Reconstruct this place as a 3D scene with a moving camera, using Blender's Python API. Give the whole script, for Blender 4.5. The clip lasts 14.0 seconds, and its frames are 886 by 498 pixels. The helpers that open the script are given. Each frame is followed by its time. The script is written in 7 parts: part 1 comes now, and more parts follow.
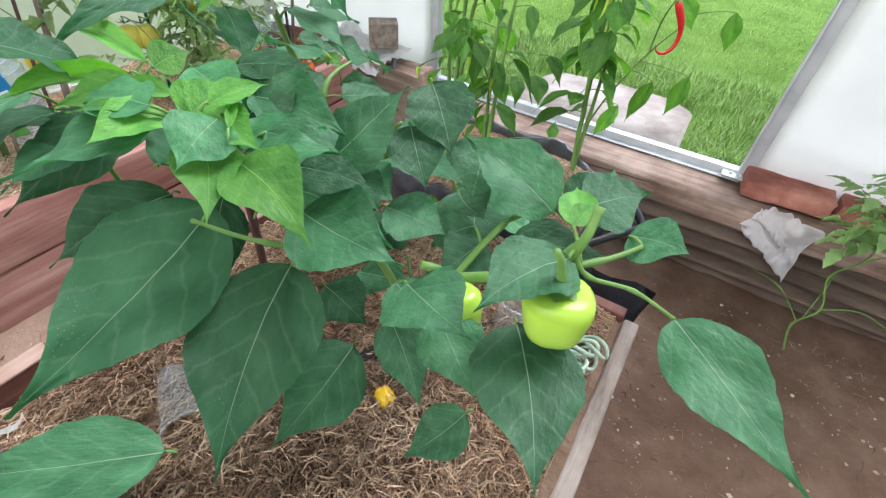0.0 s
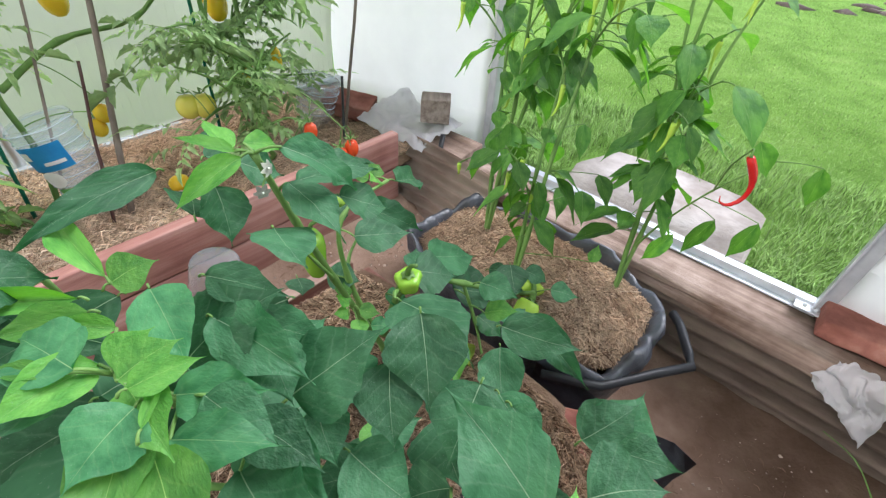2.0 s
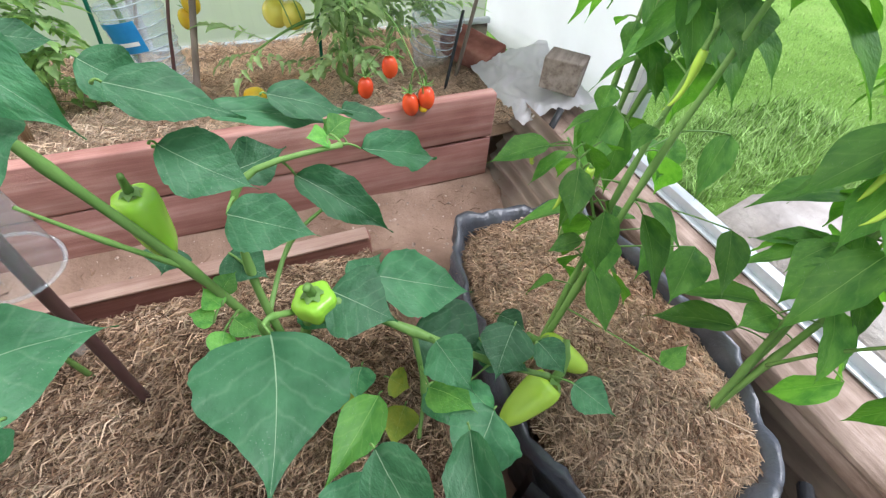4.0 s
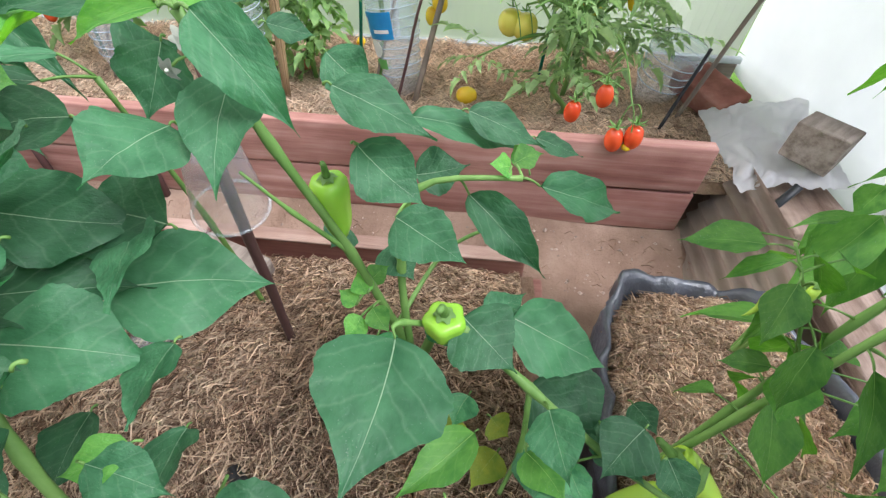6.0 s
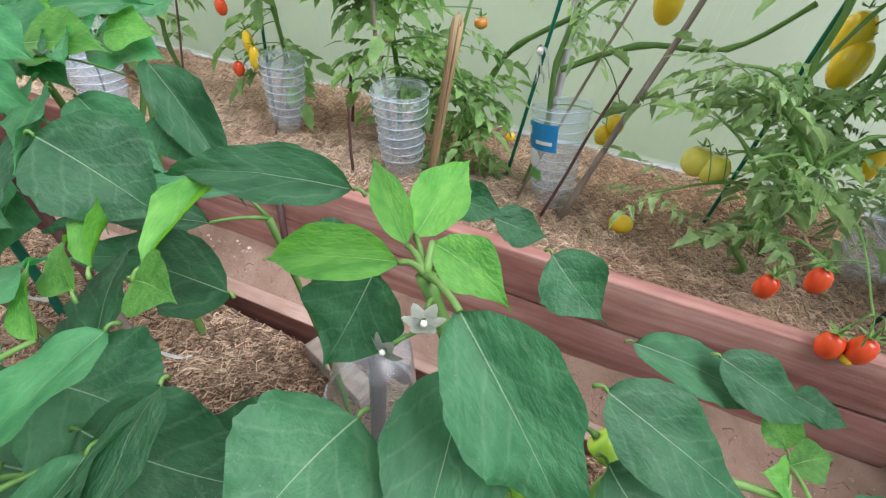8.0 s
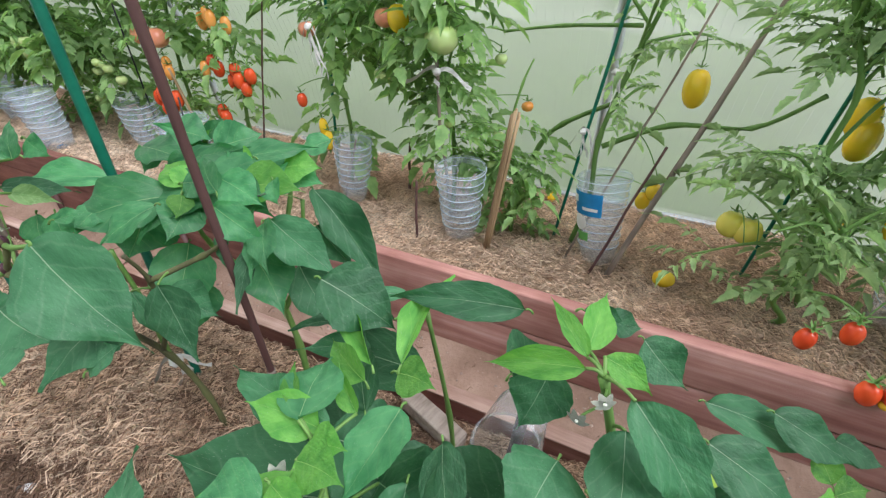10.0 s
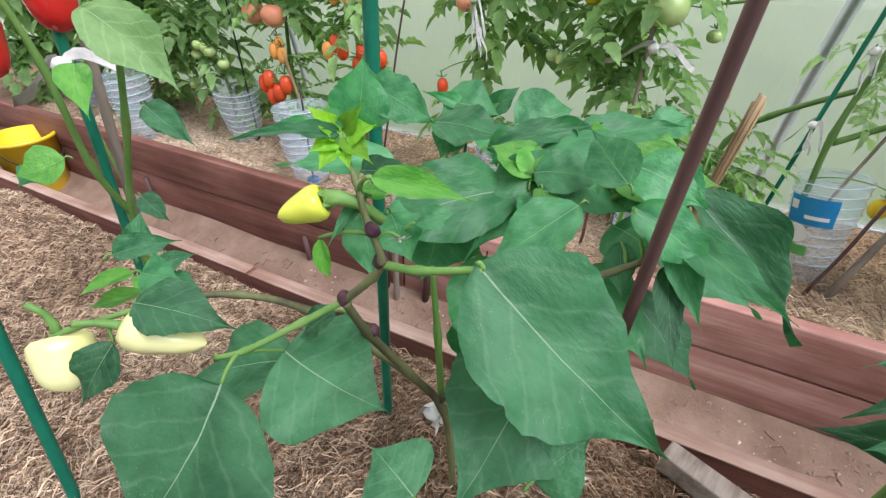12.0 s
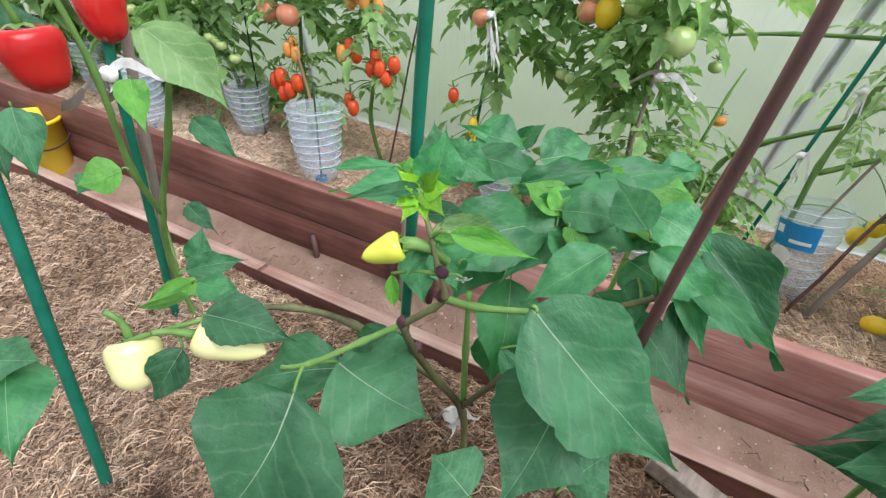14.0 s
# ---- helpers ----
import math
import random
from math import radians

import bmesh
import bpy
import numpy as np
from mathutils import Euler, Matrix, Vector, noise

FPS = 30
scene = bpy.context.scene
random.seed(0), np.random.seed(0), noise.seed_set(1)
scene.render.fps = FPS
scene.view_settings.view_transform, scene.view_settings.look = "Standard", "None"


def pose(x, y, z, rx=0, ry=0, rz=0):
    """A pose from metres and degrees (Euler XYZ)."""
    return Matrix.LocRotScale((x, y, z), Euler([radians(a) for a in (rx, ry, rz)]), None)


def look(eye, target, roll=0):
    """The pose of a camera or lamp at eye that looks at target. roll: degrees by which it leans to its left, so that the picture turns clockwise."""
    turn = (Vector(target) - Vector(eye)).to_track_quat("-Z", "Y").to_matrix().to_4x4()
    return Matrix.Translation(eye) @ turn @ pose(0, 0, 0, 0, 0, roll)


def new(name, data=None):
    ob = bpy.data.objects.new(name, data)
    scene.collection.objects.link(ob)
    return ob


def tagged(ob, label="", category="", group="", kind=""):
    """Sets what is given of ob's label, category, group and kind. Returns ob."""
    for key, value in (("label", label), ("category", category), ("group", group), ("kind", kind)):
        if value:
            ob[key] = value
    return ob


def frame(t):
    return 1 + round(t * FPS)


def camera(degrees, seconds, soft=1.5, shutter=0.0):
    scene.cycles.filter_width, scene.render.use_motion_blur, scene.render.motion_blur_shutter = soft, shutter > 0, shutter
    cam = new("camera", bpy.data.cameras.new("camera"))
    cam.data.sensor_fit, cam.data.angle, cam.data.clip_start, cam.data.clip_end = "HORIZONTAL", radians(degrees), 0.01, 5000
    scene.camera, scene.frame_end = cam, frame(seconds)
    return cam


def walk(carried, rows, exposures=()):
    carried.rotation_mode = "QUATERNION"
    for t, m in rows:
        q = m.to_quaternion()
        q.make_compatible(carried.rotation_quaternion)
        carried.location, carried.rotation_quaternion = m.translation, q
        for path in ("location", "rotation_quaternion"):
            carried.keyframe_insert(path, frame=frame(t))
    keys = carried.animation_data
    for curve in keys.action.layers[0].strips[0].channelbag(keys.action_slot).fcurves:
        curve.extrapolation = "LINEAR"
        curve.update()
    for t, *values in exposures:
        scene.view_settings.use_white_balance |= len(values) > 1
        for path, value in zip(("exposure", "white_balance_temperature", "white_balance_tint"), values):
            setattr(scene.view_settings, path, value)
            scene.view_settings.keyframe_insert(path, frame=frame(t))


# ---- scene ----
cam = camera(90.1, 14.0, soft=1.3)
PATH = [
    (0, (0.026, 0.404, 1.096), (-0.656, 1.564, -0.188), 3.4),
    (0.5, (-0.02, 0.43, 1.126), (-0.724, 1.574, -0.161), 3.8),
    (1, (-0.06, 0.433, 1.173), (-0.894, 1.494, -0.109), 3.3),
    (1.5, (-0.072, 0.472, 1.214), (-0.923, 1.544, -0.045), 2.2),
    (2, (-0.052, 0.608, 1.213), (-0.939, 1.687, -0.015), 4.1),
    (2.2, (-0.036, 0.658, 1.215), (-0.97, 1.694, -0.016), 5.4),
    (4.3, (-0.123, 1.03, 1.063), (-1.315, 1.389, -0.318), 1.4),
    (4.5, (-0.123, 1.043, 1.064), (-1.337, 1.273, -0.326), -0.6),
    (5, (-0.128, 1.081, 1.081), (-1.357, 1.115, -0.315), -1.8),
    (5.5, (-0.153, 1.05, 1.092), (-1.393, 1.027, -0.293), 0.3),
    (6, (-0.163, 1.017, 1.083), (-1.416, 0.904, -0.286), 1.3),
    (6.5, (-0.212, 0.996, 1.069), (-1.445, 0.802, -0.311), 2.9),
    (7, (-0.29, 0.949, 1.069), (-1.561, 0.724, -0.271), 3.5),
    (7.5, (-0.329, 0.88, 1.061), (-1.692, 0.451, -0.13), 5.2),
    (7.7, (-0.348, 0.854, 1.072), (-1.693, 0.397, -0.128), 5.3),
    (9.8, (-0.249, 0.838, 1.257), (-1.682, 0.171, 0.031), 1.7),
    (10, (-0.222, 0.768, 1.247), (-1.706, 0.115, 0.075), 1.0),
    (10.5, (-0.191, 0.679, 1.236), (-1.696, 0.018, 0.097), 1.1),
    (11, (-0.167, 0.543, 1.220), (-1.665, -0.133, 0.081), 2.2),
    (11.5, (-0.174, 0.393, 1.191), (-1.559, -0.248, 0.129), 1.9),
    (12, (-0.19, 0.276, 1.133), (-1.554, -0.38, 0.052), 1.2),
    (12.5, (-0.225, 0.198, 1.106), (-1.591, -0.439, 0.016), 2.1),
    (13, (-0.235, 0.17, 1.092), (-1.623, -0.417, -0.0), 3.6),
    (13.5, (-0.221, 0.184, 1.11), (-1.621, -0.365, 0.015), 5.0),
    (14, (-0.144, 0.234, 1.193), (-1.516, -0.364, 0.089), 5.0),
]
walk(cam, [(t, look(1.17 * Vector(eye), 1.17 * Vector(target), roll)) for t, eye, target, roll in PATH],
     [(t, ev, 6300, 14) for t, ev in ((0, 0.83), (2.2, 0.75), (4.3, 0.97), (6.5, 0.95), (7.7, 0.66), (9.8, 0.54), (10.5, 0.5), (11, 0.54), (12, 0.63), (14, 0.63))])


# ---- world, sun and exposure ----
world = bpy.data.worlds.new("overcast_sky")
scene.world = world
world.use_nodes = True
wn = world.node_tree
sky = wn.nodes.new("ShaderNodeTexSky")
sky.sky_type = "NISHITA"
sky.sun_disc = False
sky.sun_elevation = radians(48)
sky.sun_rotation = radians(200)
sky.air_density, sky.dust_density, sky.ozone_density = 1.0, 4.0, 1.0
hsv = wn.nodes.new("ShaderNodeHueSaturation")
hsv.inputs["Saturation"].default_value = 0.6
wn.links.new(sky.outputs[0], hsv.inputs["Color"])
wn.links.new(hsv.outputs[0], wn.nodes["Background"].inputs["Color"])
wn.nodes["Background"].inputs["Strength"].default_value = 0.15
sun = new("sun", bpy.data.lights.new("sun", "SUN"))
sun.data.energy, sun.data.angle, sun.data.color = 3.3, radians(40), (0.965, 0.97, 1.0)
sun.matrix_world = look((0.9, 3.2, 4.6), (0, 0, 0))
scene.view_settings.exposure = 0.5


# ---- materials ----
def mat(name, rough=0.6, metal=0.0, spec=0.5):
    m = bpy.data.materials.new(name)
    m.use_nodes = True
    b = m.node_tree.nodes["Principled BSDF"]
    b.inputs["Roughness"].default_value, b.inputs["Metallic"].default_value = rough, metal
    b.inputs["Specular IOR Level"].default_value = spec
    return m, m.node_tree.nodes, m.node_tree.links, b


def ramp(nodes, stops):
    r = nodes.new("ShaderNodeValToRGB")
    els = r.color_ramp.elements
    while len(els) < len(stops):
        els.new(0.5)
    for e, (p, c) in zip(els, stops):
        e.position, e.color = p, (*c, 1)
    return r


def noise_tex(nodes, links, scale, detail=5.0, rough=0.6, stretch=None, coord="Object"):
    tc = nodes.new("ShaderNodeTexCoord")
    n = nodes.new("ShaderNodeTexNoise")
    n.inputs["Scale"].default_value, n.inputs["Detail"].default_value = scale, detail
    n.inputs["Roughness"].default_value = rough
    if stretch:
        mp = nodes.new("ShaderNodeMapping")
        mp.inputs["Scale"].default_value = stretch
        links.new(tc.outputs[coord], mp.inputs["Vector"])
        links.new(mp.outputs[0], n.inputs["Vector"])
    else:
        links.new(tc.outputs[coord], n.inputs["Vector"])
    return n


def mix_col(nodes, links, a, b, fac, mode="MIX"):
    m = nodes.new("ShaderNodeMix")
    m.data_type, m.blend_type = "RGBA", mode
    for sock, v in ((m.inputs[0], fac), (m.inputs[6], a), (m.inputs[7], b)):
        if isinstance(v, (int, float)):
            sock.default_value = v
        elif isinstance(v, tuple):
            sock.default_value = (*v, 1)
        else:
            links.new(v, sock)
    return m.outputs[2]


def bump(nodes, links, b, height, strength, dist=0.01):
    n = nodes.new("ShaderNodeBump")
    n.inputs["Strength"].default_value, n.inputs["Distance"].default_value = strength, dist
    links.new(height, n.inputs["Height"])
    links.new(n.outputs[0], b.inputs["Normal"])


def grainy(name, stops, scale, rough=0.8, stretch=None, bump_s=0.4, bump_d=0.004, big=None, spec=0.3, fine=None, metal=0.0):
    """A surface of two noises: stains at a large scale and grain at a small one."""
    m, n, l, b = mat(name, rough, metal, spec)
    t = noise_tex(n, l, scale, 6, 0.65, stretch)
    r = ramp(n, stops)
    l.new(t.outputs[0], r.inputs[0])
    col = r.outputs[0]
    if big:
        t2 = noise_tex(n, l, big[0], 4, 0.6)
        r2 = ramp(n, [(0.35, big[1]), (0.65, (1, 1, 1))])
        l.new(t2.outputs[0], r2.inputs[0])
        col = mix_col(n, l, col, r2.outputs[0], 1.0, "MULTIPLY")
    info = n.new("ShaderNodeObjectInfo")
    hs = n.new("ShaderNodeHueSaturation")
    ma = n.new("ShaderNodeMapRange")
    ma.inputs[3].default_value, ma.inputs[4].default_value = 0.86, 1.14
    l.new(info.outputs["Random"], ma.inputs[0])
    l.new(ma.outputs[0], hs.inputs["Value"])
    l.new(col, hs.inputs["Color"])
    l.new(hs.outputs[0], b.inputs["Base Color"])
    t3 = noise_tex(n, l, fine or scale * 3, 6, 0.7, stretch)
    bump(n, l, b, t3.outputs[0], bump_s, bump_d)
    return m


def leaf_mat(name, dark, light, vein, veins=5.5, rough=0.5, trans=0.25, blister=0.5, side_mix=0.085):
    """A leaf: midrib and side veins from its own length and width, blistered skin, light passing through."""
    m, n, l, b = mat(name, rough, 0, 0.27)
    uv = n.new("ShaderNodeUVMap")
    sep = n.new("ShaderNodeSeparateXYZ")
    l.new(uv.outputs[0], sep.inputs[0])

    def op(kind, a, c=None):
        x = n.new("ShaderNodeMath")
        x.operation = kind
        for s, v in zip(x.inputs, (a, c)):
            if v is None:
                continue
            if isinstance(v, (int, float)):
                s.default_value = v
            else:
                l.new(v, s)
        return x.outputs[0]
    v = op("ABSOLUTE", op("SUBTRACT", sep.outputs["Y"], 0.5))
    rib_w = op("MULTIPLY", op("SUBTRACT", 1.0, sep.outputs["X"]), 0.0068)
    rib = op("LESS_THAN", v, rib_w)
    wob = noise_tex(n, l, 5, 2, 0.5)
    along = op("SUBTRACT", op("ADD", sep.outputs["X"], op("MULTIPLY", wob.outputs[0], 0.16)), op("MULTIPLY", v, 0.62))
    wave = op("FRACT", op("MULTIPLY", along, veins))
    edge = op("ABSOLUTE", op("SUBTRACT", wave, 0.5))
    side = op("MULTIPLY", op("SUBTRACT", 1.0, op("MINIMUM", op("MULTIPLY", edge, 9.0), 1.0)), side_mix)
    mask = op("MAXIMUM", op("MULTIPLY", rib, 0.6), side)
    t = noise_tex(n, l, 3.5, 6, 0.55)
    r = ramp(n, [(0.34, dark), (0.68, light)])
    l.new(t.outputs[0], r.inputs[0])
    info = n.new("ShaderNodeObjectInfo")
    ma = n.new("ShaderNodeMapRange")
    ma.inputs[3].default_value, ma.inputs[4].default_value = 0.7, 1.38
    l.new(info.outputs["Random"], ma.inputs[0])
    hs = n.new("ShaderNodeHueSaturation")
    l.new(ma.outputs[0], hs.inputs["Value"])
    l.new(r.outputs[0], hs.inputs["Color"])
    col = mix_col(n, l, hs.outputs[0], vein, mask)
    sp = n.new("ShaderNodeTexVoronoi")
    sp.inputs["Scale"].default_value = 55
    tc = n.new("ShaderNodeTexCoord")
    l.new(tc.outputs["Object"], sp.inputs["Vector"])
    patch = noise_tex(n, l, 2.2, 2, 0.5)
    spot = op("MULTIPLY", op("LESS_THAN", sp.outputs["Distance"], op("MULTIPLY", op("SUBTRACT", patch.outputs[0], 0.35), 0.3)), 0.55)
    col = mix_col(n, l, col, (0.45, 0.5, 0.42), spot)
    l.new(col, b.inputs["Base Color"])
    swell = op("ABSOLUTE", edge)
    t2 = noise_tex(n, l, 14, 4, 0.55)
    hgt = op("ADD", op("MULTIPLY", t2.outputs[0], 1.0), op("MULTIPLY", swell, 0.25))
    hgt = op("SUBTRACT", hgt, op("MULTIPLY", rib, 0.5))
    bump(n, l, b, hgt, blister, 0.004)
    out = n["Material Output"]
    tr = n.new("ShaderNodeBsdfTranslucent")
    hs2 = n.new("ShaderNodeHueSaturation")
    hs2.inputs["Saturation"].default_value, hs2.inputs["Value"].default_value = 1.25, 1.7
    hs2.inputs["Hue"].default_value = 0.485
    l.new(col, hs2.inputs["Color"])
    l.new(hs2.outputs[0], tr.inputs["Color"])
    ms = n.new("ShaderNodeMixShader")
    ms.inputs[0].default_value = trans
    l.new(b.outputs[0], ms.inputs[1])
    l.new(tr.outputs[0], ms.inputs[2])
    l.new(ms.outputs[0], out.inputs["Surface"])
    return m


def fruit_mat(name, c1, c2, rough=0.25, scale=6):
    m, n, l, b = mat(name, rough, 0, 0.5)
    t = noise_tex(n, l, scale, 3, 0.5)
    r = ramp(n, [(0.35, c1), (0.68, c2)])
    l.new(t.outputs[0], r.inputs[0])
    l.new(r.outputs[0], b.inputs["Base Color"])
    b.inputs["Subsurface Weight"].default_value = 0.12
    b.inputs["Subsurface Radius"].default_value = (0.01, 0.006, 0.003)
    t2 = noise_tex(n, l, 30, 3, 0.5)
    bump(n, l, b, t2.outputs[0], 0.12, 0.004)
    return m


def film_mat(name, tint, through_part, back_part, rough=0.45, see=0.0):
    """Thin sheet that lets light through: clear part, scattering part and a faint gloss."""
    m, n, l, b = mat(name, rough, 0, 0.4)
    t = noise_tex(n, l, 2.5, 4, 0.6)
    r = ramp(n, [(0.3, tuple(0.9 * c for c in tint)), (0.7, tint)])
    l.new(t.outputs[0], r.inputs[0])
    l.new(r.outputs[0], b.inputs["Base Color"])
    t2 = noise_tex(n, l, 7, 3, 0.5)
    bump(n, l, b, t2.outputs[0], 0.25, 0.02)
    tr = n.new("ShaderNodeBsdfTranslucent")
    l.new(r.outputs[0], tr.inputs["Color"])
    ms = n.new("ShaderNodeMixShader")
    ms.inputs[0].default_value = through_part
    l.new(b.outputs[0], ms.inputs[1])
    l.new(tr.outputs[0], ms.inputs[2])
    cl = n.new("ShaderNodeBsdfTransparent")
    cl.inputs["Color"].default_value = (*tint, 1)
    m2 = n.new("ShaderNodeMixShader")
    m2.inputs[0].default_value = see
    l.new(ms.outputs[0], m2.inputs[1])
    l.new(cl.outputs[0], m2.inputs[2])
    l.new(m2.outputs[0], n["Material Output"].inputs["Surface"])
    return m


def clear_mat(name, tint, gloss=0.12, haze=0.1, rough=0.08):
    """Thin clear plastic: mostly see-through, a little haze and gloss that grows at grazing angles."""
    m, n, l, b = mat(name, 0.3)
    cl = n.new("ShaderNodeBsdfTransparent")
    cl.inputs["Color"].default_value = (*tint, 1)
    gl = n.new("ShaderNodeBsdfGlossy")
    gl.inputs["Roughness"].default_value = rough
    df = n.new("ShaderNodeBsdfDiffuse")
    df.inputs["Color"].default_value = (0.76, 0.87, 0.97, 1)
    lw = n.new("ShaderNodeLayerWeight")
    lw.inputs["Blend"].default_value = 0.5
    fr = n.new("ShaderNodeMath")
    fr.operation = "POWER"
    fr.inputs[1].default_value = 4.0
    l.new(lw.outputs["Facing"], fr.inputs[0])
    ad = n.new("ShaderNodeMath")
    ad.operation = "ADD"
    ad.inputs[1].default_value = gloss
    l.new(fr.outputs[0], ad.inputs[0])
    a = n.new("ShaderNodeMixShader")
    a.inputs[0].default_value = haze
    l.new(cl.outputs[0], a.inputs[1])
    l.new(df.outputs[0], a.inputs[2])
    c = n.new("ShaderNodeMixShader")
    l.new(ad.outputs[0], c.inputs[0])
    l.new(a.outputs[0], c.inputs[1])
    l.new(gl.outputs[0], c.inputs[2])
    l.new(c.outputs[0], n["Material Output"].inputs["Surface"])
    return m


M_LEAF = leaf_mat("pepper_leaf", (0.024, 0.096, 0.041), (0.056, 0.168, 0.079), (0.33, 0.46, 0.3), rough=0.5)
M_MID = leaf_mat("bright_leaf", (0.034, 0.15, 0.062), (0.078, 0.25, 0.105), (0.3, 0.48, 0.22), rough=0.4, trans=0.3, blister=0.32)
M_YOUNG = leaf_mat("young_leaf", (0.066, 0.232, 0.045), (0.14, 0.36, 0.075), (0.38, 0.58, 0.18), rough=0.42, trans=0.35)
M_CHILI = leaf_mat("chili_leaf", (0.05, 0.155, 0.036), (0.115, 0.27, 0.065), (0.28, 0.45, 0.15), trans=0.45)
M_TOMLEAF = leaf_mat("tomato_leaf", (0.13, 0.25, 0.09), (0.27, 0.41, 0.17), (0.3, 0.42, 0.18), veins=5, rough=0.6, trans=0.45)
M_TOMCURL = leaf_mat("curled_tomato_leaf", (0.19, 0.31, 0.14), (0.36, 0.49, 0.26), (0.36, 0.46, 0.24), veins=5, rough=0.6, trans=0.45)
M_TIP = leaf_mat("lime_shoot_leaf", (0.13, 0.36, 0.03), (0.27, 0.52, 0.055), (0.42, 0.6, 0.16), rough=0.4, trans=0.4)
M_PALELEAF = leaf_mat("pale_leaf_underside", (0.1, 0.2, 0.07), (0.17, 0.285, 0.115), (0.36, 0.48, 0.24), side_mix=0.3)
M_OLDLEAF = leaf_mat("yellowing_leaf", (0.16, 0.26, 0.035), (0.3, 0.34, 0.05), (0.4, 0.45, 0.15))
M_STEM = grainy("green_stem", [(0.3, (0.085, 0.19, 0.04)), (0.7, (0.17, 0.3, 0.085))], 30, 0.5, (1, 1, 0.2), 0.25, 0.002)
M_WOODSTEM = grainy("woody_stem", [(0.3, (0.055, 0.05, 0.03)), (0.55, (0.12, 0.125, 0.055)), (0.75, (0.17, 0.2, 0.08))], 30, 0.6, (1, 1, 0.2), 0.3, 0.002)
M_PURPLE = grainy("purple_node", [(0.3, (0.04, 0.015, 0.03)), (0.7, (0.1, 0.04, 0.05))], 40, 0.5)
M_SOIL = grainy("dry_soil", [(0.25, (0.14, 0.09, 0.06)), (0.5, (0.28, 0.19, 0.135)), (0.75, (0.4, 0.29, 0.21))], 14, 0.95, None, 0.9, 0.02, (3, (0.6, 0.55, 0.5)), 0.1, 60)
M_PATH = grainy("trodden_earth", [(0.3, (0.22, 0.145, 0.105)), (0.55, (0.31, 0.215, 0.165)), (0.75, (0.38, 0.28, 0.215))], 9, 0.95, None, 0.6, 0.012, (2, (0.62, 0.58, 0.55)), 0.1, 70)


def darken_east(m):
    """Trodden earth that turns darker towards +x, with a ragged edge."""
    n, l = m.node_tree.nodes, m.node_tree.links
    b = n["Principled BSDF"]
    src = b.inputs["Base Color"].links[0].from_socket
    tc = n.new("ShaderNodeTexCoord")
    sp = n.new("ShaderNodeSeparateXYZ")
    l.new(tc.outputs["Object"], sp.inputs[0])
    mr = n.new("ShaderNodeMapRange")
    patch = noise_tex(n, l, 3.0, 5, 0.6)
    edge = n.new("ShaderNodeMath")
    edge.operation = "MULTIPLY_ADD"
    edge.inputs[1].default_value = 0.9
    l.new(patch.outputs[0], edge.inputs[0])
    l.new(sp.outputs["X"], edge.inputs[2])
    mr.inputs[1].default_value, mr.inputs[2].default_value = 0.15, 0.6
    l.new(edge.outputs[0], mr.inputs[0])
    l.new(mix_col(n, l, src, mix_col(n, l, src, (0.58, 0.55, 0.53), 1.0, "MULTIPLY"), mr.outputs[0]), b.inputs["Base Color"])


darken_east(M_PATH)
M_HAY = grainy("hay", [(0.3, (0.42, 0.31, 0.22)), (0.52, (0.62, 0.485, 0.36)), (0.78, (0.82, 0.69, 0.55))], 4, 0.8, None, 0.2, 0.002, (2.6, (0.82, 0.76, 0.72)))
M_PALEHAY = grainy("pale_hay", [(0.3, (0.5, 0.385, 0.28)), (0.52, (0.73, 0.59, 0.45)), (0.78, (0.87, 0.76, 0.61))], 4, 0.8, None, 0.2, 0.002, (2.6, (0.8, 0.73, 0.68)))
M_DARKHAY = grainy("dark_hay", [(0.3, (0.13, 0.078, 0.052)), (0.7, (0.31, 0.2, 0.135))], 4, 0.85, None, 0.2, 0.002)
M_BOARD = grainy("stained_board", [(0.3, (0.13, 0.05, 0.04)), (0.5, (0.22, 0.095, 0.075)), (0.72, (0.33, 0.17, 0.14))], 5, 0.65, (6, 0.35, 6), 0.5, 0.004, (2.2, (0.6, 0.52, 0.5)), 0.35, 26)
M_PINKBOARD = grainy("faded_board", [(0.3, (0.28, 0.125, 0.105)), (0.5, (0.46, 0.24, 0.205)), (0.74, (0.62, 0.42, 0.37))], 5, 0.65, (6, 0.35, 6), 0.5, 0.004, (2.6, (0.6, 0.5, 0.48)), 0.35, 26)
M_PALEBOARD = grainy("weathered_board", [(0.3, (0.3, 0.19, 0.16)), (0.55, (0.45, 0.32, 0.27)), (0.8, (0.58, 0.46, 0.4))], 7, 0.8, (6, 0.4, 6), 0.6, 0.004, (3, (0.6, 0.5, 0.45)), 0.2, 40)
M_GREYWOOD = grainy("grey_weathered_wood", [(0.3, (0.16, 0.13, 0.11)), (0.5, (0.36, 0.31, 0.27)), (0.75, (0.52, 0.46, 0.41))], 8, 0.85, (5, 0.6, 5), 0.8, 0.004, (5, (0.55, 0.5, 0.48)), 0.2, 50)
M_BEAM = grainy("sill_beam_wood", [(0.3, (0.2, 0.145, 0.115)), (0.55, (0.38, 0.29, 0.24)), (0.8, (0.56, 0.46, 0.41))], 6, 0.8, (0.4, 5, 5), 0.8, 0.006, (6, (0.42, 0.36, 0.32)), 0.2, 40)
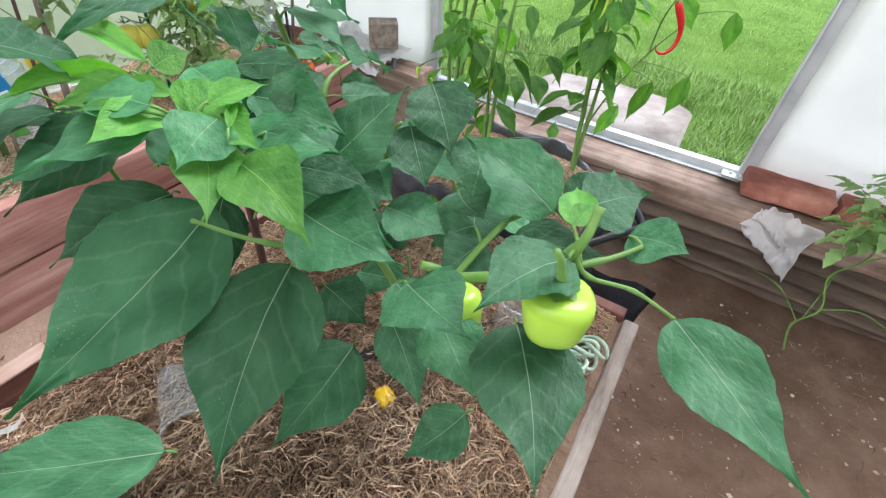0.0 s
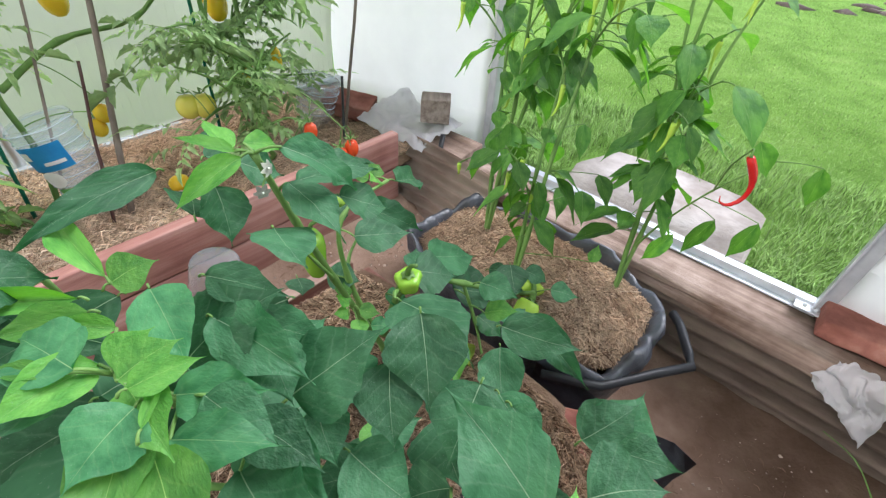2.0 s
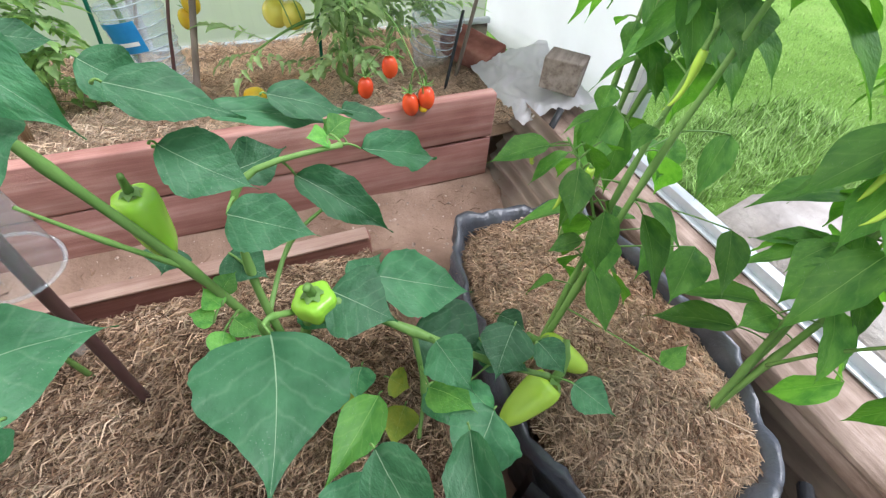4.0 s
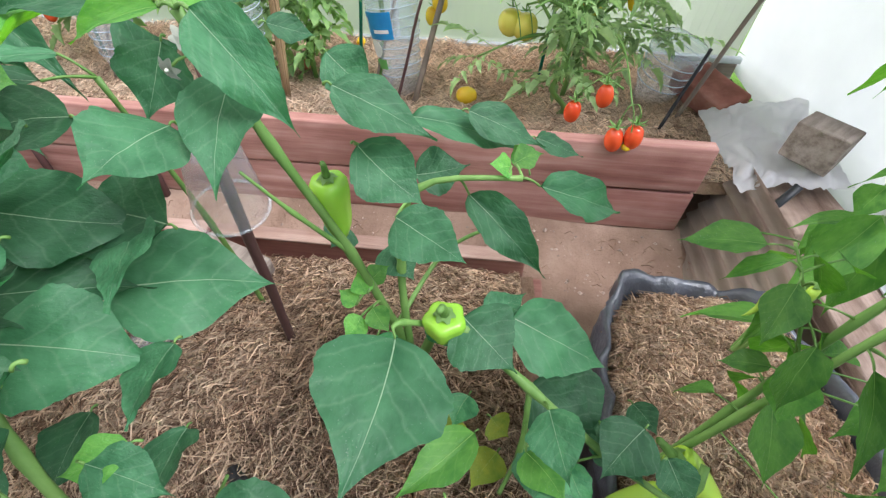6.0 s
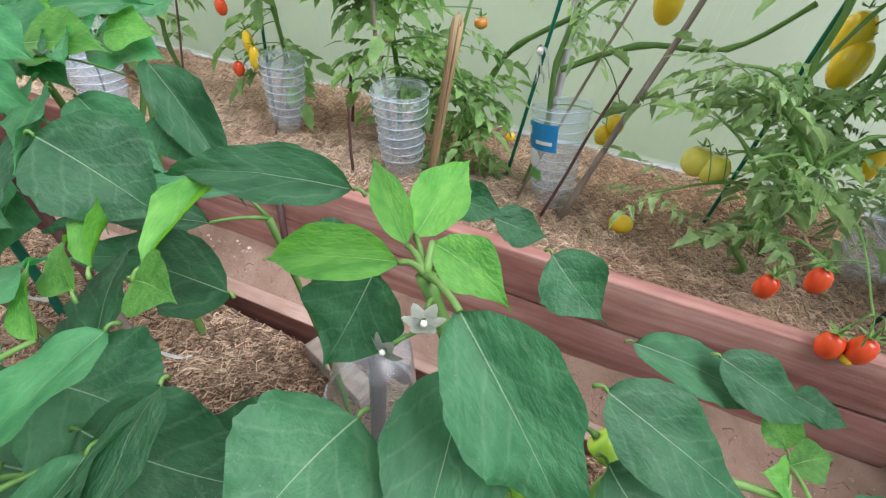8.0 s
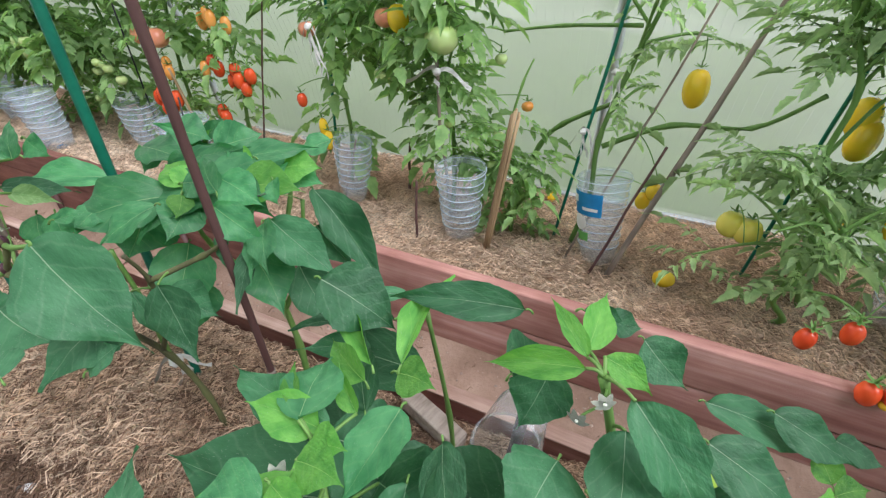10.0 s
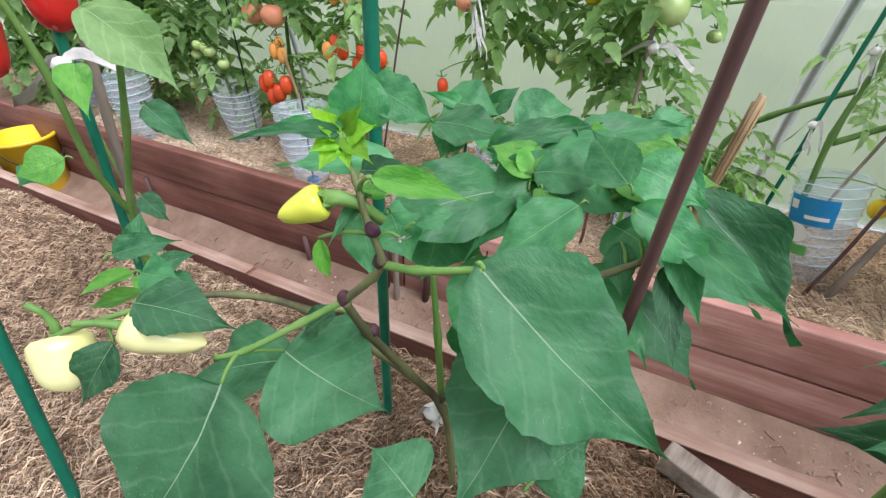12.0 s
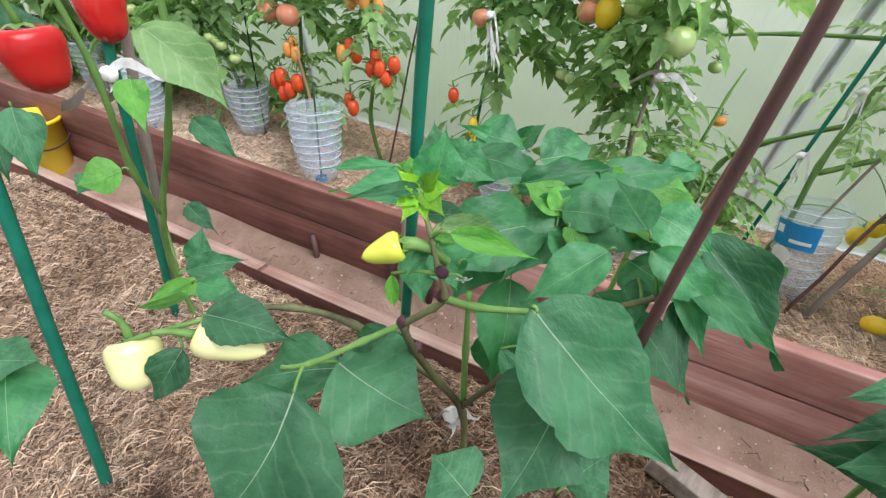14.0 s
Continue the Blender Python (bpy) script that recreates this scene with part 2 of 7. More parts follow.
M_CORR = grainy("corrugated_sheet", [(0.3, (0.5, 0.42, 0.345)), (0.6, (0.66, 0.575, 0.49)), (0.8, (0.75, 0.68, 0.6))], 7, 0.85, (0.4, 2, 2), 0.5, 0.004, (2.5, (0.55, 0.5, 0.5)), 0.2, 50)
# Darker ramp than the end sheet's, for the wall under the door.
M_CORR_DARK = grainy("dark_corrugated_sheet", [(0.3, (0.2, 0.155, 0.12)), (0.6, (0.33, 0.265, 0.215)), (0.8, (0.43, 0.36, 0.3))], 7, 0.85, (0.4, 2, 2), 0.5, 0.004, (2.5, (0.55, 0.5, 0.5)), 0.2, 50)
M_METAL = grainy("galvanised_steel", [(0.3, (0.46, 0.5, 0.53)), (0.7, (0.66, 0.7, 0.73))], 12, 0.36, None, 0.1, 0.002, None, 0.5, None, 0.4)
M_BRICK = grainy("red_brick", [(0.3, (0.2, 0.08, 0.06)), (0.55, (0.34, 0.15, 0.115)), (0.8, (0.46, 0.27, 0.22))], 10, 0.9, None, 0.7, 0.006, (4, (0.6, 0.5, 0.5)), 0.15, 50)
M_BROWN = grainy("brown_stake_paint", [(0.3, (0.055, 0.026, 0.025)), (0.7, (0.115, 0.06, 0.055))], 20, 0.55, (1, 1, 0.2), 0.4, 0.003)
M_GREENSTK = grainy("green_plastic_stake", [(0.3, (0.005, 0.11, 0.07)), (0.7, (0.012, 0.17, 0.105))], 20, 0.35, None, 0.15, 0.002)
M_CANE = grainy("dry_cane", [(0.3, (0.22, 0.14, 0.075)), (0.7, (0.42, 0.3, 0.17))], 20, 0.7, (1, 1, 0.1), 0.4, 0.003)
M_GREYSTK = grainy("grey_weathered_stick", [(0.3, (0.14, 0.11, 0.09)), (0.7, (0.3, 0.25, 0.21))], 25, 0.8, (1, 1, 0.1), 0.5, 0.003)
M_BLACKFILM = grainy("black_film", [(0.3, (0.022, 0.024, 0.03)), (0.7, (0.085, 0.095, 0.115))], 9, 0.33, None, 0.7, 0.01, None, 0.6, 16)
M_HOSE = grainy("black_hose", [(0.3, (0.012, 0.013, 0.015)), (0.7, (0.03, 0.032, 0.036))], 12, 0.45, None, 0.2, 0.003)
M_TIE = grainy("white_cloth_tie", [(0.3, (0.62, 0.6, 0.58)), (0.7, (0.82, 0.81, 0.8))], 60, 0.9, None, 0.5, 0.003)
M_FLEECE = film_mat("white_fleece", (0.9, 0.9, 0.92), 0.5, 0.5, 0.8, 0.12)
M_FILM = film_mat("white_film", (0.97, 0.965, 0.97), 0.82, 0.18, 0.5, 0.0)
M_POLY = film_mat("polycarbonate", (0.675, 0.69, 0.66), 0.66, 0.3, 0.3, 0.33)
M_BOTTLE = clear_mat("clear_bottle_plastic", (0.95, 0.975, 1.0), 0.06, 0.22, 0.1)
# Whitened plastic: bright glints along the ribs are put into the colour.
M_RIB = clear_mat("rib_plastic_with_glint", (0.98, 0.99, 1.0), 0.15, 0.6, 0.2)
M_CUP = clear_mat("cloudy_cup_plastic", (0.94, 0.94, 0.93), 0.04, 0.12, 0.15)
M_BLUE = grainy("blue_label", [(0.3, (0.01, 0.16, 0.42)), (0.7, (0.03, 0.3, 0.62))], 8, 0.35, None, 0.1, 0.001)
M_WHITE = grainy("white_print", [(0.3, (0.7, 0.7, 0.7)), (0.7, (0.85, 0.85, 0.85))], 9, 0.5, None, 0.1, 0.001)
M_PRINTGREEN = grainy("green_print", [(0.3, (0.12, 0.42, 0.1)), (0.7, (0.2, 0.55, 0.16))], 9, 0.5, None, 0.1, 0.001)
M_PETAL = grainy("white_petal", [(0.3, (0.7, 0.72, 0.62)), (0.7, (0.85, 0.86, 0.78))], 30, 0.6, None, 0.2, 0.001)
M_TWINE = grainy("pale_green_twine", [(0.3, (0.2, 0.31, 0.23)), (0.7, (0.46, 0.56, 0.46))], 40, 0.8, None, 0.4, 0.002)
M_PEBBLE = grainy("path_pebble", [(0.3, (0.2, 0.14, 0.11)), (0.55, (0.36, 0.28, 0.23)), (0.8, (0.62, 0.55, 0.5))], 5, 0.9, None, 0.3, 0.002)
M_STONE = grainy("pale_paving_stone", [(0.3, (0.36, 0.32, 0.29)), (0.55, (0.5, 0.46, 0.43)), (0.8, (0.6, 0.57, 0.54))], 6, 0.9, None, 0.7, 0.01, (3, (0.7, 0.67, 0.65)), 0.2, 40)
M_GROUND = grainy("lawn_ground", [(0.3, (0.15, 0.3, 0.055)), (0.55, (0.22, 0.41, 0.085)), (0.75, (0.3, 0.48, 0.13))], 3.5, 0.95, None, 1.0, 0.04, (0.6, (0.7, 0.75, 0.6)), 0.1, 60)
M_GRASS = grainy("grass_blade", [(0.3, (0.2, 0.36, 0.085)), (0.7, (0.33, 0.52, 0.16))], 3, 0.7, None, 0.1, 0.002)
M_DARKSOIL = grainy("bare_dark_ground", [(0.3, (0.07, 0.055, 0.05)), (0.7, (0.16, 0.13, 0.12))], 5, 0.95, None, 0.8, 0.03)
M_PGREEN = fruit_mat("light_green_pepper", (0.3, 0.5, 0.04), (0.42, 0.62, 0.1), 0.22)
M_PDEEP = fruit_mat("green_pepper", (0.19, 0.42, 0.03), (0.3, 0.55, 0.06), 0.25)
M_PIVORY = fruit_mat("ivory_pepper", (0.68, 0.66, 0.26), (0.76, 0.72, 0.4), 0.25)
M_PLIME = fruit_mat("yellow_green_pepper", (0.52, 0.6, 0.02), (0.66, 0.66, 0.1), 0.25)
M_PYELLOW = fruit_mat("yellow_pepper", (0.75, 0.5, 0.02), (0.8, 0.6, 0.05), 0.25)
M_PRED = fruit_mat("red_pepper", (0.42, 0.008, 0.01), (0.55, 0.025, 0.02), 0.18)
M_TRED = fruit_mat("red_tomato", (0.62, 0.045, 0.015), (0.72, 0.1, 0.025), 0.2)
M_TORANGE = fruit_mat("orange_tomato", (0.75, 0.26, 0.03), (0.75, 0.36, 0.1), 0.25)
M_TPINK = fruit_mat("pink_tomato", (0.68, 0.22, 0.13), (0.72, 0.34, 0.2), 0.28)
M_TYELLOW = fruit_mat("yellow_tomato", (0.8, 0.45, 0.01), (0.8, 0.6, 0.04), 0.2)
M_TGREEN = fruit_mat("green_tomato", (0.36, 0.5, 0.16), (0.5, 0.6, 0.28), 0.25)
M_TPALE = fruit_mat("pale_yellow_green_tomato", (0.66, 0.6, 0.06), (0.78, 0.68, 0.16), 0.25)


# ---- mesh helpers ----
def mesh_of(bm, name, m, smooth=True):
    me = bpy.data.meshes.new(name)
    bm.normal_update()
    bm.to_mesh(me)
    bm.free()
    me.materials.append(m)
    if smooth:
        me.polygons.foreach_set("use_smooth", [True] * len(me.polygons))
    return me


def part(name, bm, m, parent=None, label="", smooth=True):
    ob = new(name, mesh_of(bm, name, m, smooth))
    if parent:
        ob.parent = parent
    if label:
        ob["label"] = label
    return ob


def piece(name, me, m, parent):
    """One more object on a shared mesh, under its thing."""
    ob = new(name, me)
    ob.parent = parent
    ob.matrix_basis = parent.matrix_basis.inverted() @ m if parent.matrix_basis != Matrix() else m
    return ob


def thing(name, label, category, group="", kind="", place=(0, 0, 0)):
    ob = new(name)
    ob.empty_display_size = 0.05
    return tagged(ob, label, category, group, kind)


def box(bm, c, s, rot=None, bev=0.004, wob=0.0):
    """A box with rounded edges, centre c and full sizes s."""
    g = bmesh.ops.create_cube(bm, size=1.0)
    vs = g["verts"]
    m = Matrix.Translation(c) @ (rot.to_4x4() if rot else Matrix()) @ Matrix.Diagonal((*s, 1))
    bmesh.ops.transform(bm, matrix=m, verts=vs)
    if bev:
        es = list({e for v in vs for e in v.link_edges})
        bmesh.ops.bevel(bm, geom=es, offset=bev, segments=2, affect="EDGES", profile=0.6)
    return bm


def long_board(c, s, cuts=14, bev=0.005, wob=0.003, seed=0):
    """A sawn board along y with slightly uneven faces and edges."""
    bm = bmesh.new()
    box(bm, c, s, None, bev)
    y0, y1 = c[1] - s[1] / 2, c[1] + s[1] / 2
    for i in range(1, cuts):
        y = y0 + (y1 - y0) * i / cuts
        bmesh.ops.bisect_plane(bm, geom=bm.verts[:] + bm.edges[:] + bm.faces[:], plane_co=(0, y, 0), plane_no=(0, 1, 0))
    for v in bm.verts:
        d = noise.noise_vector(Vector((v.co.x * 8 + seed, v.co.y * 2.3, v.co.z * 8)))
        v.co.x += d.x * wob
        v.co.z += d.z * wob
    return bm


def tube(bm, pts, radii, sides=8, cap=True):
    """A tube through pts with a radius for each, following a smooth line."""
    pts = [Vector(p) for p in pts]
    rings = []
    ref = Vector((0.3, 0.9, 0.31)).normalized()
    for i, p in enumerate(pts):
        d = (pts[min(i + 1, len(pts) - 1)] - pts[max(i - 1, 0)]).normalized()
        a = d.cross(ref)
        if a.length < 0.1:
            a = d.cross(Vector((1, 0, 0)))
        a.normalize()
        b = d.cross(a)
        r = radii[i] if isinstance(radii, (list, tuple)) else radii
        rings.append([bm.verts.new(p + a * (r * math.cos(2 * math.pi * k / sides)) + b * (r * math.sin(2 * math.pi * k / sides))) for k in range(sides)])
    for q, w in zip(rings, rings[1:]):
        for k in range(sides):
            bm.faces.new((q[k], q[(k + 1) % sides], w[(k + 1) % sides], w[k]))
    if cap:
        bm.faces.new(rings[0][::-1])
        bm.faces.new(rings[-1])
    return bm


def curve_pts(a, b, sag=0.0, n=8, wob=0.0, seed=0.0, side=(0, 0, 1)):
    """Points from a to b along a bow; sag is measured along side."""
    a, b, side = Vector(a), Vector(b), Vector(side)
    out = []
    for i in range(n + 1):
        t = i / n
        p = a.lerp(b, t) + side * (sag * 4 * t * (1 - t))
        if wob:
            d = noise.noise_vector(Vector((t * 3 + seed, seed * 1.7, seed)))
            p += d * wob * math.sin(math.pi * t)
        out.append(p)
    return out


def lathe(profile, sides=24, wave=0.0, lobes=0):
    """A turned body from (radius, height) pairs; lobes dent it lengthwise."""
    bm = bmesh.new()
    rings = []
    for r, z in profile:
        ring = []
        for k in range(sides):
            a = 2 * math.pi * k / sides
            rr = r * (1 + wave * math.cos(lobes * a)) if lobes else r
            ring.append(bm.verts.new((rr * math.cos(a), rr * math.sin(a), z)))
        rings.append(ring)
    for q, w in zip(rings, rings[1:]):
        for k in range(sides):
            bm.faces.new((q[k], q[(k + 1) % sides], w[(k + 1) % sides], w[k]))
    if profile[0][0] < 0.001:
        bmesh.ops.remove_doubles(bm, verts=rings[0], dist=0.002)
    if profile[-1][0] < 0.001:
        bmesh.ops.remove_doubles(bm, verts=rings[-1], dist=0.002)
    return bm


def leaf_mesh(name, m, droop=0.3, fold=0.15, twist=0.0, wavy=0.02, wide=0.42, seed=0, nl=14, nw=6, tooth=0.02):
    """A pointed oval leaf of length 1 along x and width 1 along y, bent down towards its tip, folded along its midrib."""
    bm = bmesh.new()
    uvl = bm.loops.layers.uv.new("UVMap")
    grid = []
    rnd = random.Random(seed)
    bow = rnd.uniform(-0.09, 0.09)
    for i in range(nl + 1):
        u = i / nl
        w = 0.5 * (math.sin(math.pi * min(1, u ** 0.70)) ** (0.78 + 1.1 * u)) * (1 - 0.15 * u) / 0.44
        w = max(w * 0.5, 0.006)
        ang = droop * u * u
        row = []
        for j in range(-nw // 2, nw // 2 + 1):
            s = 2 * j / nw
            lobe = 0.10 * noise.noise(Vector((u * 4.5, 3.0 if j > 0 else 9.0, seed * 1.7))) + 0.045 * noise.noise(Vector((u * 13, 5.0 if j > 0 else 1.0, seed * 2.3)))
            ed = 1 + lobe * abs(s) + (rnd.uniform(-1, 1) * tooth * 2 if abs(j) == nw // 2 else 0)
            y = s * w * ed
            zz = droop * 0.9 * u * (1 - u) + abs(s) * w * fold + 0.03 * noise.noise(Vector((u * 6, s * 2.6, seed * 3.7))) * min(1, 6 * u * (1 - u)) + wavy * math.sin(u * 9 + seed + (2 if j > 0 else 0)) * abs(s) ** 1.5
            zz += 0.5 * wavy * math.sin(u * 21 + seed * 2 + (1.3 if j > 0 else 0)) * abs(s) ** 2.5 * min(1, 6 * u * (1 - u))
            zz += 0.011 * (1 - abs(2 * ((5.5 * (u - 0.3 * abs(s)) + 0.5) % 1) - 1)) * min(1, 5 * abs(s)) * (1 - 0.5 * abs(s)) * min(1, 6 * u * (1 - u))
            x = u
            yy = y * math.cos(twist * u) + bow * 4 * u * (1 - u)
            zz += y * math.sin(twist * u)
            row.append((bm.verts.new((x, yy, zz)), (u, 0.5 + s * 0.5 * max(w * 2, 0.05))))
        grid.append(row)
    for i in range(nl):
        for j in range(nw):
            q = (grid[i][j], grid[i + 1][j], grid[i + 1][j + 1], grid[i][j + 1])
            f = bm.faces.new([v for v, _ in q])
            for lp, (_, uv) in zip(f.loops, q):
                lp[uvl].uv = uv
    return mesh_of(bm, name, m)


LEAF = [leaf_mesh("leaf", M_LEAF, 0.2 + 0.17 * (i % 4), 0.05 + 0.13 * (i % 3), 0.35 * (i % 3 - 1), 0.045 + 0.02 * (i % 3), seed=i, nl=34, nw=10, tooth=0.012) for i in range(14)]
MID = [leaf_mesh("leaf", M_MID, 0.25 + 0.16 * (i % 4), 0.1 + 0.09 * (i % 3), 0.25 * (i % 3 - 1), 0.05 + 0.03 * (i % 2), seed=80 + i, nl=30, nw=10, tooth=0.014) for i in range(8)]
YOUNG = [leaf_mesh("young_leaf", M_YOUNG, 0.2 + 0.2 * (i % 3), 0.3 + 0.1 * (i % 2), 0.2 * (i % 3 - 1), 0.03, seed=20 + i) for i in range(5)]
CHILI = [leaf_mesh("leaf", M_CHILI, 0.3 + 0.2 * (i % 3), 0.25, 0.3 * (i % 3 - 1), 0.02, seed=40 + i, nl=10, nw=4) for i in range(6)]
TIP = [leaf_mesh("young_leaf", M_TIP, 0.3, 0.35, 0.3 * (i - 1), 0.05, seed=90 + i) for i in range(3)]
PALE = [leaf_mesh("leaf", M_PALELEAF, 0.35, 0.3, 0.25, 0.05, seed=70, nl=28, nw=8)]
OLD = [leaf_mesh("yellowing_leaf", M_OLDLEAF, 0.3, 0.2, 0.2, 0.03, seed=60 + i) for i in range(2)]


def leaf_at(base, tip, width, up=(0, 0, 1), lift=0.0):
    """The matrix that lays a unit leaf from base to tip."""
    base, tip, up = Vector(base), Vector(tip), Vector(up)
    x = tip - base
    ln = x.length
    x.normalize()
    y = up.cross(x)
    if y.length < 0.05:
        y = Vector((0.3, 1, 0)).cross(x)
    y.normalize()
    z = x.cross(y)
    m = Matrix((x, y, z)).transposed().to_4x4()
    return Matrix.Translation(base) @ m @ Matrix.Diagonal((ln, width, ln * 0.55, 1))


RND = random.Random(7)


def leaf(plant, base, tip, width, up=(0, 0, 1), set_=None, stalk=None, thick=0.0022):
    """One leaf with its stalk as a part of its plant."""
    pool = set_ or LEAF
    ob = piece("leaf", RND.choice(pool), leaf_at(base, tip, width, up), plant)
    if stalk:
        bm = bmesh.new()
        tube(bm, curve_pts(stalk, base, 0.003, 5), [thick * 1.3] * 2 + [thick] * 4, 6)
        part("leaf_stalk", bm, M_STEM, plant)
    return ob


# ---- ground outside and the greenhouse's shell ----
X0, X1, Y0, Y1 = -1.98, 1.24, -4.3, 1.97
XC = (X0 + X1) / 2


def ground_sheet():
    bm = bmesh.new()
    xs = [-300, -40, -8, X0, X1, 8, 40, 300]
    ys = [-300, -40, Y0, Y1 + 0.03, 3.0, 5.0, 9.0, 40, 300]
    vs = [[bm.verts.new((x, y, 0.255)) for y in ys] for x in xs]
    for i in range(len(xs) - 1):
        for j in range(len(ys) - 1):
            if i == 3 and j == 2:
                continue
            bm.faces.new((vs[i][j], vs[i + 1][j], vs[i + 1][j + 1], vs[i][j + 1]))
    return tagged(part("ground", bm, M_GROUND), "short green lawn round the greenhouse", "lawn", kind="structure")


ground_sheet()


def relief(x, y, k=3.0, s=0.0):
    return noise.noise(Vector((x * k + s, y * k, s))) + 0.5 * noise.noise(Vector((x * k * 3, y * k * 3 + s, 1.3)))


def soil_sheet(name, x0, x1, y0, y1, height, m, step=0.035):
    bm = bmesh.new()
    nx, ny = max(2, int((x1 - x0) / step)), max(2, int((y1 - y0) / step))
    vs = []
    for i in range(nx + 1):
        x = x0 + (x1 - x0) * i / nx
        vs.append([bm.verts.new((x, y0 + (y1 - y0) * j / ny, height(x, y0 + (y1 - y0) * j / ny))) for j in range(ny + 1)])
    for i in range(nx):
        for j in range(ny):
            bm.faces.new((vs[i][j], vs[i + 1][j], vs[i + 1][j + 1], vs[i][j + 1]))
    return part(name, bm, m)


def floor_h(x, y):
    k = min(1, max(0, (x + 0.75) / 0.75))
    z = 0.2 * (1 - k * k * (3 - 2 * k))
    if x < -0.95:
        z += 0.05 * min(1, (-0.95 - x) / 0.12)
    return z + 0.012 * relief(x, y, 4)


def side_soil_h(x, y):
    back = min(1, max(0, (-1.1 - x) / 0.75))
    return 0.375 - 0.03 * back + 0.03 * relief(x, y, 2.6, 4)


def mid_soil_h(x, y):
    u = (x + 0.365) / 0.445
    return 0.31 + 0.07 * max(0, 1 - u * u) + 0.022 * relief(x, y, 3, 9)


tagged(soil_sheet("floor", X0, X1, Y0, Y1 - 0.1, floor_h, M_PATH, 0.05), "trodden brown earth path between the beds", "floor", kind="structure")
tagged(soil_sheet("soil_side_bed", X0 + 0.01, -1.08, Y0 + 0.02, 1.86, side_soil_h, M_SOIL), "brown bed soil under hay mulch", "soil", kind="structure")
tagged(soil_sheet("soil_middle_bed", -0.80, 0.07, Y0 + 0.02, 1.16, mid_soil_h, M_SOIL), "brown bed soil under hay mulch", "soil", kind="structure")


def straw(name, x0, x1, y0, y1, height, count, m, seed, label, lo=0.015, hi=0.062, keep=None):
    """Loose blades of hay lying on the soil in all directions."""
    rnd = random.Random(seed)
    vs, fs = [], []
    while count > 0:
        x, y = rnd.uniform(x0, x1), rnd.uniform(y0, y1)
        count -= 1
        if keep and not keep(x, y):
            continue
        a, ln, w = rnd.uniform(0, 2 * math.pi), rnd.uniform(lo, hi), rnd.uniform(0.00016, 0.0005)
        dx, dy = math.cos(a), math.sin(a)
        bend, rise = rnd.uniform(-1.0, 1.0), rnd.uniform(0, 1) ** 2 * 0.026
        b = len(vs)
        for k in (-1, 0, 1):
            px, py = x + dx * ln * 0.5 * k - dy * bend * ln * 0.3 * k * k, y + dy * ln * 0.5 * k + dx * bend * ln * 0.3 * k * k
            px, py = min(x1, max(x0, px)), min(y1, max(y0, py))
            z = height(px, py) + 0.002 + rise * (1 - 0.7 * abs(k)) + rnd.uniform(0, 0.006)
            for s in (-1, 1):
                vs.append((px - dy * w * s, py + dx * w * s, z + 0.0012 * s))
        fs += [(b, b + 2, b + 3, b + 1), (b + 2, b + 4, b + 5, b + 3)]
    me = bpy.data.meshes.new(name)
    me.from_pydata(vs, [], fs)
    me.materials.append(m)
    ob = new(name, me)
    return tagged(ob, label, "mulch", kind="stuff")


def isl(m):
    """Vary a joined mesh's pieces among themselves."""
    n, l = m.node_tree.nodes, m.node_tree.links
    b = n["Principled BSDF"]
    geo = n.new("ShaderNodeNewGeometry")
    hs = n.new("ShaderNodeHueSaturation")
    ma = n.new("ShaderNodeMapRange")
    ma.inputs[3].default_value, ma.inputs[4].default_value = 0.5, 1.4
    src = b.inputs["Base Color"].links[0].from_socket
    l.new(geo.outputs["Random Per Island"], ma.inputs[0])
    l.new(ma.outputs[0], hs.inputs["Value"])
    l.new(src, hs.inputs["Color"])
    l.new(hs.outputs[0], b.inputs["Base Color"])


for m in (M_HAY, M_PALEHAY, M_DARKHAY, M_GRASS, M_PEBBLE):
    isl(m)


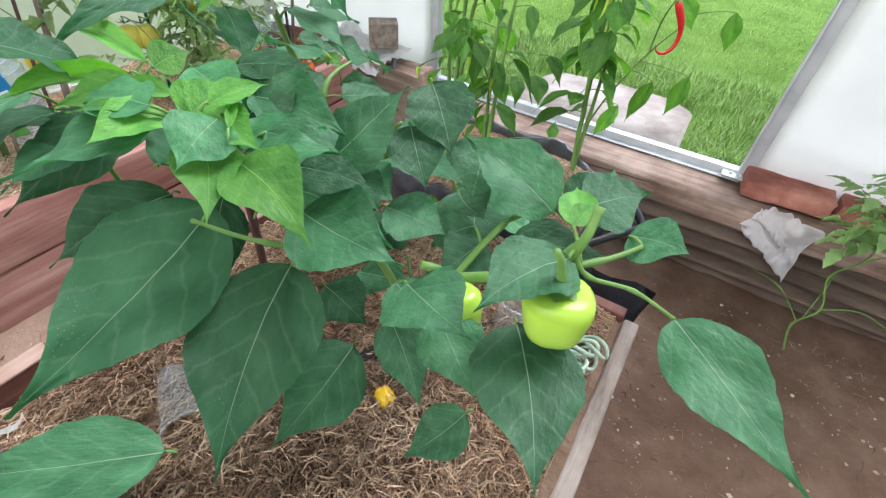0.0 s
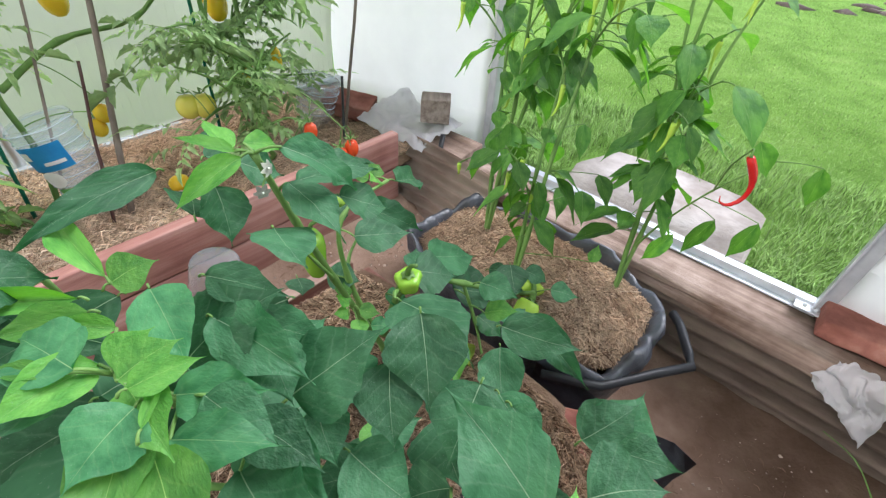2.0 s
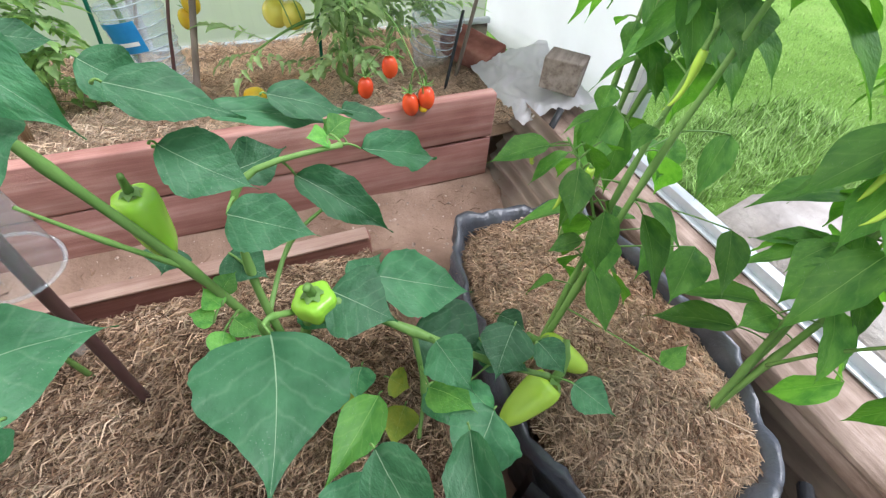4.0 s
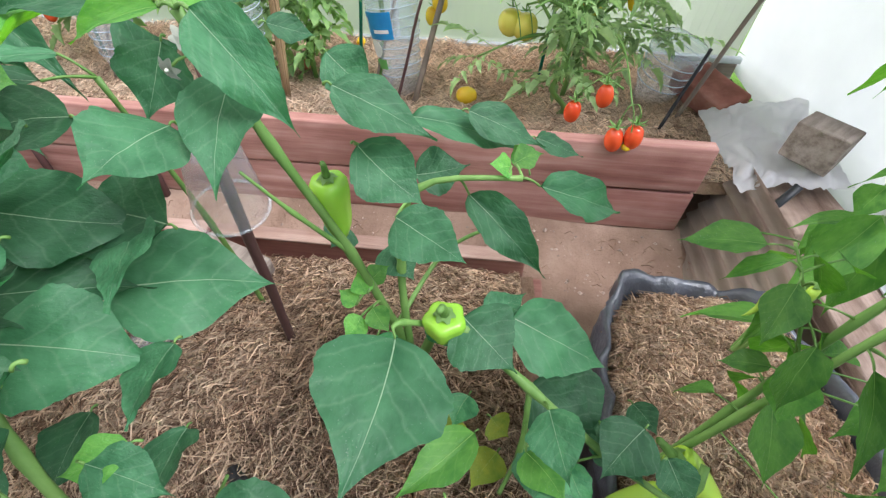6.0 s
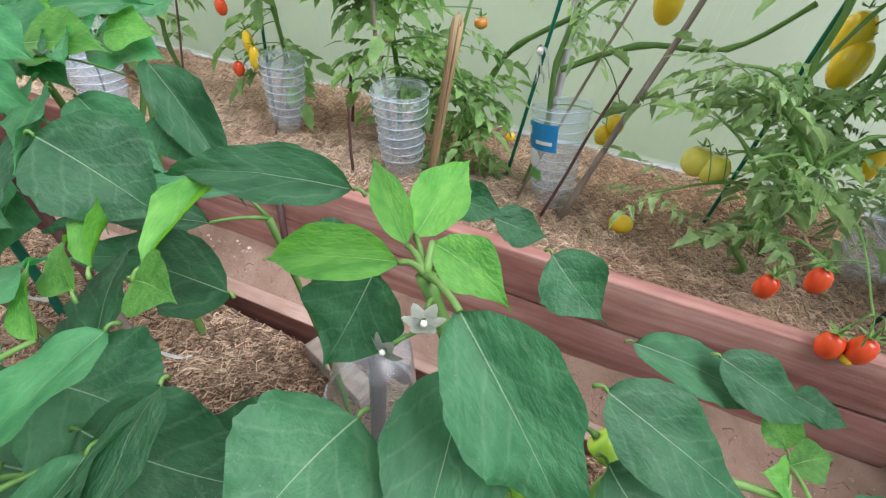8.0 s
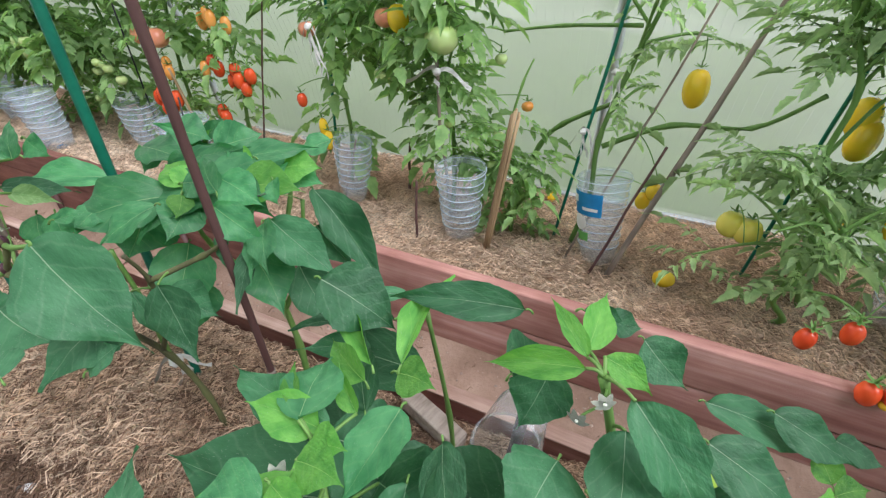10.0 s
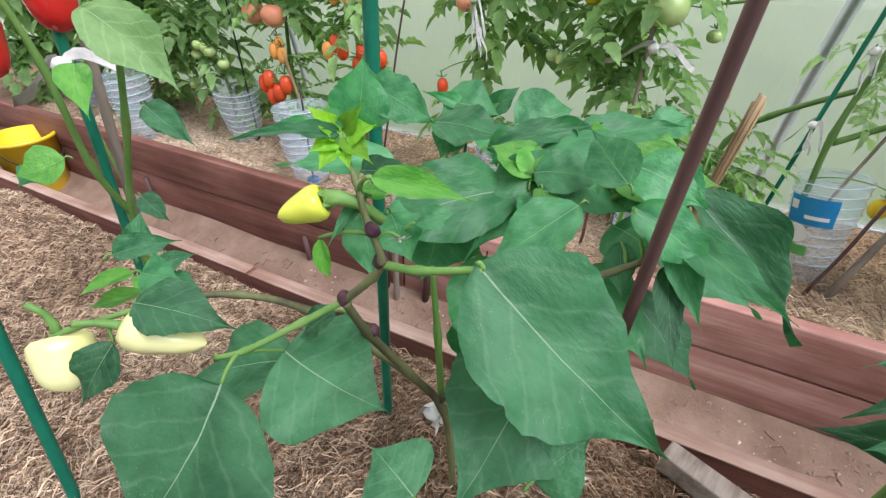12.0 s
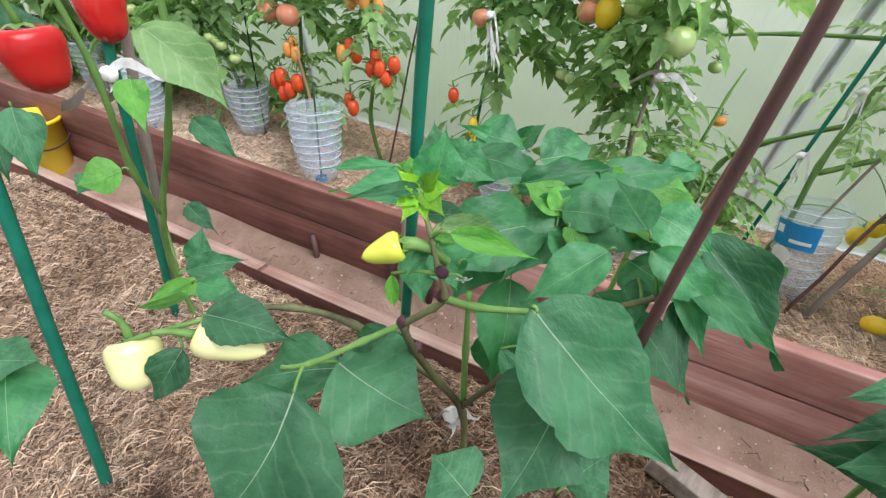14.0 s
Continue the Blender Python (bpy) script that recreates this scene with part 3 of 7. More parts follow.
def shell():
    """Film, polycarbonate, hoops and the far end that close the greenhouse."""
    R = (X1 - X0) / 2
    zb = 0.34

    def arc(a, r=R):
        return XC - r * math.cos(a), zb + r * 1.02 * math.sin(a)
    n = 26
    for name, a0, a1 in (("wall_west", 0.0, 0.42), ("roof_panel", 0.42, math.pi - 0.42), ("wall_east", math.pi - 0.42, math.pi)):
        bm = bmesh.new()
        rows = []
        for i in range(n + 1):
            a = a0 + (a1 - a0) * i / n
            x, z = arc(a)
            rows.append([bm.verts.new((x, y, z)) for y in np.linspace(Y0, Y1, 9)])
        for q, w in zip(rows, rows[1:]):
            for k in range(8):
                bm.faces.new((q[k], q[k + 1], w[k + 1], w[k]))
        bmesh.ops.solidify(bm, geom=bm.faces[:], thickness=0.006)
        ob = tagged(part(name, bm, M_POLY), "translucent ribbed polycarbonate greenhouse sheet", "greenhouse wall", kind="structure")
        ob.visible_shadow = False
    # ribs of the sheet run round the arch
    bm = bmesh.new()
    for y in np.arange(Y0, Y1, 0.03):
        pts = [(arc(a, R - 0.001)[0], y, arc(a, R - 0.001)[1]) for a in np.linspace(0.0, 0.75, 8)]
        tube(bm, pts, 0.0005, 3, False)
    ob = tagged(part("wall_ribs", bm, M_POLY), "fine ribs of the polycarbonate sheet", "wall ribs", kind="structure")
    ob.visible_shadow = False
    for y in (-3.36, -1.35, 0.65):
        bm = bmesh.new()
        pts = [(arc(a, R - 0.025)[0], y, arc(a, R - 0.025)[1]) for a in np.linspace(0.0, math.pi, 40)]
        tube(bm, [(pts[0][0], y, 0.2)] + pts + [(pts[-1][0], y, 0.2)], 0.018, 4)
        tagged(part("hoop", bm, M_METAL), "grey galvanised steel greenhouse hoop", "hoop", "greenhouse hoops", kind="structure")
    for x, nm in ((X0 + 0.02, "rail_west"), (X1 - 0.02, "rail_east")):
        bm = long_board((x, (Y0 + Y1) / 2, 0.19), (0.05, Y1 - Y0, 0.29), 12, 0.006, 0.002)
        tagged(part(nm + "_plinth", bm, M_GREYWOOD), "grey weathered plinth board under the wall", "plinth", kind="structure")
        bm = bmesh.new()
        box(bm, (x + (0.03 if x < 0 else -0.03), (Y0 + Y1) / 2, 0.352), (0.025, Y1 - Y0, 0.022), None, 0.003)
        tagged(part(nm, bm, M_METAL), "grey steel base rail along the wall", "rail", kind="structure")
    # end walls
    for y, nm in ((Y1 + 0.003, "north"), (Y0, "south")):
        cut = [(X0, -1.006), (0.24, X1)] if nm == "north" else [(X0, X1)]
        for xa, xb in cut:
            bm = bmesh.new()
            k = 44
            cols = []
            for i in range(k + 1):
                u = i / k
                x = xa + (xb - xa) * (u * u if xb < 0 else u * (2 - u) if xa > 0 else 0.5 - 0.5 * math.cos(math.pi * u))
                top = zb + 0.06 + math.sqrt(max(0.0, R * R - (x - XC) ** 2)) * 1.02
                top = max(top, 0.45)
                cols.append([bm.verts.new((x, y + 0.003 * math.sin(x * 9 + z * 3), z)) for z in np.linspace(0.3, top, 10)])
            for q, w in zip(cols, cols[1:]):
                for j in range(9):
                    bm.faces.new((q[j], q[j + 1], w[j + 1], w[j]))
            bmesh.ops.solidify(bm, geom=bm.faces[:], thickness=0.002)
            ob = part("wall_%s_film" % nm, bm, M_FILM)
            tagged(ob, "taut milky white plastic film end wall", "film wall", kind="structure")


shell()


def end_wall():
    """Low retaining wall of corrugated sheet with a wooden beam and the steel door frame above it."""
    bm = bmesh.new()
    xs = np.linspace(X0 + 0.06, X1 - 0.03, 24)
    zs = np.linspace(-0.05, 0.285, 60)
    cols = []
    for x in xs:
        y0 = 1.80 + 0.05 * min(1, max(0, (x + 1.1) / 1.3)) - 0.03
        cols.append([bm.verts.new((x, y0 + 0.015 * math.sin(2 * math.pi * z / 0.06) + 0.02 * (z - 0.1) - 0.38 * (0.285 - z) * min(1, max(0, (-0.35 - x) / 0.5)), z + 0.004 * math.sin(x * 5))) for z in zs])
    for q, w in zip(cols, cols[1:]):
        for j in range(len(zs) - 1):
            bm.faces.new((q[j], q[j + 1], w[j + 1], w[j]))
    bmesh.ops.solidify(bm, geom=bm.faces[:], thickness=0.006)
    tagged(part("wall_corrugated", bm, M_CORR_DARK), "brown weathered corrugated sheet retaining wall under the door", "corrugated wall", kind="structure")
    bm = bmesh.new()
    box(bm, (0.13, 1.885, 0.255), (2.16, 0.16, 0.075), None, 0.008)
    for i in range(1, 20):
        bmesh.ops.bisect_plane(bm, geom=bm.verts[:] + bm.edges[:] + bm.faces[:], plane_co=(-0.93 + i * 0.105, 0, 0), plane_no=(1, 0, 0))
    for v in bm.verts:
        d = noise.noise_vector(v.co * 5)
        v.co += Vector((0, d.y, d.z)) * 0.006
    tagged(part("sill_beam", bm, M_BEAM), "pinkish weathered wooden beam along the end wall", "beam", kind="structure")
    bm = bmesh.new()
    cols = []
    zs = np.linspace(0.12, 0.455, 90)
    for x in np.linspace(-1.11, -0.73, 10):
        cols.append([bm.verts.new((x, 1.535 + 0.13 * (z - 0.12) / 0.31 + 0.007 * math.sin(2 * math.pi * z / 0.036) + 0.02 * (x + 0.9), z - 0.08 * max(0, x + 0.95))) for z in zs])
    for q, w in zip(cols, cols[1:]):
        for j in range(len(zs) - 1):
            bm.faces.new((q[j], q[j + 1], w[j + 1], w[j]))
    bmesh.ops.solidify(bm, geom=bm.faces[:], thickness=0.006)
    tagged(part("wall_corrugated_end", bm, M_CORR), "leaning piece of corrugated sheet at the bed's end", "corrugated wall", kind="structure")
    bm = bmesh.new()
    box(bm, (-0.36, 1.925, 0.1), (3.15, 0.09, 0.3), None, 0.004)
    tagged(part("footing", bm, M_DARKSOIL), "dark earth bank behind the corrugated sheet", "earth bank", kind="structure")
    fr = tagged(thing("door_1", "", ""), "open doorway with a galvanised steel frame", "door frame", kind="structure")
    for nm, c, s in (("bottom_rail", (-0.385, 1.985, 0.312), (1.21, 0.032, 0.03)), ("rail_lip", (-0.385, 1.965, 0.2985), (1.21, 0.03, 0.006)),
                     ("jamb", (-0.99, 1.985, 1.06), (0.035, 0.03, 1.5)), ("jamb_lip", (-0.968, 1.968, 1.06), (0.006, 0.03, 1.5)),
                     ("jamb", (0.226, 1.985, 1.06), (0.035, 0.03, 1.5)), ("jamb_lip", (0.205, 1.968, 1.06), (0.006, 0.03, 1.5)),
                     ("head_rail", (-0.385, 1.985, 1.82), (1.25, 0.03, 0.03)), ("corner_plate", (0.205, 1.955, 0.316), (0.09, 0.05, 0.006))):
        bm = bmesh.new()
        box(bm, c, s, None, 0.002)
        part(nm, bm, M_METAL, fr)
    for x in (0.185, 0.215):
        bm = bmesh.new()
        bmesh.ops.create_uvsphere(bm, u_segments=10, v_segments=6, radius=0.006, matrix=Matrix.Translation((x, 1.95, 0.321)))
        part("bolt", bm, M_METAL, fr)


end_wall()


# ---- beds ----
def side_bed():
    bed = tagged(thing("bed_edging_side", "", ""), "raised bed edging of two stained red-brown boards", "bed edging", kind="structure")
    for j, (za, zb) in enumerate(((0.245, 0.374), (0.379, 0.507))):
        for i, (ya, yb) in enumerate(((-4.2, -0.28), (-0.275, 1.56))):
            bm = long_board((-1.088 + 0.004 * j, (ya + yb) / 2, (za + zb) / 2), (0.036, yb - ya, zb - za), 20, 0.005, 0.004, i * 3 + j)
            part("board", bm, M_BOARD if i == 0 else M_PINKBOARD, bed)
    for y, h, t in ((-0.33, 0.42, 0.0), (-0.20, 0.46, 0.02), (0.13, 0.43, 0.01), (-1.4, 0.36, 0.0), (-0.62, 0.33, -0.02)):
        bm = bmesh.new()
        tube(bm, [(-1.055, y, 0.18), (-1.058, y + t, h)], [0.011, 0.009], 8)
        part("peg", bm, M_BROWN, bed)


side_bed()


def middle_bed():
    bed = tagged(thing("bed_edging_middle", "", ""), "low edging of weathered pale planks round the middle bed", "bed edging", kind="structure")
    for ya, yb, s in ((-4.2, -0.62, 0), (-0.615, 0.42, 1), (0.425, 1.14, 2)):
        bm = long_board((-0.825, (ya + yb) / 2, 0.272), (0.032, yb - ya, 0.17), 16, 0.006, 0.006, s)
        part("board", bm, M_BOARD, bed)
        bm = long_board((-0.824, (ya + yb) / 2, 0.3595), (0.036, yb - ya - 0.01, 0.006), 16, 0.002, 0.003, s)
        part("board_top", bm, M_PALEBOARD, bed)
    bm = long_board((0.085, -1.5, 0.2), (0.034, 5.3, 0.25), 26, 0.006, 0.006, 8)
    part("board", bm, M_GREYWOOD, bed)
    bm = bmesh.new()
    box(bm, (-0.365, 1.165, 0.23), (0.86, 0.03, 0.19), None, 0.006)
    part("board", bm, M_BOARD, bed)


middle_bed()


# ---- the black lined tub with chili plants ----
def tub():
    t = thing("planter_tub", "oval tub lined with crumpled black plastic film", "planter")
    cx, cy, rx, ry = -0.445, 1.485, 0.36, 0.215
    bm = bmesh.new()
    n, rows = 64, []
    prof = [(0.9, 0.0), (0.95, 0.1), (0.99, 0.2), (1.01, 0.27), (1.05, 0.305), (1.055, 0.335), (1.03, 0.362), (0.985, 0.357), (0.945, 0.32), (0.915, 0.27)]
    for r, z in prof:
        row = []
        for k in range(n):
            a = 2 * math.pi * k / n
            cr = 0.05 * noise.noise(Vector((math.cos(a) * 3, math.sin(a) * 3, z * 5))) - 0.07 * abs(noise.noise(Vector((math.cos(a) * 8, math.sin(a) * 8, z * 4))))
            c, s = math.cos(a), math.sin(a)
            e = (abs(c) ** 3 + abs(s) ** 3) ** (-1 / 3)
            row.append(bm.verts.new((cx + rx * (r + cr) * c * e, cy + ry * (r + cr) * s * e, z + (0.06 * noise.noise(Vector((c * 2.5, s * 2.5, 3))) + 0.014 * noise.noise(Vector((c * 9, s * 9, 7))) if z > 0.25 else 0))))
        rows.append(row)
    for q, w in zip(rows, rows[1:]):
        for k in range(n):
            bm.faces.new((q[k], q[(k + 1) % n], w[(k + 1) % n], w[k]))
    bmesh.ops.subdivide_edges(bm, edges=bm.edges[:], cuts=1, use_grid_fill=True)
    for v in bm.verts:
        f = noise.noise_vector(v.co * 11)
        v.co += Vector((abs(f.x) - 0.3, abs(f.y) - 0.3, abs(f.z) - 0.3)) * 0.03
    part("liner", bm, M_BLACKFILM, t)
    bm = bmesh.new()
    k = 40
    c0 = bm.verts.new((cx, cy, 0.335))
    prev = [c0] * k
    for r in (0.2, 0.4, 0.6, 0.8, 0.97):
        row = []
        for i in range(k):
            a = 2 * math.pi * i / k
            c, s = math.cos(a), math.sin(a)
            e = (abs(c) ** 3 + abs(s) ** 3) ** (-1 / 3)
            x, y = cx + rx * r * c * e * 0.98, cy + ry * r * s * e * 0.98
            row.append(bm.verts.new((x, y, tub_h(x, y))))
        for i in range(k):
            j = (i + 1) % k
            if r == 0.2:
                bm.faces.new((c0, row[i], row[j]))
            else:
                bm.faces.new((prev[i], row[i], row[j], prev[j]))
        prev = row
    part("soil", bm, M_SOIL, t, "dry soil under hay in the tub")
    bm = bmesh.new()
    tube(bm, [(-0.24, 1.235, 0.31), (-0.12, 1.30, 0.315), (-0.04, 1.43, 0.31), (0.02, 1.52, 0.305), (0.0, 1.56, 0.30), (-0.05, 1.64, 0.30), (-0.08, 1.68, 0.29)], 0.012, 8)
    part("rim_pipe", bm, M_HOSE, t, "black pipe that holds the film")
    # loose flap of film over the front
    bm = bmesh.new()
    rows = []
    for i in range(15):
        u = i / 14
        row = []
        for j in range(9):
            v = j / 8
            x = -0.26 + 0.36 * u
            y = 1.26 - 0.02 * u - 0.03 * v - 0.05 * u * v + 0.05 * u
            z = 0.31 - 0.30 * v
            d = noise.noise_vector(Vector((u * 5, v * 3, 2)))
            row.append(bm.verts.new((x + d.x * 0.02, y + d.y * 0.025, max(0.01, z + d.z * 0.015))))
        rows.append(row)
    for q, w in zip(rows, rows[1:]):
        for j in range(8):
            bm.faces.new((q[j], q[j + 1], w[j + 1], w[j]))
    bmesh.ops.solidify(bm, geom=bm.faces[:], thickness=0.0015)
    part("film_flap", bm, M_BLACKFILM, t, "loose flap of black film hanging to the path")


def tub_h(x, y):
    return 0.318 + 0.06 * max(0, 1 - ((x + 0.445) / 0.34) ** 2 - ((y - 1.485) / 0.2) ** 2) + 0.02 * relief(x, y, 5, 2)


tub()


# ---- things: helpers ----
def aim(p, d, roll=0.0):
    """A pose at p whose z axis points along d."""
    q = Vector(d).normalized().to_track_quat("Z", "Y")
    return Matrix.Translation(p) @ q.to_matrix().to_4x4() @ Matrix.Rotation(roll, 4, "Z")


def rod(name, label, category, a, b, r, m, group="", r2=None, wob=0.0, sides=8, ribs=0):
    bm = bmesh.new()
    pts = curve_pts(a, b, 0, 10 if wob or ribs else 3, wob, a[1] * 7.3)
    rr = [r + ((r2 or r) - r) * i / (len(pts) - 1) for i in range(len(pts))]
    tube(bm, pts, rr, sides)
    ob = part(name, bm, m)
    return tagged(ob, label, category, group)


def bell_mesh(name, m, r, h, lobes=3, taper=0.45, wave=0.07, blunt=0.85):
    """A pepper body hanging along -z from its shoulder at 0."""
    prof = [(0.0005, -0.06 * h), (0.35 * r, -0.02 * h), (0.8 * r, -0.015 * h), (0.98 * r, -0.1 * h), (r, -0.25 * h)]
    for i in range(1, 7):
        u = i / 6
        rr = r * (1 - taper * u) * (1 - (u ** 6) * blunt)
        prof.append((max(rr, 0.0004), -(0.25 + 0.75 * u) * h + (0.03 * h if u == 1 else 0)))
    bm = lathe(prof, 24, wave, lobes)
    for v in bm.verts:
        v.co += noise.noise_vector(v.co * 22) * r * 0.06
    bm.normal_update()
    bmesh.ops.recalc_face_normals(bm, faces=bm.faces[:])
    return mesh_of(bm, name, m)


def calyx_mesh(r, stalk, bend=0.3):
    """Green star cap with a curved stalk upwards."""
    bm = bmesh.new()
    n = 12
    c = bm.verts.new((0, 0, 0.006))
    ring = [bm.verts.new(((0.75 if k % 2 else 0.5) * r * math.cos(2 * math.pi * k / n), (0.75 if k % 2 else 0.5) * r * math.sin(2 * math.pi * k / n), -0.002 if k % 2 else 0.003)) for k in range(n)]
    for k in range(n):
        bm.faces.new((c, ring[k], ring[(k + 1) % n]))
    pts = [(0, 0, 0), (bend * stalk * 0.1, 0, stalk * 0.35), (bend * stalk * 0.4, 0, stalk * 0.7), (bend * stalk, 0, stalk)]
    tube(bm, pts, [0.0065, 0.005, 0.004, 0.0038], 8)
    return mesh_of(bm, "calyx", M_STEM)


def hang(plant, name, me, p, down=(0, 0, -1), cal=None, label="", roll=0.0, s=1.0):
    """A fruit of a plant, with its cap, hanging from p along down."""
    m = aim(p, -Vector(down), roll) @ Matrix.Scale(s, 4)
    ob = piece(name, me, m, plant)
    if label:
        ob["label"] = label
    if cal:
        c = new("calyx", cal)
        c.parent = ob
    return ob


CAL_HOOK = calyx_mesh(0.012, 0.026, 1.1)
CAL_BIG, CAL_MID, CAL_SMALL = calyx_mesh(0.03, 0.05), calyx_mesh(0.02, 0.04, 0.6), calyx_mesh(0.012, 0.02)
PEP_BELL = bell_mesh("pepper", M_PGREEN, 0.036, 0.072, 4, 0.28, 0.05)
PEP_LONG = bell_mesh("pepper", M_PDEEP, 0.026, 0.12, 3, 0.35, 0.08)
PEP_GREENLONG = bell_mesh("pepper", M_PGREEN, 0.02, 0.078, 3, 0.5, 0.06)
PEP_LIMEGREEN = bell_mesh("pepper", M_PGREEN, 0.024, 0.07, 3, 0.6, 0.06)
PEP_ROUND = bell_mesh("pepper", M_PDEEP, 0.024, 0.04, 5, 0.2, 0.09)
PEP_IVORY = bell_mesh("pepper", M_PIVORY, 0.026, 0.085, 3, 0.55, 0.07)
PEP_IVORY2 = bell_mesh("pepper", M_PIVORY, 0.03, 0.065, 3, 0.35, 0.08)
PEP_LIME = bell_mesh("pepper", M_PLIME, 0.0115, 0.032, 3, 0.6, 0.06)
PEP_RED = bell_mesh("pepper", M_PRED, 0.04, 0.09, 3, 0.35, 0.07)


def tomato_mesh(m, r, flat=0.85, long=1.0, ribs=5, wave=0.03):
    bm = bmesh.new()
    prof = []
    for i in range(11):
        a = math.pi * i / 10
        prof.append((max(0.0004, r * math.sin(a) ** 0.9), -r * (1 - math.cos(a)) * flat * long + (0.12 * r * math.exp(-((a / 0.5) ** 2)) * -1)))
    bm.free()
    bm = lathe(prof, 18, wave, ribs)
    bmesh.ops.recalc_face_normals(bm, faces=bm.faces[:])
    return mesh_of(bm, "tomato", m)


def sepals():
    bm = bmesh.new()
    for k in range(5):
        a = 2 * math.pi * k / 5
        c, s = math.cos(a), math.sin(a)
        v = [bm.verts.new(p) for p in ((c * 0.002 - s * 0.003, s * 0.002 + c * 0.003, 0.002), (c * 0.002 + s * 0.003, s * 0.002 - c * 0.003, 0.002), (c * 0.014 + s * 0.002, s * 0.014 - c * 0.002, 0.004), (c * 0.022, s * 0.022, 0.010), (c * 0.014 - s * 0.002, s * 0.014 + c * 0.002, 0.004))]
        bm.faces.new(v)
    tube(bm, [(0, 0, 0), (0.003, 0, 0.012), (0.008, 0, 0.022)], [0.0025, 0.002, 0.002], 6)
    return mesh_of(bm, "calyx", M_STEM)


SEPAL = sepals()
TOM = {"red_plum": tomato_mesh(M_TRED, 0.018, 1, 1.45, 3), "red": tomato_mesh(M_TRED, 0.02), "orange_plum": tomato_mesh(M_TORANGE, 0.017, 1, 1.7, 3),
       "pink": tomato_mesh(M_TPINK, 0.04, 0.9, 1, 7), "yellow": tomato_mesh(M_TYELLOW, 0.022), "yellow_plum": tomato_mesh(M_TYELLOW, 0.036, 1, 1.6, 3),
       "green": tomato_mesh(M_TGREEN, 0.019), "green_big": tomato_mesh(M_TGREEN, 0.05, 0.85, 1, 6, 0.04), "pale": tomato_mesh(M_TPALE, 0.035, 1.08, 1, 6, 0.03),
       "yellow_long": tomato_mesh(M_TYELLOW, 0.017, 1, 2.2, 3), "orange": tomato_mesh(M_TORANGE, 0.02), "yellow_pear": tomato_mesh(M_TYELLOW, 0.03, 1, 1.25, 4)}


def tie(name, p, loops=3, size=0.05, droop=0.06, seed=0, axis=(1, 0.3, 0), wide=1.0):
    """A strip of white cloth knotted round a stem, with hanging ends."""
    rnd = random.Random(seed)
    ob = thing(name, "white cloth strip tying a stem to its stake", "plant tie", "plant ties")
    p, ax = Vector(p), Vector(axis).normalized()

    def strip(nm, pts, w):
        bm = bmesh.new()
        rows = []
        for i, q in enumerate(pts):
            tw = 0.9 * math.sin(i * 1.3 + seed)
            o = Vector((0.3 * math.sin(tw), 0.3 * math.cos(tw), math.cos(tw))).normalized() * w
            rows.append((bm.verts.new(Vector(q) - o), bm.verts.new(Vector(q) + o)))
        for a, b in zip(rows, rows[1:]):
            bm.faces.new((a[0], a[1], b[1], b[0]))
        bmesh.ops.solidify(bm, geom=bm.faces[:], thickness=0.0016)
        part(nm, bm, M_TIE, ob)
    for k in range(2):
        s = -1 if k else 1
        strip("tie_end", [p + ax * (s * size * u) + Vector((0, 0, -droop * u * u + 0.012 * math.sin(u * 5 + k)))for u in np.linspace(0, 1, 8)], 0.005 * wide)
    for k in range(loops):
        a = rnd.uniform(0.2, 1.0)
        strip("tie_tail", [p + ax * (rnd.uniform(-0.2, 0.2) * size * u) + Vector((0.015 * math.sin(k * 2) * u, 0.01 * k * u, -droop * (1 + a) * u)) for u in np.linspace(0, 1, 6)], 0.0045 * wide)
    bm = bmesh.new()
    bmesh.ops.create_icosphere(bm, subdivisions=2, radius=0.009 * (1 + wide) / 1.8, matrix=Matrix.Translation(p))
    for v in bm.verts:
        v.co += noise.noise_vector(v.co * 90) * 0.004
    part("knot", bm, M_TIE, ob)
    return ob


# ---- pepper plants ----
class Plant:
    def __init__(self, name, label, category, group):
        self.ob = thing(name, label, category, group)
        self.sk = []

    def branch(self, pts, r0, r1, m=None, name="stem"):
        """A branch along pts, smoothed, tapering from r0 to r1."""
        pts = [Vector(p) for p in pts]
        fine = []
        for i in range(len(pts) - 1):
            a, b = pts[max(i - 1, 0)], pts[i]
            c, d = pts[i + 1], pts[min(i + 2, len(pts) - 1)]
            for k in range(5):
                t = k / 5
                fine.append(0.5 * ((2 * b) + (c - a) * t + (2 * a - 5 * b + 4 * c - d) * t * t + (3 * b - a - 3 * c + d) * t ** 3))
        fine.append(pts[-1])
        n = len(fine)
        rr = [(r0 + (r1 - r0) * i / (n - 1)) * (1.0 + (0.35 if i % 5 == 0 and i else 0)) for i in range(n)]
        bm = bmesh.new()
        tube(bm, fine, rr, 9)
        part(name, bm, m or M_STEM, self.ob)
        self.sk += fine

    def node(self, base):
        base = Vector(base)
        return min(self.sk, key=lambda q: (q - base).length + (0.6 * max(0, q.z - base.z - 0.01)))


def leaves_of(plant):
    def put(base, tip, width, up, pool=None):
        p = plant.node(base)
        d = (p - Vector(base)).length
        if d > 0.055:
            p = Vector(base) + (Vector(base) - Vector(tip)).normalized() * 0.008 + Vector((0, 0, -0.004))
        leaf(plant.ob, base, tip, width, up, pool, p if d > 0.004 else None, 0.0011 if d > 0.055 else 0.0016)
    return put


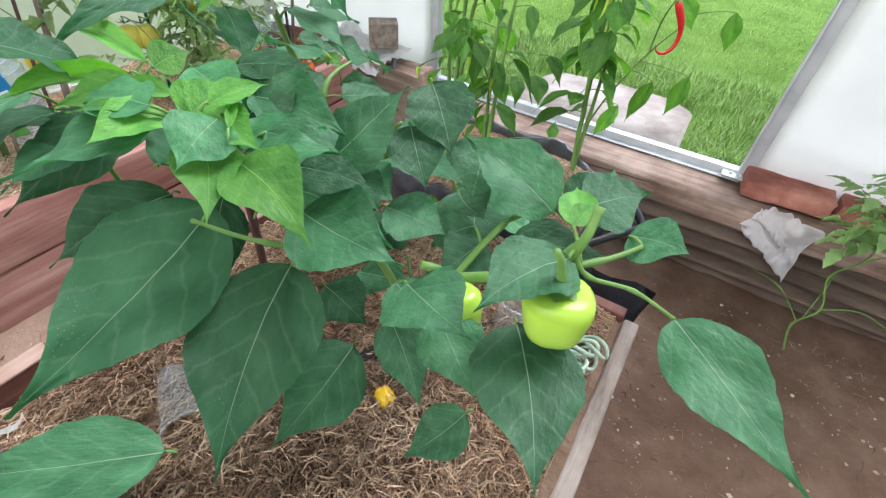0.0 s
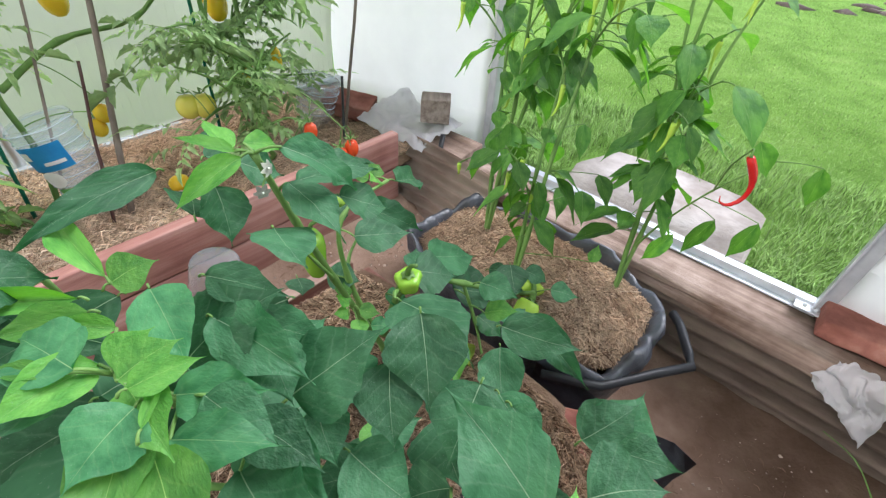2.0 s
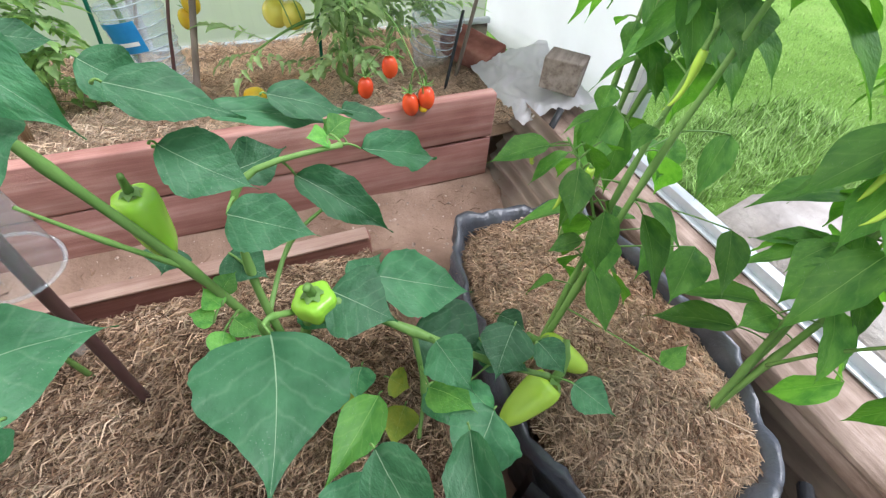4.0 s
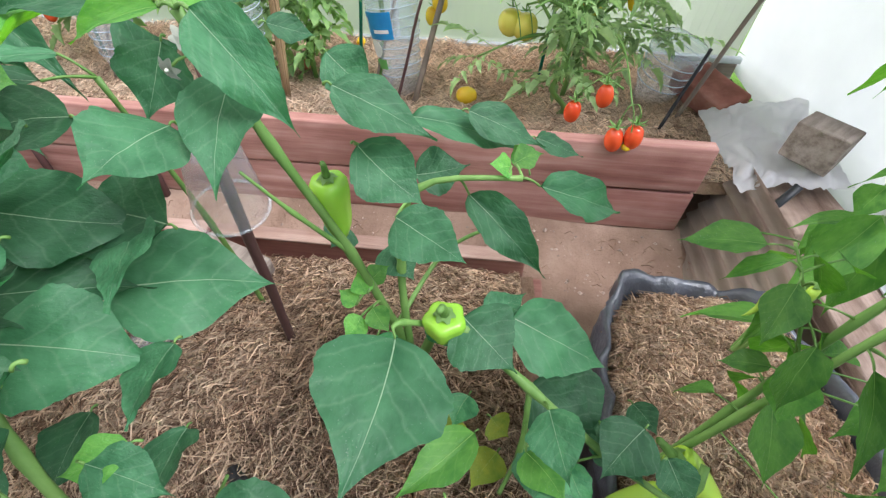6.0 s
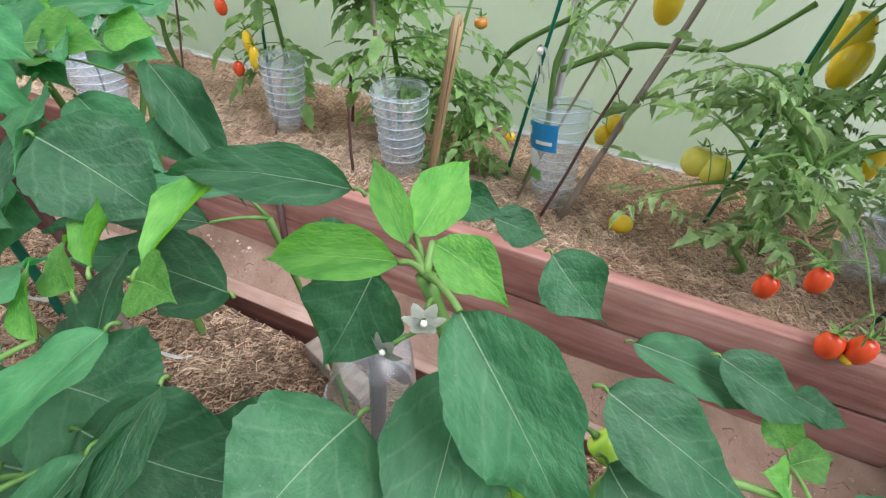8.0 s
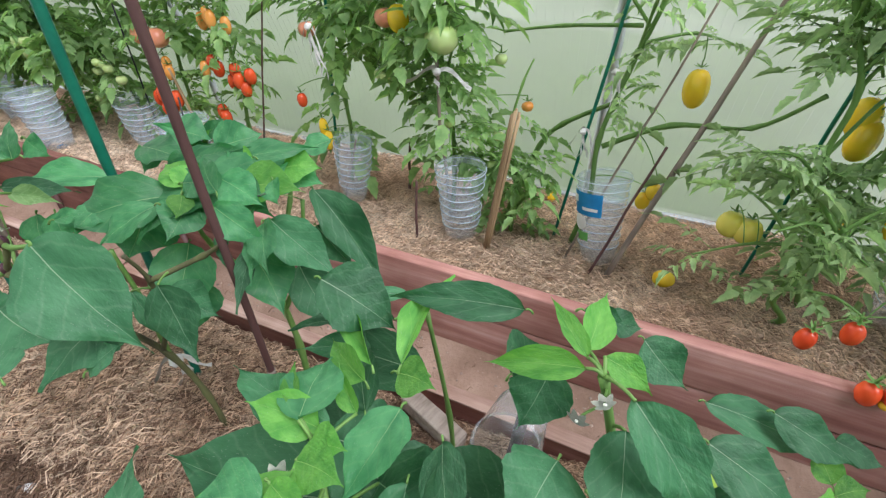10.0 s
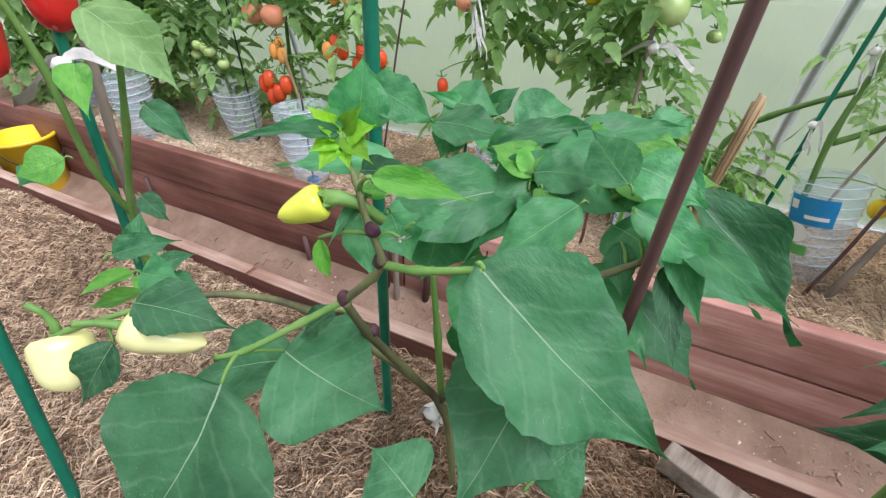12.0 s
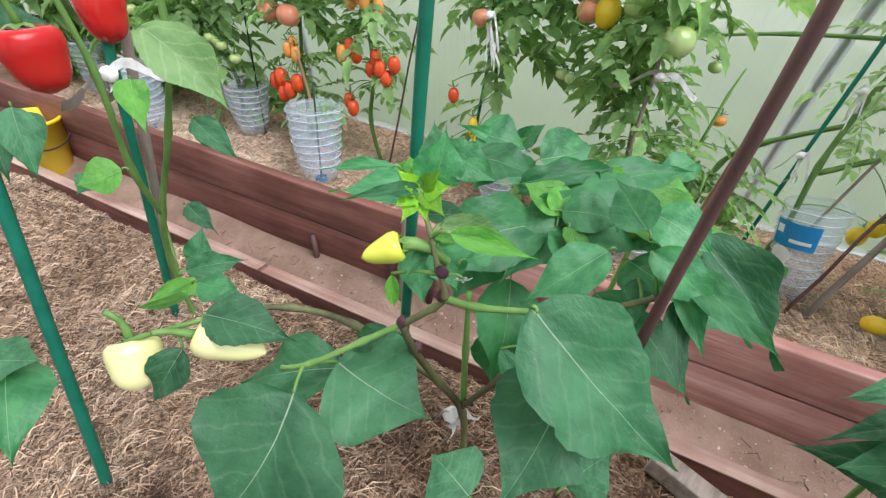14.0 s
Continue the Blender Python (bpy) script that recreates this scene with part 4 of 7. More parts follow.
def flower(plant, p, d, s=1.0):
    """A small white pepper flower nodding from p."""
    bm = bmesh.new()
    for k in range(6):
        a = 2 * math.pi * k / 6
        c, q = math.cos(a), math.sin(a)
        v = [bm.verts.new((x * s, y * s, z * s)) for x, y, z in ((0, 0, 0), (c * 0.006 - q * 0.0042, q * 0.006 + c * 0.0042, 0.002), (c * 0.0105 - q * 0.002, q * 0.0105 + c * 0.002, 0), (c * 0.012, q * 0.012, -0.001), (c * 0.0105 + q * 0.002, q * 0.0105 - c * 0.002, 0), (c * 0.006 + q * 0.0042, q * 0.006 - c * 0.0042, 0.002))]
        bm.faces.new(v)
    bmesh.ops.solidify(bm, geom=bm.faces[:], thickness=0.0006)
    bmesh.ops.create_icosphere(bm, subdivisions=1, radius=0.0022 * s, matrix=Matrix.Translation((0, 0, 0.003 * s)))
    ob = part("flower", bm, M_PETAL, plant.ob, "white nodding flower")
    ob.matrix_basis = aim(p, d)
    bm = bmesh.new()
    q = plant.node(p)
    if (q - Vector(p)).length > 0.003:
        tube(bm, curve_pts(q, p, 0.006, 4), 0.0012, 6)
        part("flower_stalk", bm, M_STEM, plant.ob)


# tall plant with the flower at its top
p1 = Plant("pepper_plant", "tall sweet pepper plant with large leaves and a white flower", "pepper plant", "sweet pepper plants")
p1.branch([(-0.475, 0.975, 0.35), (-0.478, 0.96, 0.45), (-0.49, 0.925, 0.56), (-0.495, 0.88, 0.70), (-0.485, 0.83, 0.85), (-0.478, 0.795, 0.965)], 0.0072, 0.0038)
p1.branch([(-0.483, 0.945, 0.52), (-0.53, 0.93, 0.64), (-0.56, 0.95, 0.75), (-0.575, 1.07, 0.765)], 0.006, 0.003)
p1.branch([(-0.478, 0.96, 0.50), (-0.46, 0.99, 0.62), (-0.44, 1.02, 0.645), (-0.40, 1.10, 0.60), (-0.36, 1.2, 0.53), (-0.33, 1.28, 0.49)], 0.0075, 0.004)
p1.branch([(-0.40, 1.10, 0.60), (-0.36, 1.10, 0.52), (-0.32, 1.08, 0.47)], 0.004, 0.0025)
p1.branch([(-0.46, 0.99, 0.62), (-0.43, 0.95, 0.665), (-0.42, 0.94, 0.667)], 0.0045, 0.0025)
p1.branch([(-0.495, 0.88, 0.70), (-0.47, 0.84, 0.78), (-0.455, 0.81, 0.84)], 0.0035, 0.0012)
p1.branch([(-0.49, 0.925, 0.56), (-0.60, 0.98, 0.60), (-0.63, 1.06, 0.64)], 0.004, 0.0025)
# bushy plant beside it
p2 = Plant("pepper_plant", "leaning sweet pepper plant with lime shoots and a bell pepper", "pepper plant", "sweet pepper plants")
p2.branch([(-0.24, 0.76, 0.35), (-0.22, 0.74, 0.48), (-0.21, 0.715, 0.60), (-0.24, 0.69, 0.72), (-0.31, 0.64, 0.82), (-0.366, 0.592, 0.89)], 0.0075, 0.0028)
p2.branch([(-0.21, 0.715, 0.60), (-0.16, 0.69, 0.70), (-0.12, 0.675, 0.76), (-0.06, 0.68, 0.80), (-0.015, 0.68, 0.855), (-0.01, 0.70, 0.89)], 0.008, 0.0035)
p2.branch([(-0.06, 0.68, 0.80), (0.0, 0.73, 0.81), (0.03, 0.77, 0.815)], 0.004, 0.0022)
p2.branch([(-0.22, 0.74, 0.50), (-0.25, 0.78, 0.57), (-0.27, 0.80, 0.61)], 0.004, 0.0015)
p2.branch([(-0.24, 0.69, 0.72), (-0.30, 0.60, 0.77), (-0.36, 0.56, 0.80)], 0.0035, 0.002)
p2.branch([(-0.12, 0.675, 0.76), (-0.10, 0.74, 0.80), (-0.08, 0.78, 0.80)], 0.004, 0.0025)
p2.branch([(-0.015, 0.68, 0.855), (0.002, 0.68, 0.836), (0.038, 0.697, 0.826), (0.076, 0.706, 0.807)], 0.0024, 0.0014, None, "leaf_stalk")
# plant with dark nodes and ivory peppers
p3 = Plant("pepper_plant", "sweet pepper plant with dark purple stem nodes and ivory peppers", "pepper plant", "sweet pepper plants")
p3.branch([(-0.53, 0.14, 0.35), (-0.525, 0.135, 0.5), (-0.50, 0.13, 0.64), (-0.46, 0.105, 0.74), (-0.42, 0.09, 0.83), (-0.395, 0.09, 0.89)], 0.006, 0.0038, M_WOODSTEM)
p3.branch([(-0.395, 0.09, 0.89), (-0.397, 0.12, 0.925), (-0.395, 0.13, 0.945), (-0.394, 0.122, 0.972), (-0.403, 0.108, 0.998), (-0.412, 0.093, 1.016)], 0.0036, 0.0016, M_WOODSTEM)
p3.branch([(-0.495, 0.13, 0.66), (-0.50, 0.17, 0.74), (-0.49, 0.20, 0.84), (-0.47, 0.21, 0.90)], 0.0045, 0.0025, M_WOODSTEM)
p3.branch([(-0.50, 0.13, 0.64), (-0.505, 0.12, 0.76), (-0.50, 0.115, 0.86)], 0.005, 0.003, M_STEM)
p3.branch([(-0.49, 0.20, 0.84), (-0.54, 0.26, 0.87), (-0.55, 0.30, 0.90)], 0.0045, 0.003, M_WOODSTEM)
p3.branch([(-0.395, 0.09, 0.89), (-0.375, 0.06, 0.87), (-0.345, 0.02, 0.845), (-0.335, -0.01, 0.83)], 0.0032, 0.0025)
p3.branch([(-0.397, 0.13, 0.94), (-0.393, 0.16, 0.948), (-0.396, 0.205, 0.963)], 0.0035, 0.0025)
p3.branch([(-0.46, 0.105, 0.74), (-0.44, 0.0, 0.80), (-0.41, -0.07, 0.82), (-0.36, -0.1, 0.84)], 0.005, 0.003, M_WOODSTEM)
p3.branch([(-0.36, -0.1, 0.84), (-0.30, -0.17, 0.82), (-0.29, -0.2, 0.80)], 0.003, 0.002)
for q, r in (((-0.395, 0.09, 0.893), 0.006), ((-0.397, 0.128, 0.943), 0.0062), ((-0.391, 0.128, 0.972), 0.005), ((-0.425, 0.092, 0.83), 0.006), ((-0.49, 0.2, 0.845), 0.005)):
    bm = bmesh.new()
    bmesh.ops.create_icosphere(bm, subdivisions=2, radius=r, matrix=Matrix.Translation(q) @ Matrix.Diagonal((1, 1, 1.25, 1)))
    for v in bm.verts:
        v.co += noise.noise_vector(v.co * 120) * 0.0025
    part("stem_node", bm, M_PURPLE, p3.ob, "dark purple stem node")
# bushy plant behind, tied to the brown stake
p4 = Plant("pepper_plant", "bushy sweet pepper plant with many drooping leaves", "pepper plant", "sweet pepper plants")
p4.branch([(-0.70, 0.22, 0.33), (-0.70, 0.22, 0.5), (-0.69, 0.21, 0.66), (-0.68, 0.19, 0.80), (-0.67, 0.17, 0.92)], 0.008, 0.004)
p4.branch([(-0.695, 0.215, 0.62), (-0.72, 0.26, 0.74), (-0.74, 0.27, 0.86)], 0.006, 0.003)
p4.branch([(-0.695, 0.215, 0.66), (-0.66, 0.11, 0.76), (-0.645, 0.08, 0.88)], 0.006, 0.003)
p4.branch([(-0.69, 0.21, 0.7), (-0.78, 0.2, 0.82), (-0.8, 0.2, 0.92)], 0.005, 0.003)
# plant with red peppers by the green stakes
p5 = Plant("pepper_plant", "sweet pepper plant with large red peppers tied to green stakes", "pepper plant", "sweet pepper plants")
p5.branch([(-0.60, -0.62, 0.34), (-0.58, -0.60, 0.55), (-0.57, -0.55, 0.70), (-0.58, -0.47, 0.88), (-0.60, -0.43, 1.05), (-0.60, -0.42, 1.2)], 0.007, 0.004)
p5.branch([(-0.57, -0.55, 0.70), (-0.53, -0.52, 0.82), (-0.52, -0.50, 0.98), (-0.50, -0.5, 1.12)], 0.006, 0.004)
p5.branch([(-0.59, -0.61, 0.5), (-0.66, -0.72, 0.62), (-0.68, -0.78, 0.8)], 0.005, 0.003)
p6 = Plant("pepper_seedling", "small sweet pepper shoot at the bed's edge", "pepper plant", "sweet pepper plants")
p6.branch([(-0.64, 0.62, 0.35), (-0.62, 0.61, 0.6), (-0.6, 0.58, 0.84)], 0.005, 0.003)

lf = leaves_of(p2)
lf((-0.387, 0.586, 0.888), (-0.407, 0.458, 0.882), 0.041, (0.51, -0.13, 0.85))
lf((-0.379, 0.586, 0.897), (-0.37, 0.512, 0.903), 0.040, (0.5, -0.18, 0.85), YOUNG)
lf((-0.402, 0.609, 0.902), (-0.431, 0.573, 0.92), 0.020, (0.53, -0.23, 0.82), YOUNG)
lf((-0.427, 0.598, 0.866), (-0.509, 0.547, 0.877), 0.042, (0.54, -0.18, 0.82))
lf((-0.359, 0.592, 0.904), (-0.361, 0.63, 0.922), 0.034, (0.47, -0.28, 0.83), YOUNG)
lf((-0.344, 0.591, 0.907), (-0.339, 0.641, 0.917), 0.039, (0.45, -0.29, 0.84), YOUNG)
lf((-0.337, 0.594, 0.906), (-0.26, 0.593, 0.898), 0.044, (0.41, -0.27, 0.87), YOUNG)
lf((-0.326, 0.583, 0.889), (-0.248, 0.523, 0.876), 0.050, (0.39, -0.2, 0.9), YOUNG)
lf((-0.291, 0.585, 0.883), (-0.181, 0.559, 0.862), 0.059, (0.31, -0.24, 0.92), YOUNG)
lf((-0.304, 0.631, 0.885), (-0.224, 0.651, 0.88), 0.047, (0.33, -0.34, 0.88))
lf((-0.288, 0.647, 0.845), (-0.207, 0.667, 0.838), 0.048, (0.28, -0.33, 0.9))
lf((-0.27, 0.623, 0.813), (-0.145, 0.626, 0.807), 0.086, (0.22, -0.28, 0.93))
lf((-0.417, 0.576, 0.798), (-0.442, 0.454, 0.771), 0.072, (0.45, -0.1, 0.89))
lf((-0.369, 0.59, 0.793), (-0.35, 0.357, 0.732), 0.115, (0.51, -0.09, 0.86))
lf((-0.294, 0.612, 0.73), (-0.222, 0.423, 0.636), 0.121, (0.36, -0.14, 0.92))
lf((-0.221, 0.619, 0.625), (-0.231, 0.482, 0.579), 0.089, (0.28, -0.16, 0.95))
lf((-0.237, 0.413, 0.708), (-0.343, 0.309, 0.727), 0.062, (0.42, 0.06, 0.91))
lf((-0.389, 0.614, 0.782), (-0.334, 0.533, 0.708), 0.063, (0.48, -0.21, 0.85))
lf((-0.502, 0.626, 0.852), (-0.538, 0.463, 0.783), 0.065, (0.63, -0.16, 0.76))
lf((-0.19, 0.802, 0.764), (-0.124, 0.752, 0.782), 0.077, (0.12, -0.42, 0.9))
lf((-0.061, 0.77, 0.814), (-0.181, 0.782, 0.858), 0.077, (0.08, -0.47, 0.88))
lf((-0.039, 0.818, 0.795), (0.013, 0.87, 0.805), 0.080, (-0.06, -0.5, 0.87))
lf((0.015, 0.788, 0.808), (0.072, 0.768, 0.827), 0.056, (-0.14, -0.46, 0.88))
lf((-0.084, 0.934, 0.732), (-0.002, 0.975, 0.712), 0.050, (-0.02, -0.51, 0.86))
lf((-0.105, 0.787, 0.74), (0.011, 0.818, 0.748), 0.064, (-0.02, -0.43, 0.9))
lf((-0.014, 0.658, 0.865), (-0.046, 0.57, 0.871), 0.059, (-0.05, -0.33, 0.94))
lf((-0.128, 0.608, 0.81), (-0.047, 0.575, 0.832), 0.072, (0.05, -0.26, 0.96))
lf((-0.119, 0.737, 0.766), (-0.137, 0.672, 0.754), 0.057, (0.09, -0.35, 0.93))
lf((-0.303, 0.659, 0.647), (-0.226, 0.653, 0.621), 0.068, (0.21, -0.23, 0.95))
lf((0.076, 0.706, 0.807), (0.183, 0.614, 0.797), 0.068, (-0.17, -0.42, 0.89))
lf((-0.031, 0.626, 0.806), (0.036, 0.514, 0.799), 0.079, (0.04, -0.31, 0.95))
lf((-0.1, 0.617, 0.776), (-0.034, 0.573, 0.759), 0.059, (0.15, -0.31, 0.94))
lf((-0.17, 0.645, 0.751), (-0.097, 0.614, 0.742), 0.057, (0.23, -0.33, 0.91))
lf((-0.196, 0.662, 0.651), (-0.104, 0.598, 0.616), 0.060, (0.21, -0.27, 0.94))
lf((-0.047, 0.59, 0.695), (-0.082, 0.532, 0.661), 0.047, (0.13, -0.22, 0.97))
lf((-0.033, 0.745, 0.827), (-0.052, 0.803, 0.832), 0.036, (0.1, -0.56, 0.82), YOUNG)
lf((-0.03, 0.729, 0.84), (-0.021, 0.771, 0.844), 0.022, (0.08, -0.55, 0.83), YOUNG)
lf((-0.049, 0.912, 0.725), (-0.044, 0.987, 0.762), 0.070, (0.08, -0.58, 0.81))
lf((-0.257, 1.016, 0.669), (-0.135, 1.055, 0.683), 0.064, (0.2, -0.56, 0.8))
lf((-0.374, 0.673, 0.885), (-0.267, 0.704, 0.856), 0.059, (0.5, -0.41, 0.77))
lf((-0.417, 0.645, 0.912), (-0.334, 0.633, 0.886), 0.055, (0.58, -0.34, 0.74), MID)
lf((-0.408, 0.689, 0.904), (-0.328, 0.733, 0.9), 0.037, (0.55, -0.42, 0.72))
lf((-0.312, 0.652, 0.805), (-0.178, 0.652, 0.791), 0.072, (0.39, -0.36, 0.85))
lf((-0.33, 0.779, 0.755), (-0.263, 0.766, 0.736), 0.064, (0.37, -0.42, 0.83))
lf((-0.138, 0.75, 0.771), (-0.17, 0.708, 0.751), 0.054, (0.24, -0.44, 0.87))
lf((-0.173, 0.881, 0.735), (-0.089, 0.853, 0.723), 0.057, (0.18, -0.52, 0.83))
lf((-0.457, 0.624, 0.914), (-0.588, 0.623, 0.925), 0.025, (0.68, -0.27, 0.68), YOUNG)
lf((-0.431, 0.599, 0.907), (-0.47, 0.534, 0.897), 0.033, (0.66, -0.22, 0.72), YOUNG)
lf((-0.445, 0.599, 0.914), (-0.542, 0.514, 0.889), 0.023, (0.67, -0.2, 0.71), YOUNG)
lf((-0.45, 0.624, 0.91), (-0.444, 0.666, 0.916), 0.037, (0.63, -0.32, 0.7), YOUNG)
lf((-0.371, 0.573, 0.913), (-0.446, 0.551, 0.902), 0.056, (0.51, 0.07, 0.86), MID)
lf((-0.379, 0.563, 0.91), (-0.421, 0.528, 0.909), 0.015, (0.51, 0.09, 0.86), YOUNG)
lf((-0.289, 0.588, 0.912), (-0.321, 0.624, 0.921), 0.009, (0.43, 0.0, 0.9), YOUNG)
lf((-0.317, 0.594, 0.923), (-0.302, 0.644, 0.926), 0.026, (0.44, -0.02, 0.9), YOUNG)
lf((-0.329, 0.616, 0.874), (-0.269, 0.673, 0.882), 0.046, (0.38, -0.06, 0.92), MID)
lf((-0.307, 0.592, 0.914), (-0.29, 0.536, 0.898), 0.052, (0.41, 0.07, 0.91), MID)
lf((-0.293, 0.597, 0.877), (-0.224, 0.655, 0.879), 0.042, (0.34, -0.03, 0.94), MID)
lf((-0.072, 0.903, 0.729), (-0.042, 0.967, 0.764), 0.061, (0.01, -0.37, 0.93))
lf((-0.039, 0.891, 0.771), (0.018, 0.906, 0.788), 0.044, (-0.05, -0.36, 0.93))
lf((-0.312, 0.734, 0.603), (-0.219, 0.751, 0.626), 0.062, (0.21, -0.13, 0.97))
lf((-0.382, 0.639, 0.843), (-0.329, 0.733, 0.917), 0.083, (0.44, -0.11, 0.89))
lf((-0.293, 0.691, 0.824), (-0.246, 0.776, 0.895), 0.083, (0.33, -0.19, 0.93))
lf((-0.239, 0.809, 0.889), (-0.181, 0.762, 0.836), 0.072, (0.24, -0.27, 0.93))
lf((-0.239, 0.768, 0.853), (-0.188, 0.726, 0.809), 0.061, (0.24, -0.2, 0.95))
lf((-0.165, 0.816, 0.842), (-0.146, 0.75, 0.8), 0.078, (0.15, -0.25, 0.96))
lf((-0.226, 0.703, 0.787), (-0.148, 0.716, 0.772), 0.067, (0.18, -0.14, 0.97))
lf((-0.133, 0.826, 0.827), (-0.089, 0.815, 0.816), 0.033, (0.08, -0.3, 0.95))
lf((-0.27, 0.702, 0.817), (-0.218, 0.685, 0.795), 0.050, (0.27, -0.12, 0.96))
lf((-0.333, 0.703, 0.863), (-0.275, 0.684, 0.835), 0.050, (0.36, -0.12, 0.92))
lf = leaves_of(p1)
lf((-0.422, 0.717, 0.802), (-0.317, 0.762, 0.814), 0.055, (0.37, -0.37, 0.85))
lf((-0.212, 0.721, 0.755), (-0.248, 0.657, 0.754), 0.055, (0.21, -0.32, 0.92))
lf((-0.48, 0.781, 0.965), (-0.476, 0.697, 0.935), 0.027, (0.46, 0.43, 0.78), YOUNG)
lf((-0.489, 0.78, 0.968), (-0.531, 0.738, 0.984), 0.017, (0.57, 0.38, 0.72), YOUNG)
lf((-0.5, 0.779, 0.965), (-0.566, 0.783, 0.977), 0.028, (0.62, 0.3, 0.73), YOUNG)
lf((-0.491, 0.792, 0.973), (-0.489, 0.834, 0.949), 0.025, (0.57, 0.24, 0.79), YOUNG)
lf((-0.557, 0.768, 0.956), (-0.571, 0.812, 0.941), 0.022, (0.62, 0.24, 0.75))
lf((-0.545, 0.715, 0.946), (-0.524, 0.572, 0.927), 0.037, (0.45, 0.52, 0.73))
lf((-0.502, 0.754, 0.93), (-0.464, 0.738, 0.876), 0.055, (0.41, 0.36, 0.84))
lf((-0.458, 0.818, 0.973), (-0.428, 0.887, 0.899), 0.046, (0.44, 0.11, 0.89))
lf((-0.471, 0.823, 0.919), (-0.383, 0.834, 0.873), 0.055, (0.32, 0.17, 0.93))
lf((-0.439, 0.779, 0.894), (-0.355, 0.765, 0.897), 0.071, (0.21, 0.34, 0.92))
lf((-0.501, 0.89, 0.903), (-0.494, 0.98, 0.861), 0.050, (0.45, -0.15, 0.88))
lf((-0.494, 0.907, 0.85), (-0.465, 0.976, 0.807), 0.060, (0.34, -0.14, 0.93))
lf((-0.615, 0.79, 0.905), (-0.638, 0.834, 0.885), 0.030, (0.61, 0.14, 0.78))
lf((-0.639, 0.839, 0.868), (-0.622, 0.898, 0.828), 0.054, (0.57, 0.02, 0.82))
lf((-0.652, 0.929, 0.788), (-0.693, 1.094, 0.713), 0.051, (0.48, -0.19, 0.85))
lf((-0.647, 1.083, 0.727), (-0.68, 1.062, 0.742), 0.033, (0.45, -0.26, 0.86), YOUNG)
lf((-0.71, 1.095, 0.733), (-0.728, 1.172, 0.694), 0.037, (0.46, -0.3, 0.83))
lf((-0.49, 0.514, 0.955), (-0.505, 0.593, 0.898), 0.069, (0.32, 0.62, 0.71))
lf((-0.397, 0.57, 0.845), (-0.413, 0.638, 0.791), 0.086, (0.14, 0.5, 0.86))
lf((-0.333, 0.615, 0.786), (-0.389, 0.727, 0.748), 0.070, (0.06, 0.37, 0.93))
lf((-0.41, 0.945, 0.663), (-0.24, 0.925, 0.672), 0.134, (0.23, 0.11, 0.97))
lf((-0.378, 0.684, 0.75), (-0.434, 0.823, 0.708), 0.110, (0.32, 0.35, 0.88))
lf((-0.301, 0.651, 0.778), (-0.323, 0.763, 0.734), 0.093, (0.21, 0.44, 0.87))
lf((-0.389, 0.615, 0.834), (-0.422, 0.739, 0.799), 0.080, (0.34, 0.48, 0.81))
lf((-0.506, 0.934, 0.752), (-0.456, 1.019, 0.74), 0.069, (0.45, 0.06, 0.89))
lf((-0.605, 0.94, 0.734), (-0.623, 1.008, 0.744), 0.057, (0.54, 0.05, 0.84))
lf((-0.452, 1.016, 0.655), (-0.401, 1.081, 0.63), 0.091, (0.33, -0.04, 0.94))
lf((-0.469, 1.074, 0.639), (-0.451, 1.206, 0.57), 0.092, (0.33, -0.14, 0.93))
lf((-0.579, 1.092, 0.752), (-0.644, 1.222, 0.664), 0.058, (0.51, -0.16, 0.85))
lf((-0.579, 1.01, 0.731), (-0.527, 1.113, 0.648), 0.054, (0.47, -0.05, 0.88))
lf((-0.593, 1.057, 0.767), (-0.576, 1.028, 0.781), 0.029, (0.56, -0.03, 0.83), YOUNG)
lf((-0.604, 1.061, 0.763), (-0.625, 1.096, 0.766), 0.030, (0.56, -0.08, 0.82), YOUNG)
lf((-0.663, 1.0, 0.795), (-0.665, 1.103, 0.748), 0.050, (0.6, -0.04, 0.8))
lf((-0.563, 0.908, 0.643), (-0.518, 0.95, 0.626), 0.060, (0.42, 0.1, 0.9))
lf((-0.375, 1.043, 0.514), (-0.284, 0.952, 0.52), 0.054, (0.18, 0.02, 0.98), YOUNG)
lf((-0.41, 1.021, 0.467), (-0.371, 1.001, 0.46), 0.050, (0.22, 0.01, 0.98), OLD)
lf((-0.374, 1.078, 0.456), (-0.319, 1.043, 0.464), 0.049, (0.18, -0.04, 0.98), OLD)
lf((-0.407, 1.066, 0.487), (-0.39, 1.092, 0.469), 0.041, (0.23, -0.06, 0.97), OLD)
lf((-0.427, 1.109, 0.557), (-0.378, 1.201, 0.518), 0.086, (0.25, -0.14, 0.96))
lf((-0.402, 1.199, 0.527), (-0.333, 1.249, 0.513), 0.062, (0.21, -0.21, 0.96))
lf((-0.342, 1.1, 0.561), (-0.287, 1.139, 0.575), 0.051, (0.17, -0.12, 0.98), YOUNG)
lf((-0.441, 1.255, 0.503), (-0.395, 1.275, 0.513), 0.039, (0.24, -0.24, 0.94))
lf((-0.26, 0.763, 0.717), (-0.232, 0.716, 0.709), 0.035, (0.12, 0.39, 0.92), YOUNG)
lf((-0.242, 0.737, 0.717), (-0.231, 0.809, 0.7), 0.041, (0.1, 0.35, 0.93))
lf((-0.478, 1.044, 0.622), (-0.523, 1.095, 0.618), 0.046, (0.38, -0.06, 0.92))
lf((-0.492, 0.721, 0.913), (-0.545, 0.738, 0.907), 0.062, (0.53, 0.48, 0.7))
